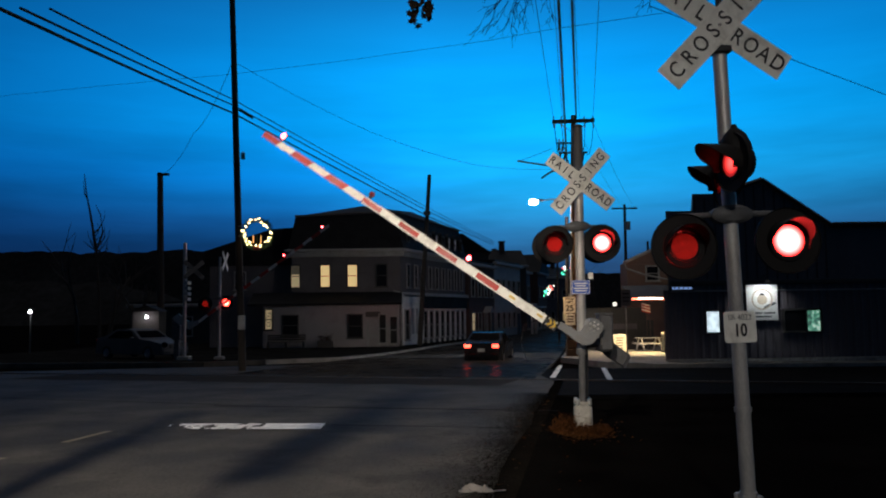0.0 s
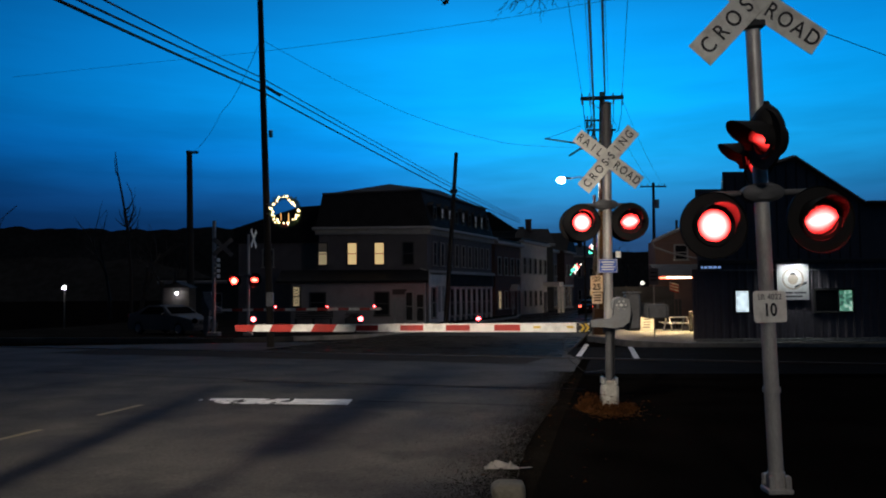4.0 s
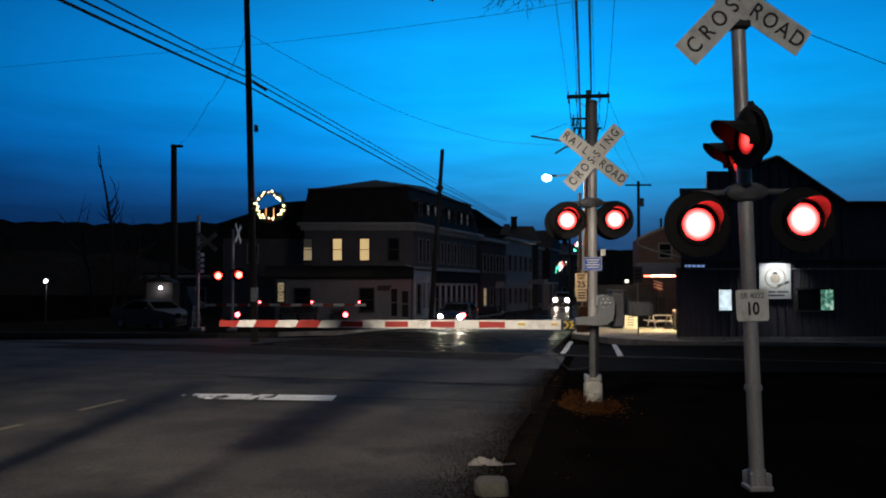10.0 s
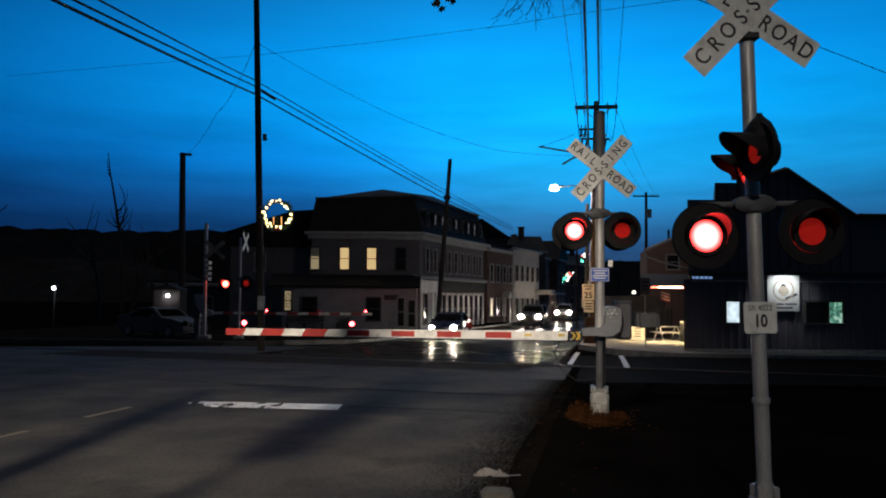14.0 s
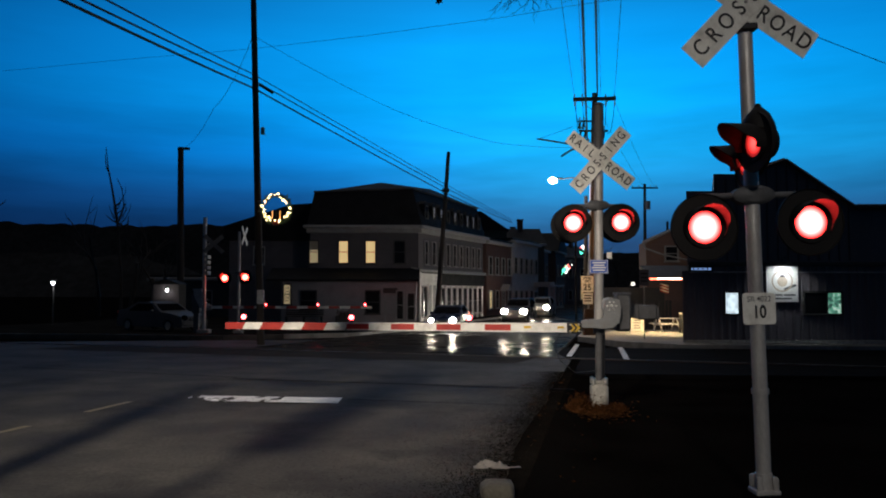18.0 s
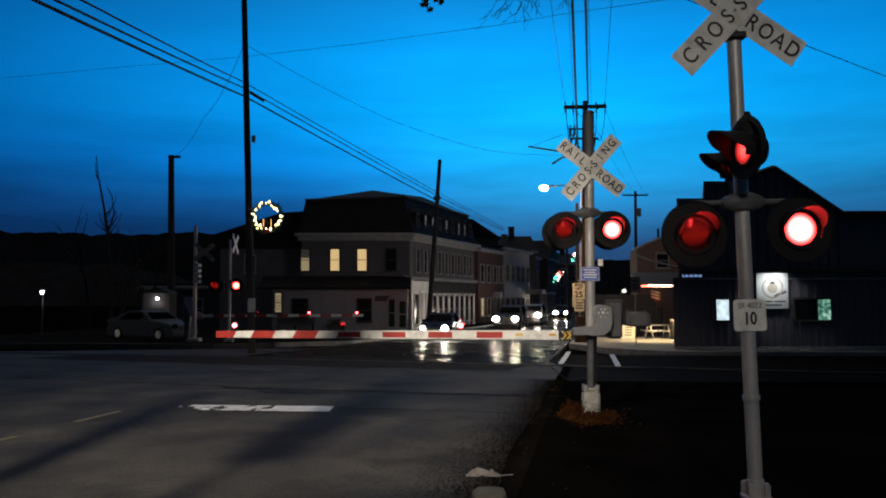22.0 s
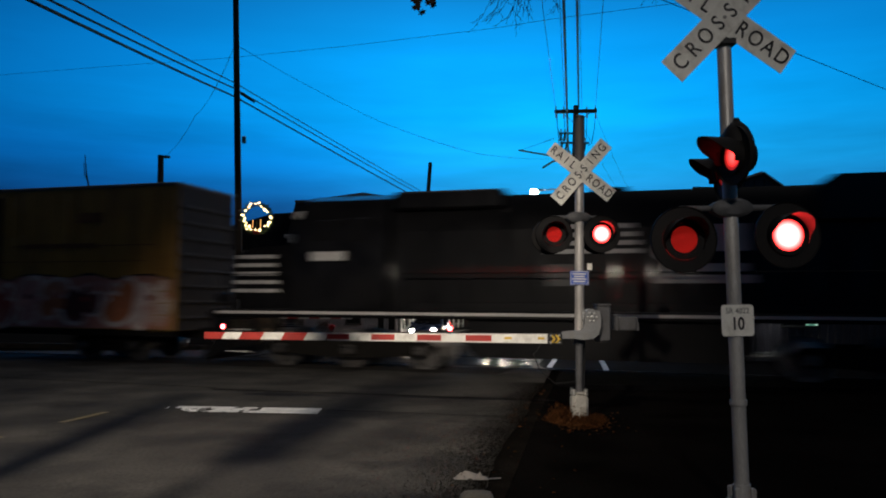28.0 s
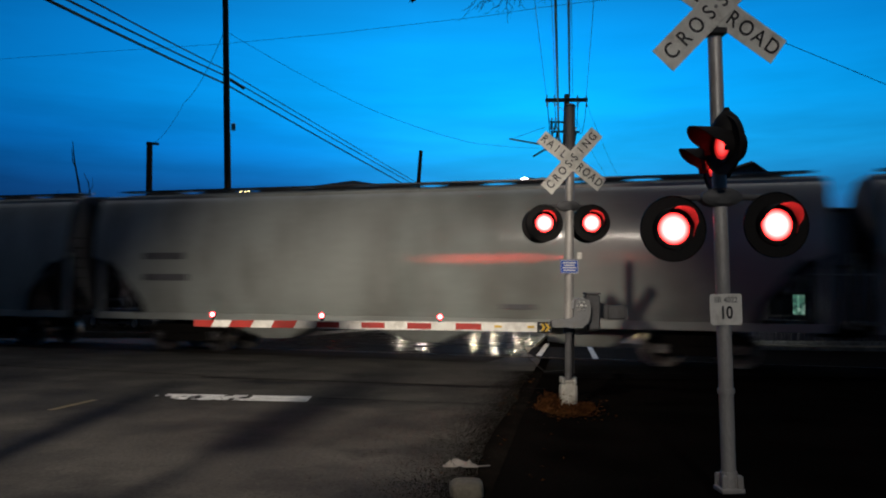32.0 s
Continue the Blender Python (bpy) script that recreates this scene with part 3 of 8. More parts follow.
# stop bar: worn through in the middle
rng = random.Random(4)
bar_label = "worn white stop bar painted on asphalt"
bar = Mesh()
nx, ny = 150, 14
for i in range(nx):
    for j in range(ny):
        u, v = (i + 0.5) / nx, (j + 0.5) / ny
        wear = 0.5 + 0.9 * noise.noise(Vector((u * 9, v * 1.6, 1.0))) + 0.45 * noise.noise(Vector((u * 34, v * 5, 5.0)))
        limit = -0.25 if u > 0.62 else (0.38 if u > 0.08 else 0.62)
        if 0.36 < u < 0.62:
            limit = 0.46
        if wear < limit or v < 0.35 - u * 1.6 or v > 1.12 - 0.10 * noise.noise(Vector((u * 20, 0, 0))) * 2:
            continue
        quad = []
        for a, b in ((i, j), (i + 1, j), (i + 1, j + 1), (i, j + 1)):
            x = -3.80 + (a / nx) * 2.30
            y = 11.36 - (a / nx) * 0.25 + (b / ny) * (0.54 + 0.02 * (a / nx))
            quad.append((x, y, gz(x, y) + 0.009))
        bar.add(quad, [(0, 1, 2, 3)])
setting("stop_bar", bar, WHITE_LINE, bar_label, "road marking")
for y in (8.4, 10.4):
    setting("centre_line", strip(Mesh(), line((centre(y) - 0.15, y - 0.1), (centre(y) + 0.05, y + 0.85), 6), 0.10, 0.009), YELLOW_LINE, "faded yellow centre line dash", "road marking")
for p, q in (((3.55, 22.4), (5.1, 30.2)), ((4.94, 21.3), (6.30, 28.2))):
    setting("edge_line", strip(Mesh(), line(p, q, 10), 0.16, 0.016), WHITE_LINE, "white painted parking bay line", "road marking")

# rails
for off in (-0.76, 0.76):
    rail, head = Mesh(), Mesh()
    a = V * (TRACK_W + off) - U * 130
    b = V * (TRACK_W + off) + U * 130
    mid, turn = (a + b) / 2, pose(0, 0, 0, 0, 0, TURN_U)
    at = Matrix.Translation((mid.x, mid.y, RAIL_Z)) @ turn
    rail.box((0, 0, -0.055), (260, 0.035, 0.075), 0, at)
    rail.box((0, 0, -0.12), (260, 0.13, 0.03), 0, at)
    head.box((0, 0, -0.008), (260, 0.07, 0.022), 0.005, at)
    r = setting("rail", rail, RUST, "steel rail set in the crossing, polished on top", "rail")
    part("rail_head", head, RAIL_TOP, r, "bright worn running surface")
sleepers = Mesh()
for i in range(-60, 61):
    s = i * 0.6
    if -12.5 < s < 3.5:
        continue
    p = V * TRACK_W + U * s
    sleepers.box((0, 0, 0), (0.22, 2.6, 0.16), 0.01, Matrix.Translation((p.x, p.y, RAIL_Z - 0.2)) @ pose(0, 0, 0, 0, 0, TURN_U))
tagged(part("sleeper", sleepers, WOOD_POLE), "dark creosoted timber sleepers under the rails", "sleeper", "", "stuff")

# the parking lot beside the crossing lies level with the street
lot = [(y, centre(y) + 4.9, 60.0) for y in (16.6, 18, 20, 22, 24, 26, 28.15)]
setting("parking_lot", sheet(lot, -0.006, 0.2), LOT, "asphalt parking lot beside the track, unlit tone put into its colour", "parking lot")

# pavements and kerbs
def raised(name, rows, height, mat_, label):
    return setting(name, sheet(rows, height, 0.3), mat_, label, name)


raised("pavement", [(28.3, 8.3, 60.0), (29.2, 8.0, 60.0), (31, 6.9, 60.0), (36, centre(36) + 5.6, 60.0), (46, centre(46) + 5.6, 30.0)], 0.11, PAVING, "pale concrete forecourt before the brewery")
raised("pavement", [(46.1, centre(46) + 5.6, 22.0), (60, centre(60) + 5.6, 24.0), (90, centre(90) + 5.6, 30.0), (135, centre(135) + 5.6, 40.0)], 0.11, PAVING, "concrete pavement along the far street")
raised("pavement", [(33.4, -26.0, -9.4), (35.2, -26.0, -7.3), (38.5, -26.0, -4.3), (44, -26.0, -2.9), (56, -26.0, 0.7), (68.5, -26.0, 5.3), (82, -26.0, 7.2), (90, -20.0, centre(90) - 5.3), (135, -20.0, centre(135) - 5.3)], 0.12, DARK_PAVING, "dark blacktop yard before the old house")
for pts in ([(-26, 33.25), (-9.4, 33.25), (-7.2, 35.1)], [(-7.2, 35.1), (-4.2, 38.4), (-2.8, 44.0), (0.8, 56), (5.4, 68.5), (7.3, 82), (centre(100) - 5.2, 100)],
            [(60, 28.2), (8.3, 28.2), (7.9, 29.1), (6.8, 30.9), (centre(36) + 5.5, 36), (centre(60) + 5.5, 60), (centre(100) + 5.5, 100)]):
    m = Mesh()
    for (x0, y0), (x1, y1) in zip(pts, pts[1:]):
        n = max(2, int(math.hypot(x1 - x0, y1 - y0) / 3))
        for i in range(n):
            a = Vector((x0 + (x1 - x0) * i / n, y0 + (y1 - y0) * i / n))
            b = Vector((x0 + (x1 - x0) * (i + 1) / n, y0 + (y1 - y0) * (i + 1) / n))
            za, zb = gz(*a), gz(*b)
            d = (b - a).normalized() * 0.004
            s = Vector((-d.y, d.x)).normalized() * 0.075
            a, b = a + d, b - d
            vs = [(p.x + o.x, p.y + o.y, z + h) for p, z in ((a, za), (b, zb)) for o in (-s, s) for h in (-0.1, 0.135)]
            m.add(vs, [(0, 1, 3, 2), (4, 6, 7, 5), (0, 4, 5, 1), (2, 3, 7, 6), (1, 5, 7, 3)])
    setting("kerb", m, KERB_UNLIT if pts[0][0] < -20 else KERB, "concrete kerb stones along the pavement", "kerb")

# far hills and woods
HILL = surface("far_woods", (0.030, 0.029, 0.028), 1.0, 0, 0.02, 0.4, 0.0, 0.4, spec=0.0)
for name, y, base, amp, x0, x1, sd in (("backdrop", 420, 40, 8, -700, 60, 2), ("backdrop", 260, 17, 6, -420, -60, 5), ("backdrop", 600, 33, 8, -120, 900, 8)):
    m = Mesh()
    n = 220
    for i in range(n + 1):
        x = x0 + (x1 - x0) * i / n
        e = min(1.0, i / 30, (n - i) / 30)
        h = base + amp * noise.noise(Vector((x * 0.006, sd, 0))) + 1.8 * noise.noise(Vector((x * 0.09, sd, 4))) + 0.9 * noise.noise(Vector((x * 0.4, sd, 7)))
        m.v += [(x, y, -4.0), (x, y + 25, max(h, 0) * e - 2), (x, y + 120, -4.0)]
    for i in range(n):
        a = i * 3
        m.f += [(a, a + 3, a + 4, a + 1), (a + 1, a + 4, a + 5, a + 2)]
    setting(name, m, HILL, "dark wooded hill on the horizon", "hill", smooth=False)

# ---- crossing signals ----
FLASH = []       # (turning lens, its rest pose, phase)
PERIOD, ON = 1.2235, 0.76
START = {"left": 0.06, "right": 0.74}


def flasher(parent, at, phase, lit=LENS_ON, size=1.0, label="", cowl=0.05, beak=0.25):
    """A flashing lamp that faces its local -y: round background, hood, and a lens that turns its glowing or its dark face out."""
    k = size
    can = Mesh().lathe([(0.02 * k, 0.16 * k), (0.14 * k, 0.15 * k), (0.165 * k, 0.10 * k), (0.17 * k, 0.0)], 24)
    can.lathe([(0.17 * k, -0.002), (0.258 * k, -0.002), (0.268 * k, -0.016), (0.268 * k, 0.012), (0.17 * k, 0.008)], 36)
    body = part("flasher_light", can, HOOD, parent, label or "black round crossing lamp", at)
    part("lens_ring", Mesh().lathe([(0.131 * k, -0.022), (0.164 * k, -0.022), (0.164 * k, 0.0), (0.131 * k, 0.0), (0.131 * k, -0.022)], 28), HOOD, body)
    hood = Mesh()
    n, prof = 26, []
    for i in range(n + 1):
        a = radians(-25 + 230 * i / n)
        reach = cowl + (beak - cowl) * max(0.0, math.sin(a)) ** 0.6
        for r in (0.168 * k, 0.162 * k):
            prof.append(((math.cos(a) * r, 0.0, math.sin(a) * r), (math.cos(a) * r, -reach * k, math.sin(a) * r)))
    for (p, q) in prof:
        hood.v += [p, q]
    for i in range(n):
        a = i * 4
        hood.f += [(a, a + 1, a + 5, a + 4), (a + 2, a + 6, a + 7, a + 3), (a + 1, a + 3, a + 7, a + 5)]
    part("hood", hood, HOOD, body)
    me = Mesh().lathe([(0.128 * k, 0.004), (0.128 * k, -0.004)], 28).disc(0.128 * k, -0.004, 28).disc(0.108 * k, 0.004, 28)
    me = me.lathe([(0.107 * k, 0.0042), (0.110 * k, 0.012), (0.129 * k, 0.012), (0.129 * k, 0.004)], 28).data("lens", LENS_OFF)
    me.materials.append(lit)
    me.materials.append(HOOD)
    for f in me.polygons:
        if f.center.y < -0.003:
            f.material_index = 1
        elif f.center.y > 0.006:
            f.material_index = 2
    rest = pose(0, -0.008 * k, 0)
    FLASH.append((part("lens", me, None, body, "round red lamp lens", rest), rest, phase))
    return body


def crossbuck(parent, at, rail_tilt, cross_tilt, length=1.22, width=0.23):
    """Two crossed blades with black letters, facing local -y."""
    for tilt, y, words in ((rail_tilt, 0.0, (("RAIL", -0.365), ("ROAD", 0.365))), (cross_tilt, -0.012, (("CROSSING", 0.0),))):
        m = Mesh().box((0, 0, 0), (length, 0.004, width), 0.001)
        blade = part("blade", m, SHEETING, parent, "white crossbuck blade with black letters", at @ pose(0, y, 0, 0, -tilt, 0))
        for word, x in words:
            if word == "CROSSING":
                for i, ch in enumerate(word):
                    lettering(ch, width * 0.78, SIGN_BLACK, blade, pose((i - 3.5) * length * 0.118, -0.004, 0) @ Matrix.Diagonal((0.84, 1, 1, 1)), slim=True)
            else:
                for i, ch in enumerate(word):
                    lettering(ch, width * 0.78, SIGN_BLACK, blade, pose(x * length / 1.25 + (i - 1.5) * length * 0.102, -0.004, 0) @ Matrix.Diagonal((0.84, 1, 1, 1)), slim=True)
        part("bolt", Mesh().lathe([(0.0, -0.012), (0.014, -0.01), (0.016, 0.0)], 8), STEEL, blade)


def arm_bracket(parent, z, half, y=0.0, name="lamp_bracket"):
    m = Mesh().tube((-half, y, z), (half, y, z), 0.025, n=10)
    for s in (-1, 1):
        m.tube((s * half, y, z), (s * half, y + 0.02, z - 0.19), 0.022, n=8)
    m.lathe([(0.0, -0.085), (0.07, -0.08), (0.10, -0.05), (0.10, 0.05), (0.07, 0.08), (0.0, 0.085)], 16, pose(0, y, z, 0, 0, 0) @ Matrix.Diagonal((1.7, 1, 0.8, 1)))
    return part(name, m, DARK_STEEL, parent, "dark bracket with junction box")


# the near signal: a tall mast with its own crossbuck, front lamps and a pair of side lamps
near = thing("crossing_signal", pose(2.526, 6.27, 0.0, 0, -1.28, 0), "grey aluminium railroad crossing signal mast with red flashing lamps", "railroad signal", "crossing signals")
part("mast", Mesh().tube((0, 0, 0.1), (0, 0, 3.78), 0.057, n=20), ALU, near)
for z in (0.80, 2.64):
    part("mast_sleeve", Mesh().tube((0, 0, z - 0.02), (0, 0, z + 0.02), 0.068, n=20), ALU, near)
base = Mesh().box((0, 0, 0.02), (0.19, 0.19, 0.04), 0.008).tube((0, 0, 0.04), (0, 0, 0.16), 0.072, 0.066, n=16)
for s in (-1, 1):
    for q in (-1, 1):
        base.tube((s * 0.075, q * 0.075, 0.04), (s * 0.075, q * 0.075, 0.13), 0.012, n=6)
        base.box((s * 0.06, q * 0.06, 0.09), (0.035, 0.035, 0.10), 0.004)
part("base", base, ALU, near, "cast base with four bolts")
part("pinnacle", Mesh().lathe([(0.0, 0.07), (0.04, 0.05), (0.066, 0.0), (0.066, -0.06)], 14, pose(0, 0, 3.78, 90, 0, 0)), BLACK, near)
part("clamp", Mesh().box((0, -0.03, 3.72), (0.15, 0.13, 0.06), 0.01).box((0, -0.05, 3.95), (0.05, 0.02, 0.4)), BLACK, near)
crossbuck(near, pose(-0.024, -0.09, 3.91), -36.2, 45.0, 1.27, 0.235)
arm_bracket(near, 2.36, 0.42)
flasher(near, pose(-0.408, -0.05, 2.108), "left")
flasher(near, pose(0.435, -0.05, 2.13), "right")
# side lamps, facing the other street, one behind the other
side = Mesh().tube((0.0, -0.30, 2.92), (0.0, 0.42, 2.92), 0.024, n=10).tube((0, -0.3, 2.92), (0, -0.3, 2.8), 0.02, n=8).tube((0, 0.42, 2.92), (0.05, 0.42, 2.65), 0.02, n=8)
part("side_bracket", side, BLACK, near, "bracket of the side lamps")
flasher(near, pose(-0.075, -0.30, 2.735, 0, 0, -78), "right", LENS_SIDE, 0.86, "", 0.10, 0.34)
flasher(near, pose(0.12, 0.42, 2.70, 0, 0, -92), "left", LENS_SIDE, 0.86, "", 0.10, 0.34)
crown = Mesh().lathe([(0.0, 0.15), (0.02, 0.145), (0.028, 0.12), (0.05, 0.10), (0.085, 0.065), (0.115, 0.0), (0.13, -0.06)], 18, pose(-0.04, -0.29, 2.89, 90, 0, 0))
part("lamp_crown", crown, HOOD, near, "domed black casting over the side lamp")
plate = Mesh()
pts = []
for cx, cz, a0 in ((0.105, 0.1, 0), (-0.105, 0.1, 90), (-0.105, -0.1, 180), (0.105, -0.1, 270)):
    pts += [(cx + 0.025 * math.cos(radians(a0 + 15 * i)), cz + 0.025 * math.sin(radians(a0 + 15 * i))) for i in range(7)]
plate.prism(pts, -0.002, 0.002)
marker = part("route_plate", plate, SHEETING, near, "small white route marker plate", pose(-0.005, -0.066, 1.455))
lettering("SR 4022", 0.062, SIGN_GREY, marker, pose(0, -0.004, 0.074) @ Matrix.Diagonal((0.92, 1, 1, 1)), 0.001, slim=True)
lettering("10", 0.138, SIGN_BLACK, marker, pose(0, -0.004, -0.03) @ Matrix.Diagonal((0.78, 1, 1, 1)), 0.001)

# the near gate
GATE = pose(2.18, 11.12, 0.0)
gate = thing("crossing_gate", GATE, "railroad crossing gate with striped arm, crossbuck and red flashing lamps", "railroad gate", "crossing gates")
part("mast", Mesh().tube((0.008, 0, 1.02), (0.025, 0, 3.42), 0.066, n=20), ALU, gate)
# above this height the mast takes a darker material
part("mast_top", Mesh().tube((0.025, 0, 3.42), (0.032, 0, 4.26), 0.072, n=20), DARK_STEEL, gate, "darker upper mast")
part("lower_mast", Mesh().tube((0, 0, 0.3), (0.008, 0, 1.02), 0.05, n=16).tube((0, 0, 0.98), (0.008, 0, 1.06), 0.075, n=16), DARK_STEEL, gate, "dark steel lower mast")
part("mast_cap", Mesh().lathe([(0.0, 0.06), (0.05, 0.045), (0.075, 0.0), (0.075, -0.05)], 14, pose(0.032, 0, 4.26, 90, 0, 0) @ Matrix.Diagonal((1, 0.5, 1, 1))), BLACK, gate)
foot = Mesh().box((0, 0, 0.11), (0.235, 0.235, 0.36), 0.045).box((0, 0, 0.31), (0.19, 0.19, 0.04), 0.01)
part("foundation", foot, CONCRETE, gate, "chipped concrete foundation block")
for s in (-1, 1):
    for q in (-1, 1):
        part("anchor_bolt", Mesh().tube((s * 0.085, q * 0.085, 0.28), (s * 0.085, q * 0.085, 0.37), 0.024, n=8), ZINC, gate)
crossbuck(gate, pose(0.03, -0.095, 3.44), -38.5, 49.0, 1.11, 0.21)
arm_bracket(gate, 2.80, 0.36)
flasher(gate, pose(-0.35, -0.03, 2.55), "left")
flasher(gate, pose(0.33, -0.03, 2.56), "right")
flasher(gate, pose(-0.35, 0.36, 2.55, 0, 0, 180), "right")
flasher(gate, pose(0.36, 0.36, 2.56, 0, 0, 180), "left")
blue = part("notice_plate", Mesh().box((0, 0, 0), (0.265, 0.004, 0.195), 0.001), SIGN_BLUE, gate, "small blue notice plate with white lines", pose(0.0, -0.08, 1.93))
part("notice_border", Mesh().box((0, 0, 0.088), (0.25, 0.002, 0.006)).box((0, 0, -0.088), (0.25, 0.002, 0.006)).box((-0.122, 0, 0), (0.006, 0.002, 0.17)).box((0.122, 0, 0), (0.006, 0.002, 0.17)), SHEETING, blue, "", pose(0, -0.004, 0))
for z, wd in ((0.055, 0.19), (0.02, 0.15), (-0.015, 0.20), (-0.05, 0.17)):
    part("print_bar", Mesh().box((0, 0, 0), (wd, 0.002, 0.016)), SHEETING, blue, "", pose(0, -0.004, z))
part("number_tag", Mesh().box((0.15, -0.07, 2.09), (0.07, 0.003, 0.09)), SHEETING, gate)
mech = Mesh().box((0.35, 0.06, 1.28), (0.19, 0.30, 0.52), 0.03).box((0.35, 0.06, 1.55), (0.20, 0.32, 0.03), 0.01)
box_part = part("gate_motor_box", mech, DARK_STEEL, gate, "grey steel gate motor box")
part("box_door", Mesh().box((0.35, -0.098, 1.27), (0.15, 0.012, 0.44), 0.004), DARK_STEEL, box_part)
part("hinge", Mesh().tube((0.27, -0.105, 1.12), (0.27, -0.105, 1.42), 0.008, n=6), STEEL, box_part)
part("bracket_plate", Mesh().box((0.12, 0.0, 1.28), (0.30, 0.10, 0.16), 0.01), GREY_PAINT, gate)
part("conduit", Mesh().path([(0.075, 0.06, 0.35), (0.085, 0.06, 0.9), (0.09, 0.05, 1.1), (0.25, 0.05, 1.1)], 0.02), BLACK, gate)
part("hub_cover", Mesh().lathe([(0.0, -0.03), (0.10, -0.025), (0.115, 0.0), (0.115, 0.06)], 20, pose(0.14, -0.06, 1.38)), GREY_PAINT, gate)

# the swinging arm: turns on the hub
PIVOT = pose(0.14, -0.20, 1.38)
crook = Mesh()
arc = [(-0.22, -0.30), (-0.10, -0.315), (0.02, -0.30), (0.095, -0.24), (0.125, -0.15), (0.13, -0.02), (0.11, 0.08), (0.0, 0.115), (-0.085, 0.08), (-0.10, -0.05), (-0.11, -0.15), (-0.16, -0.185), (-0.30, -0.19), (-0.42, -0.205), (-0.42, -0.30)]
crook.prism(arc, -0.04, 0.03)
arm = part("gate_arm", crook, GATE_PAINT, gate, "striped red and white gate arm on a grey crook", PIVOT)
for i in range(6):
    a = radians(60 * i)
    part("hub_bolt", Mesh().lathe([(0.0, -0.062), (0.013, -0.06), (0.015, -0.04)], 8, pose(0.06 * math.cos(a), 0, 0.06 * math.sin(a))), ZINC, arm)
part("hub_nut", Mesh().lathe([(0.0, -0.075), (0.022, -0.07), (0.026, -0.04)], 8), ZINC, arm)
# counterweight arm behind the box
part("counter_arm", Mesh().prism([(0.02, -0.12), (0.06, 0.10), (0.55, 0.0), (0.78, -0.02), (0.80, -0.20), (0.52, -0.21)], 0.46, 0.52), DARK_STEEL, arm, "dark counterweight arm")
part("counterweight", Mesh().box((0.62, 0.49, -0.10), (0.26, 0.14, 0.20), 0.012), DARK_STEEL, arm, "dark iron counterweight")
# arm board: tapers to the tip, red stripes slant
L0, L1 = -0.42, -5.52
ZA = -0.303
SKEW = -math.tan(radians(7.2))          # the arm runs a little away from square


def arm_y(x):
    return -0.02 + (x + 0.42) * SKEW * 0.93


def board(x0, x1, slant, mat_, name, label=""):
    h0, h1 = (0.066 - 0.018 * abs(x - L0) / 5.1 for x in (x0, x1))
    t = 0.018
    a0, a1 = slant * h0, slant * h1
    e0, e1 = (0 if x0 == L0 else a0), (0 if x1 == L1 else a1)
    vs = []
    for x, h, e in ((x0, h0, e0), (x1, h1, e1)):
        for sz in (-1, 1):
            for sy in (-1, 1):
                xx = x + sz * e
                vs.append((xx, arm_y(xx) + sy * t, ZA + sz * h))
    m = Mesh().add(vs, [(0, 1, 3, 2), (4, 6, 7, 5), (0, 4, 5, 1), (2, 3, 7, 6), (0, 2, 6, 4), (1, 5, 7, 3)])
    return part(name, m, mat_, arm, label)


edges = [L0, -1.02, -1.39, -1.75, -2.09, -2.43, -2.75, -3.08, -3.40, -3.72, -4.03, -4.36, -4.66, -4.98, -5.24, L1]
for i, (x0, x1) in enumerate(zip(edges, edges[1:])):
    red = i % 2 == 0 and i > 0
    if red and x1 > -3.9:
        # the straight red stripes are set between white edges
        board(x0, x1, 0.0, SHEETING, "white_stripe")
        a, b = arm_y(x0) - 0.0205, arm_y(x1) - 0.0205
        h = 0.046 - 0.013 * abs(x0 - L0) / 5.1
        vs = [(x, y + dy, ZA + z) for x, y in ((x0, a), (x1, b)) for dy in (-0.002, 0.002) for z in (-h, h)]
        part("red_stripe", Mesh().add(vs, [(0, 1, 3, 2), (4, 6, 7, 5), (0, 4, 5, 1), (2, 3, 7, 6), (0, 2, 6, 4), (1, 5, 7, 3)]), SIGN_RED, arm)
        continue
    board(x0, x1, 0.55 if x1 < -3.9 else 0.0, SIGN_RED if red else SHEETING, "red_stripe" if red else "white_stripe")
part("arm_clamp", Mesh().box((-0.52, -0.035, ZA), (0.20, 0.05, 0.15), 0.008), BLACK, arm, "bolted black arm clamp")
for x in (-0.585, -0.52):
    part("chevron", Mesh().prism([(x, ZA - 0.055), (x + 0.03, ZA - 0.055), (x + 0.075, ZA), (x + 0.03, ZA + 0.055), (x, ZA + 0.055), (x + 0.045, ZA)], -0.064, -0.061), SIGN_YELLOW, arm, "yellow chevron")
for x in (-0.58, -0.46):
    for z in (-0.05, 0.05):
        part("clamp_bolt", Mesh().lathe([(0.0, -0.02), (0.014, -0.018), (0.016, 0.0)], 8, pose(x, -0.062, ZA + z)), ZINC, arm)
for x, wd, h in ((-0.70, 0.10, 0.03), (-1.15, 0.12, 0.03)):
    part("reflector_tape", Mesh().box((x, arm_y(x) - 0.021, ZA + 0.005), (wd, 0.004, h)), SIGN_YELLOW, arm)
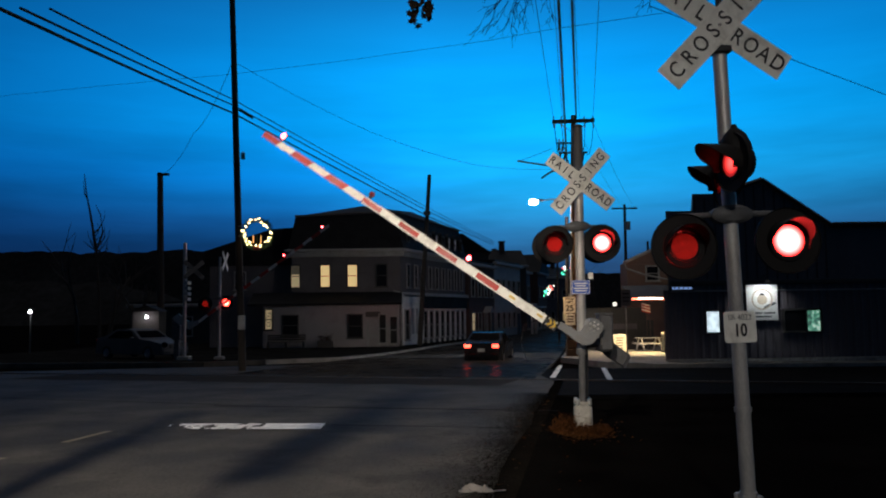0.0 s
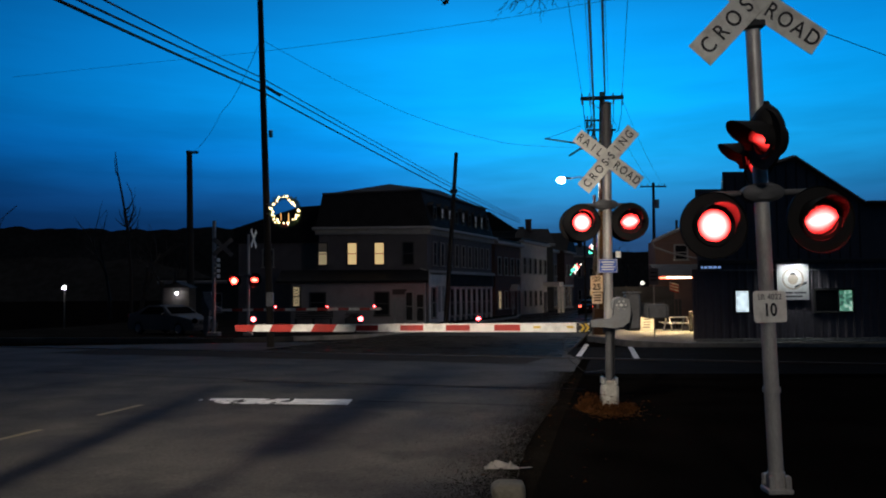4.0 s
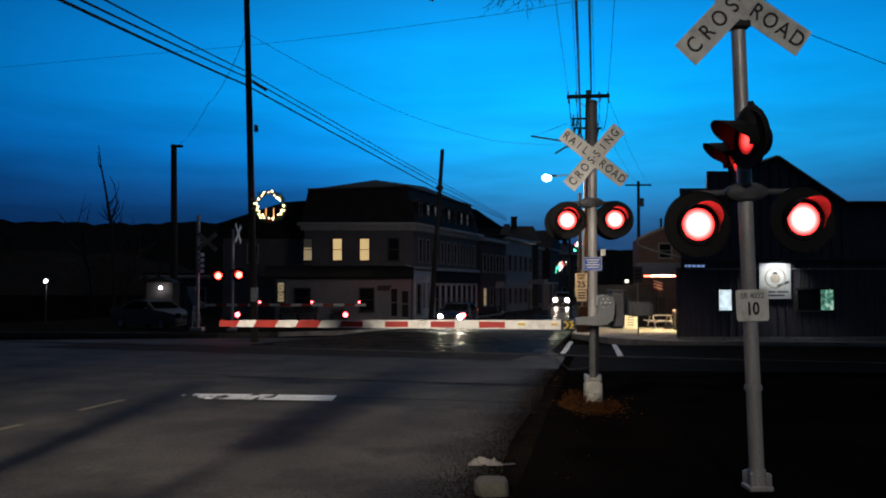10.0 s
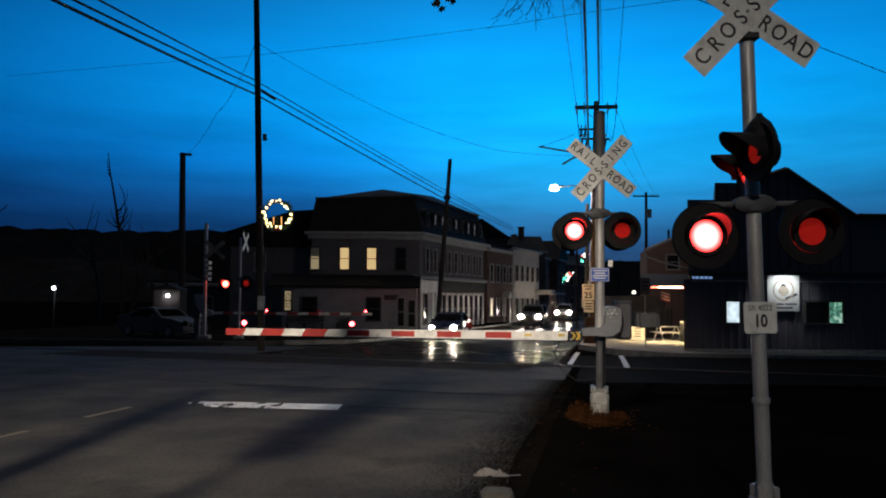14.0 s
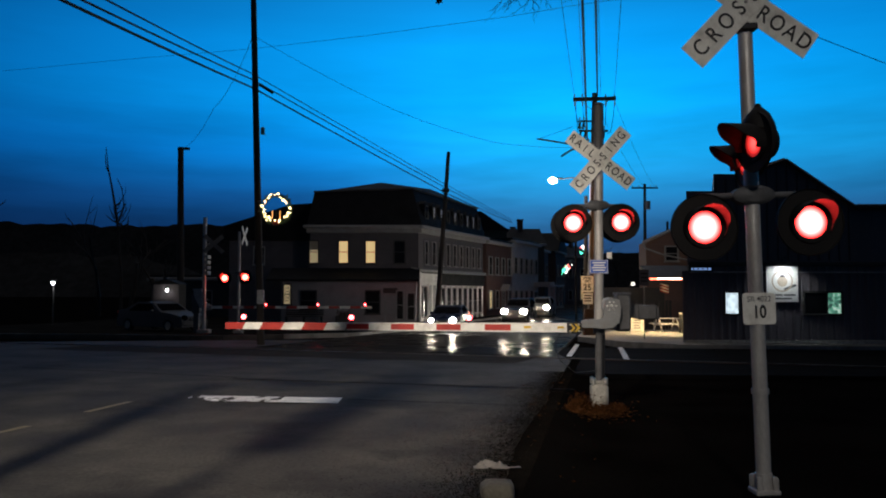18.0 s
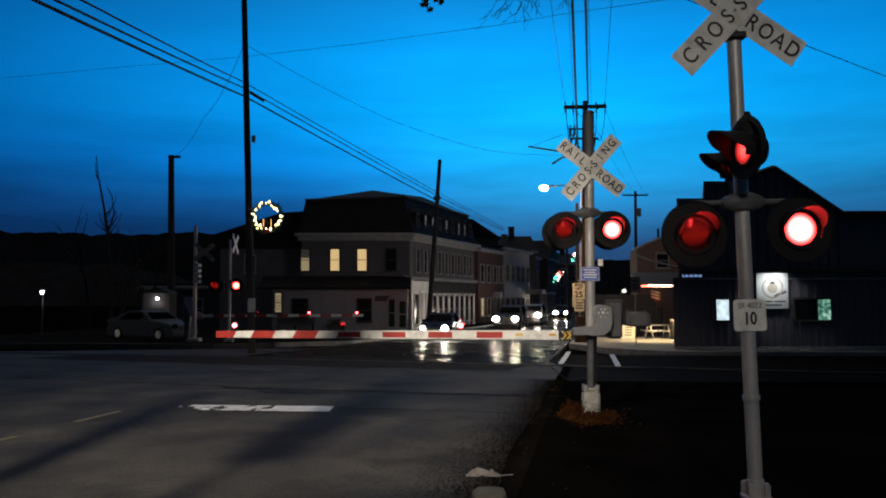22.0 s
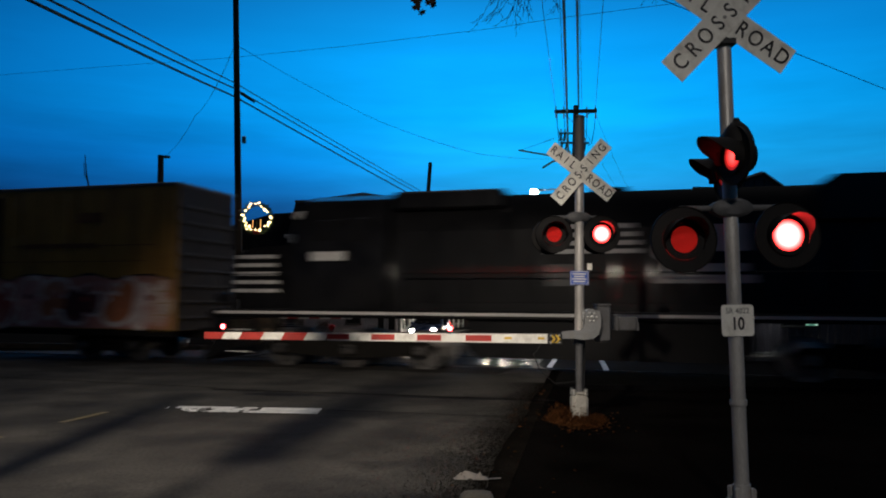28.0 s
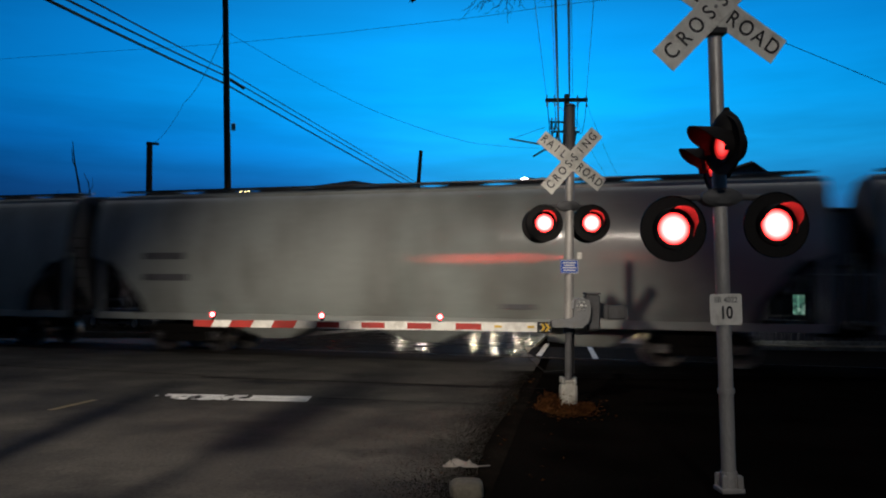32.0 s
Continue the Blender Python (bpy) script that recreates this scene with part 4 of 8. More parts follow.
for x, phase in ((-5.24, None), (-3.65, "left"), (-1.97, "right")):
    y, z = arm_y(x), ZA + 0.075
    holder = part("arm_lamp", Mesh().tube((x, y, z - 0.02), (x, y, z + 0.02), 0.022, n=10).lathe([(0.037, 0.0), (0.045, 0.0), (0.045, 0.045), (0.03, 0.05), (0, 0.05)], 16, pose(x, y - 0.03, z + 0.055)), BLACK, arm, "small red lamp on the arm")
    me = Mesh().lathe([(0.036, 0.003), (0.036, -0.003)], 18).disc(0.036, -0.003, 18).disc(0.036, 0.003, 18).data("lens", LENS_DARK)
    me.materials.append(ARM_ON)
    for f in me.polygons:
        if f.center.y < -0.002:
            f.material_index = 1
    rest = pose(x, y - 0.035, z + 0.055)
    ob = part("lens", me, None, holder, "", rest)
    if phase:
        FLASH.append((ob, rest, phase))
part("lamp_cable", Mesh().path([(-0.7, -0.05, ZA - 0.06), (-0.82, -0.05, ZA - 0.22), (-0.72, -0.04, ZA - 0.45), (-0.5, 0.0, ZA - 0.62), (-0.2, 0.1, ZA - 0.6)], 0.006, 6), BLACK, arm)

# the far gate and far mast beyond the track
FZ = gz(-9.7, 37.0)
far_gate = thing("crossing_gate", pose(-9.70, 37.0, FZ), "distant railroad crossing gate lowered over the oncoming lane", "railroad gate", "crossing gates")
part("mast", Mesh().tube((0, 0, 0.0), (0, 0, 4.9), 0.065, n=12), ALU, far_gate)
part("foundation", Mesh().box((0, 0, 0.1), (0.4, 0.4, 0.3), 0.03), CONCRETE, far_gate)
for tilt in (42, -42):
    part("blade", Mesh().box((0, 0, 0), (1.2, 0.01, 0.22)), SHEETING, far_gate, "", pose(0.22, 0.1, 4.7, 0, 0, 88) @ pose(0, 0, 0, 0, tilt, 0))
arm_bracket(far_gate, 2.95, 0.5)
flasher(far_gate, pose(-0.66, -0.05, 2.70), "left", LENS_FAR, 1.25)
flasher(far_gate, pose(0.31, -0.05, 2.74), "right", LENS_FAR, 1.25)
part("gate_motor_box", Mesh().box((-2.0, 0.1, 1.5), (0.36, 0.4, 0.9), 0.03), DARK_STEEL, far_gate)
part("gate_pedestal", Mesh().box((-2.0, 0.1, 0.5), (0.24, 0.24, 1.1), 0.02), DARK_STEEL, far_gate)
far_arm = part("gate_arm", Mesh().prism([(-2.08, 2.2), (-1.7, 2.2), (-1.55, 1.6), (-1.2, 1.40), (-1.2, 1.26), (-1.75, 1.30), (-2.0, 1.8)], -0.26, -0.16), GREY_PAINT, far_gate, "striped red and white gate arm")
for i in range(15):
    x0 = -1.2 + i * 0.5
    part("red_stripe" if i % 2 else "white_stripe", Mesh().box((x0 + 0.25, -0.24, 1.33), (0.5, 0.03, 0.12)), SIGN_RED if i % 2 else SHEETING, far_arm)
for x, phase in ((1.35, "left"), (3.78, "right"), (6.0, None)):
    holder = part("arm_lamp", Mesh().lathe([(0.06, 0.0), (0.06, 0.05), (0.0, 0.06)], 14, pose(x, -0.25, 1.46)), BLACK, far_arm)
    me = Mesh().lathe([(0.055, 0.003), (0.055, -0.003)], 14).disc(0.055, -0.003, 14).disc(0.055, 0.003, 14).data("lens", LENS_DARK)
    me.materials.append(ARM_FAR)
    for f in me.polygons:
        if f.center.y < -0.002:
            f.material_index = 1
    rest = pose(x, -0.27, 1.46)
    ob = part("lens", me, None, holder, "", rest)
    if phase:
        FLASH.append((ob, rest, phase))
far_mast = thing("crossing_signal", pose(-11.17, 36.5, gz(-11.2, 36.5)), "distant aluminium crossing signal mast seen edge-on", "railroad signal", "crossing signals")
part("mast", Mesh().tube((0, 0, 0.0), (-0.02, 0, 5.5), 0.085, n=12), ALU, far_mast)
part("foundation", Mesh().box((0, 0, 0.12), (0.55, 0.55, 0.34), 0.03), CONCRETE, far_mast)
for tilt in (40, -40):
    part("crossbuck_blade", Mesh().box((0, 0, 0), (1.2, 0.01, 0.2), 0.003), DARK_STEEL, far_mast, "bare back of a crossbuck board", pose(0.42, 0.02 * tilt / 40 - 0.1, 4.25, 0, 0, 35) @ pose(0, 0, 0, 0, tilt, 0))
part("crossbuck_bracket", Mesh().tube((0, 0, 4.25), (0.42, -0.07, 4.25), 0.03, n=8), ALU, far_mast)
for z in (2.9, 3.15, 3.4, 3.65):
    part("blade", Mesh().box((0.12, 0, z), (0.16, 0.5, 0.16), 0.0), GREY_PAINT, far_mast)

# ---- the train ----
LOCO_BLACK = surface("loco_black", (0.006, 0.006, 0.007), 0.45, 0, 1.5, 0.3, 0.05, 30, (0.012, 0.011, 0.010), 1.2, 0.4, spec=0.12)
LOCO_WHITE = surface("loco_white", (0.55, 0.54, 0.52), 0.45, 0, 3, 0.15, 0.0, 40)
UNDER = surface("underframe_grime", (0.010, 0.009, 0.008), 0.85, 0, 3, 0.35, 0.3, 30, spec=0.1)
BOX_YELLOW = surface("boxcar_yellow", (0.46, 0.25, 0.045), 0.34, 0, 0.8, 0.18, 0.08, 25, (0.14, 0.075, 0.03), 0.7, 0.7, (1, 1, 0.35))
# ends much darker than the yellow sides
BOX_END = surface("boxcar_end_dark", (0.045, 0.036, 0.028), 0.8, 0, 1.0, 0.3, 0.1, 25, (0.02, 0.018, 0.016), 0.9, 0.7)
BOX_NAVY = surface("boxcar_door_navy", (0.005, 0.007, 0.016), 0.5, 0, 1.0, 0.25, 0.05, 25, spec=0.2)
HOPPER_GREY = surface("hopper_grey", (0.51, 0.55, 0.515), 0.32, 0, 0.7, 0.14, 0.08, 20, (0.20, 0.17, 0.14), 0.6, 0.55, (1, 1, 0.3))
# the shade on the hopper ends is painted in: same car, darker colour
HOPPER_END_SHADE = surface("hopper_end_shade", (0.060, 0.062, 0.066), 0.8, 0, 1.2, 0.3, 0.1, 20, (0.03, 0.027, 0.024), 0.9, 0.7)
HOPPER_DARK = surface("hopper_roof_grey", (0.16, 0.16, 0.16), 0.6, 0, 1.0, 0.2, 0.1, 20)
FADED_PRINT = surface("faded_print", (0.16, 0.16, 0.17), 0.6, 0, 2, 0.3, 0.0)
MARK_BLUE = surface("mark_blue", (0.06, 0.04, 0.06), 0.5, 0, 2, 0.3, 0.0)
SIDE_PRINT = surface("side_print_brown", (0.20, 0.085, 0.03), 0.6, 0, 2, 0.3, 0.0)
LETTER_GREY = surface("stencil_grey", (0.09, 0.09, 0.09), 0.6, 0, 2, 0.2, 0.0)


def graffiti(name, base, colors, scale, seed):
    """Sprayed bands of colour on a car's side."""
    m = surface(name, base, 0.5, 0, 1.0, 0.2, 0.05, 25)
    n, l = m.node_tree.nodes, m.node_tree.links
    bsdf = n["Principled BSDF"]
    tc, mp, vo, no, ramp = (n.new(k) for k in ("ShaderNodeTexCoord", "ShaderNodeMapping", "ShaderNodeTexVoronoi", "ShaderNodeTexNoise", "ShaderNodeValToRGB"))
    mp.inputs["Location"].default_value = (seed, 0, seed * 0.7)
    mp.inputs["Scale"].default_value = (scale, 0.01, scale * 0.8)
    l.new(tc.outputs["Object"], mp.inputs[0])
    no.inputs["Scale"].default_value, no.inputs["Detail"].default_value, no.inputs["Distortion"].default_value = 1.3, 3.0, 2.2
    vo.feature, vo.inputs["Scale"].default_value = "SMOOTH_F1", 2.0
    l.new(mp.outputs[0], no.inputs["Vector"])
    l.new(no.outputs["Color"], vo.inputs["Vector"])
    ramp.color_ramp.interpolation = "B_SPLINE"
    for i, c in enumerate(colors):
        if i < 2:
            e = ramp.color_ramp.elements[i]
            e.position = i / (len(colors) - 1)
        else:
            e = ramp.color_ramp.elements.new(i / (len(colors) - 1))
    for e, c in zip(sorted(ramp.color_ramp.elements, key=lambda q: q.position), colors):
        e.color = (*c, 1)
    mixn = n.new("ShaderNodeMath")
    mixn.operation = "MULTIPLY_ADD"
    mixn.inputs[1].default_value, mixn.inputs[2].default_value = 1.5, -0.1
    l.new(vo.outputs["Distance"], mixn.inputs[0])
    l.new(mixn.outputs[0], ramp.inputs[0])
    l.new(ramp.outputs[0], bsdf.inputs["Base Color"])
    return m


GRAFFITI = graffiti("sprayed_paint_red", (0.5, 0.2, 0.15), [(0.74, 0.62, 0.56), (0.50, 0.16, 0.12), (0.14, 0.04, 0.035), (0.62, 0.36, 0.30), (0.46, 0.10, 0.06), (0.74, 0.60, 0.54), (0.30, 0.06, 0.05)], 1.1, 3.0)
SPRAY_WHITE = surface("spray_white", (0.48, 0.50, 0.47), 0.6, 0, 1.1, 0.3, 0.0, 9)
SPRAY_LINE = surface("spray_grey_line", (0.065, 0.065, 0.07), 0.6, 0, 1.5, 0.4, 0.0, 12)
SPRAY_FILLS = [surface("spray_fill_" + nm, c, 0.55, 0, 1.6, 0.25, 0.0, 14, d, 0.9, 0.9) for nm, c, d in (
    ("pink", (0.58, 0.30, 0.26), (0.40, 0.08, 0.06)), ("orange", (0.50, 0.17, 0.07), (0.64, 0.46, 0.40)), ("red", (0.40, 0.07, 0.05), (0.60, 0.34, 0.28)), ("maroon", (0.13, 0.04, 0.035), (0.44, 0.12, 0.09)), ("white", (0.70, 0.62, 0.57), (0.52, 0.20, 0.16)))]
SPRAY_PALE = surface("spray_pale_pink", (0.72, 0.62, 0.56), 0.55, 0, 1.6, 0.25, 0.0, 14, (0.55, 0.25, 0.20), 1.2, 0.8)


def rippled_coat(m, weight, step):
    """A worn clear coat over sheet metal that ripples along the car."""
    n, l = m.node_tree.nodes, m.node_tree.links
    b = n["Principled BSDF"]
    tc, mp, wv, bp = n.new("ShaderNodeTexCoord"), n.new("ShaderNodeMapping"), n.new("ShaderNodeTexNoise"), n.new("ShaderNodeBump")
    mp.inputs["Scale"].default_value = (step, 0.05, 0.05)
    wv.inputs["Scale"].default_value, wv.inputs["Detail"].default_value = 1.0, 3.0
    bp.inputs["Strength"].default_value, bp.inputs["Distance"].default_value = 1.0, 0.05
    l.new(tc.outputs["Object"], mp.inputs[0])
    l.new(mp.outputs[0], wv.inputs["Vector"])
    l.new(wv.outputs["Fac"], bp.inputs["Height"])
    l.new(bp.outputs[0], b.inputs["Coat Normal"])
    b.inputs["Coat Weight"].default_value, b.inputs["Coat Roughness"].default_value = weight, 0.12


for paint_mat, weight in ((HOPPER_GREY, 0.8), (BOX_YELLOW, 0.8), (LOCO_BLACK, 0.4)):
    rippled_coat(paint_mat, weight, 2.5)
TRAIN = []       # (car, distance of its front end behind the train's head, turned round)


def truck(car, x, axles=2, spacing=1.78, r=0.46, mat_=UNDER):
    half = spacing * (axles - 1) / 2
    m = Mesh()
    for s in (-1, 1):
        y = s * 0.98
        outline = [(x - half - 0.45, 0.62), (x - half - 0.2, 0.80), (x - 0.5, 0.82), (x - 0.35, 0.95), (x + 0.35, 0.95), (x + 0.5, 0.82), (x + half + 0.2, 0.80), (x + half + 0.45, 0.62), (x + half + 0.2, 0.40), (x + 0.5, 0.30), (x - 0.5, 0.30), (x - half - 0.2, 0.40)]
        m.prism(outline, y - 0.07, y + 0.07)
    m.box((x, 0, 0.66), (0.5, 2.2, 0.25), 0.02)
    frame_part = part("truck_frame", m, mat_, car, "cast steel truck side frame")
    for i in range(axles):
        ax = x - half + i * spacing
        w = Mesh()
        for s in (-1, 1):
            w.lathe([(0.08, s * 0.80), (0.10, s * 0.78), (r - 0.09, s * 0.74), (r - 0.06, s * 0.80), (r, s * 0.80), (r + 0.02, s * 0.68), (0.1, s * 0.68)], 20, pose(ax, 0, r))
        w.tube((ax, -0.9, r), (ax, 0.9, r), 0.085, n=10)
        for s in (-1, 1):
            w.box((ax, s * 1.08, r), (0.24, 0.12, 0.26), 0.03)
        part("wheelset", w, STEEL, car)
    return frame_part


def coupler(car, x, d):
    part("coupler", Mesh().box((x - d * 0.25, 0, 0.86), (0.75, 0.16, 0.18), 0.02).box((x + d * 0.05, 0, 0.86), (0.22, 0.24, 0.28), 0.04), UNDER, car)
    part("brake_hose", Mesh().path([(x - d * 0.4, -0.35, 0.8), (x - d * 0.2, -0.38, 0.55), (x, -0.3, 0.4)], 0.025, 6), BLACK, car)


def locomotive(label, stepped=True):
    """Six-axle freight locomotive. Local x runs forward, the head is at x = 0, the near side is -y."""
    car = thing("locomotive", Matrix(), label, "locomotive", "locomotives")
    L = 22.3
    deck = Mesh().box((-L / 2, 0, 1.48), (L - 0.9, 3.05, 0.22), 0.03)
    part("deck", deck, LOCO_BLACK, car)
    for s in (-1, 1):
        part("walkway_stripe", Mesh().box((-L / 2, s * 1.53, 1.50), (L - 1.2, 0.012, 0.075)), LOCO_WHITE, car, "white painted walkway edge")
    part("fuel_tank", Mesh().prism([(-14.4, 0.42), (-8.0, 0.42), (-7.7, 0.7), (-7.7, 1.36), (-14.7, 1.36), (-14.7, 0.7)], -1.35, 1.35), LOCO_BLACK, car, "black fuel tank")
    for x in (-4.4, -17.9):
        truck(car, x, 3, 2.05, 0.52)
    hood = Mesh()
    prof = [(-0.92, 1.59), (-0.92, 4.30), (-0.72, 4.62), (0.72, 4.62), (0.92, 4.30), (0.92, 1.59)]
    n = len(prof)
    vs = [(-5.6, y, z) for y, z in prof] + [(-L + 1.3, y, z) for y, z in prof]
    hood.add(vs, [tuple(range(n)), tuple(range(n, 2 * n))[::-1]] + [(i, i + n, (i + 1) % n + n, (i + 1) % n) for i in range(n)])
    hood_part = part("long_hood", hood, LOCO_BLACK, car, "black engine hood")
    for i in range(13):
        x = -6.4 - i * 0.92
        for s in (-1, 1):
            part("hood_door", Mesh().box((x, s * 0.925, 2.75), (0.80, 0.02, 1.9), 0.006), LOCO_BLACK, hood_part)
    rad = Mesh().prism([(-19.0, 3.6), (-20.9, 3.6), (-20.9, 4.62), (-19.4, 4.76), (-16.4, 4.76), (-16.0, 4.5), (-16.0, 3.75), (-18.6, 3.75)], -1.42, 1.42)
    part("radiator", rad, LOCO_BLACK, car, "overhanging radiator cab")
    part("radiator_grille", Mesh().box((-18.2, -1.43, 4.2), (3.6, 0.02, 0.45)), UNDER, car)
    part("dynamic_brake_housing", Mesh().box((-7.2, 0, 4.5), (3.0, 2.3, 0.5), 0.06), LOCO_BLACK, car)
    part("exhaust_stack", Mesh().box((-11.3, 0, 4.68), (0.9, 0.5, 0.25), 0.03), UNDER, car)
    part("air_horn", Mesh().tube((-9.4, 0, 4.3), (-9.4, 0, 4.55), 0.05).tube((-9.6, 0.1, 4.6), (-9.1, 0.1, 4.6), 0.03, 0.09).tube((-9.6, -0.1, 4.6), (-9.1, -0.1, 4.6), 0.03, 0.08), UNDER, car)
    cab = Mesh()
    cp = [(-1.5, 1.59), (-1.5, 3.7), (-1.2, 4.55), (-0.5, 4.76), (0.5, 4.76), (1.2, 4.55), (1.5, 3.7), (1.5, 1.59)]
    n = len(cp)
    vs = [(-2.95 - (0.25 if z > 4 else 0), y, z) for y, z in cp] + [(-5.6, y, z) for y, z in cp]
    cab.add(vs, [tuple(range(n)), tuple(range(n, 2 * n))[::-1]] + [(i, i + n, (i + 1) % n + n, (i + 1) % n) for i in range(n)])
    cab_part = part("cab", cab, LOCO_BLACK, car, "black locomotive cab")
    for s in (-1, 1):
        part("side_window", Mesh().box((-3.9, s * 1.505, 3.72), (0.75, 0.02, 0.55), 0.01).box((-4.85, s * 1.505, 3.72), (0.6, 0.02, 0.62), 0.01), GLASS, cab_part)
        part("windscreen", Mesh().box((-2.945, s * 0.72, 3.55), (0.03, 0.9, 0.55), 0.01), GLASS, cab_part)
        part("number_board", Mesh().box((-3.0, s * 0.85, 4.2), (0.5, 0.55, 0.2), 0.02), LOCO_WHITE, cab_part)
        part("cab_number", Mesh().box((-3.95, s * 1.51, 3.02), (0.98, 0.012, 0.24)), LOCO_WHITE, cab_part, "pale blocked-out number bar")
    head = Mesh()
    for y in (-0.16, 0.16):
        head.lathe([(0.0, 0.0), (0.11, 0.0), (0.12, -0.04)], 14, pose(-2.66, y, 4.52, 0, 0, 90))
    head.box((-2.72, 0, 4.52), (0.2, 0.75, 0.34), 0.04)
    part("headlight_case", head, LOCO_BLACK, cab_part)
    for y in (-0.16, 0.16):
        part("headlight", Mesh().disc(0.10, 0, 16, pose(-2.60, y, 4.52, 0, 0, 90)), LOCO_LAMP, cab_part, "lit headlight")
    nose = Mesh().prism([(-2.95, 1.59), (-2.95, 3.42), (-1.15, 3.30), (-0.88, 3.05), (-0.85, 1.59)], -0.98, 0.98)
    nose_part = part("short_nose", nose, LOCO_BLACK, car, "black nose with white stripes")
    for i in range(5):
        z = 2.10 + 0.24 * i
        for y in (-0.99, 0.99):
            part("nose_stripe", Mesh().box((-1.5, y, z), (1.45 - 0.05 * i, 0.012, 0.10)), LOCO_WHITE, nose_part, "white nose stripe")
    part("nose_emblem", Mesh().prism([(-2.75, 1.72), (-2.55, 1.72), (-2.45, 2.0), (-2.55, 2.3), (-2.7, 2.35), (-2.85, 2.05)], -1.01, -0.995), LOCO_WHITE, nose_part)
    part("nose_crest", Mesh().prism([(-2.72, 2.55), (-2.45, 2.5), (-2.28, 2.75), (-2.34, 3.1), (-2.52, 3.3), (-2.78, 3.2), (-2.84, 2.85)], -1.01, -0.995), LOCO_WHITE, nose_part, "plain pale crest shape")
    pilot = Mesh().prism([(-0.95, 1.45), (-0.45, 1.45), (-0.40, 0.75), (-0.12, 0.18), (-0.22, 0.14), (-0.95, 0.5)], -1.45, 1.45)
    part("pilot", pilot, LOCO_BLACK, car, "black pilot plate with plough")
    part("anticlimber", Mesh().box((-0.55, 0, 1.42), (0.5, 2.9, 0.16), 0.02), LOCO_BLACK, car)
    for y in (-0.98, 0.98):
        part("ditch_light", Mesh().lathe([(0.0, -0.02), (0.07, -0.018), (0.10, 0.0), (0.10, 0.03)], 14, pose(-0.30, y, 1.90, 0, 0, 90)), LOCO_LAMP, car, "lit ditch light")
    for y in (-0.98, 0.98):
        part("ditch_light_case", Mesh().box((-0.44, y, 1.90), (0.24, 0.26, 0.28), 0.03), LOCO_BLACK, car)
    for x in (-1.35, -L + 1.0):
        for sd in (-1, 1):
            steps = Mesh()
            for i in range(4):
                steps.box((x, sd * 1.42, 0.42 + 0.3 * i), (0.62, 0.24, 0.03))
            steps.box((x - 0.32, sd * 1.42, 0.85), (0.03, 0.24, 1.0)).box((x + 0.32, sd * 1.42, 0.85), (0.03, 0.24, 1.0))
            part("step_well", steps, LOCO_BLACK, car)
            for z in (0.42, 1.02):
                part("step_edge", Mesh().box((x, sd * 1.545, z), (0.62, 0.01, 0.04)), LOCO_WHITE, car)
        if stepped:
            part("step_light", Mesh().box((x + 0.48, -1.31, 0.40), (0.42, 0.02, 0.10)), STEP_LAMP, car, "small white step light")
    rails = Mesh()
    for s in (-1, 1):
        rails.tube((-0.75, s * 1.46, 2.55), (-2.7, s * 1.46, 2.55), 0.017, n=6)
        rails.tube((-5.7, s * 1.46, 2.55), (-L + 0.6, s * 1.46, 2.55), 0.017, n=6)
        x = -6.0
        while x > -L + 0.6:
            rails.tube((x, s * 1.46, 1.55), (x, s * 1.46, 2.55), 0.017, n=6)
            x -= 1.75
        for xx in (-0.75, -1.7, -2.6):
            rails.tube((xx, s * 1.46, 1.55), (xx, s * 1.46, 2.55), 0.017, n=6)
    for xx in (-0.6, -L + 0.6):
        for y in (-0.9, -0.45, 0.45, 0.9):
            rails.tube((xx, y, 1.5), (xx, y, 2.5), 0.017, n=6)
        rails.tube((xx, -0.95, 2.5), (xx, 0.95, 2.5), 0.017, n=6)
    part("handrail", rails, LOCO_BLACK, car, "pipe handrails")
    # plain pale shapes for the emblem on the hood
    for y, xs_, xc, xl, d in ((-0.945, -15.25, -13.45, -12.5, 1), (0.945, -10.95, -12.75, -13.8, -1)):
        up = 0.22
        for i in range(4):
            part("hood_stripe", Mesh().box((xs_, y, 3.10 + 0.21 * i), (2.35 - 0.12 * i, 0.012, 0.11)), LOCO_WHITE, car, "pale stripe beside the emblem")
        crest = [(-0.3, 2.75), (-0.15, 3.5), (0.2, 3.55), (0.42, 3.2), (0.25, 2.65), (0.05, 2.1), (-0.25, 2.1), (-0.05, 2.6)]
        part("hood_emblem", Mesh().prism([(xc + d * px, pz + up) for px, pz in crest], y - 0.007, y + 0.007), LOCO_WHITE, car, "plain pale emblem shape")
        part("hood_lettering", Mesh().prism([(xl - 0.8, 2.85 + up), (xl - 0.75, 3.5 + up), (xl + 0.75, 3.5 + up), (xl + 0.85, 3.3 + up), (xl + 0.8, 2.85 + up)], y - 0.007, y + 0.007), LOCO_WHITE, car, "pale emblem block")
        part("hood_print", Mesh().box((xl - d * 0.2, y, 2.45 + up), (1.9, 0.012, 0.2)), LOCO_WHITE, car, "pale print bar")
        part("hood_print", Mesh().box((xl - d * 0.2, y, 2.18 + up), (2.3, 0.012, 0.2)), LOCO_WHITE, car, "pale print bar")
        part("hood_panel", Mesh().box((xs_ + d * -0.7, y, 2.35 + up * 0.7), (0.9, 0.012, 0.55)), LETTER_GREY, car, "pale panel on the hood")
    coupler(car, 0.0, 1)
    coupler(car, -L, -1)
    return car, L


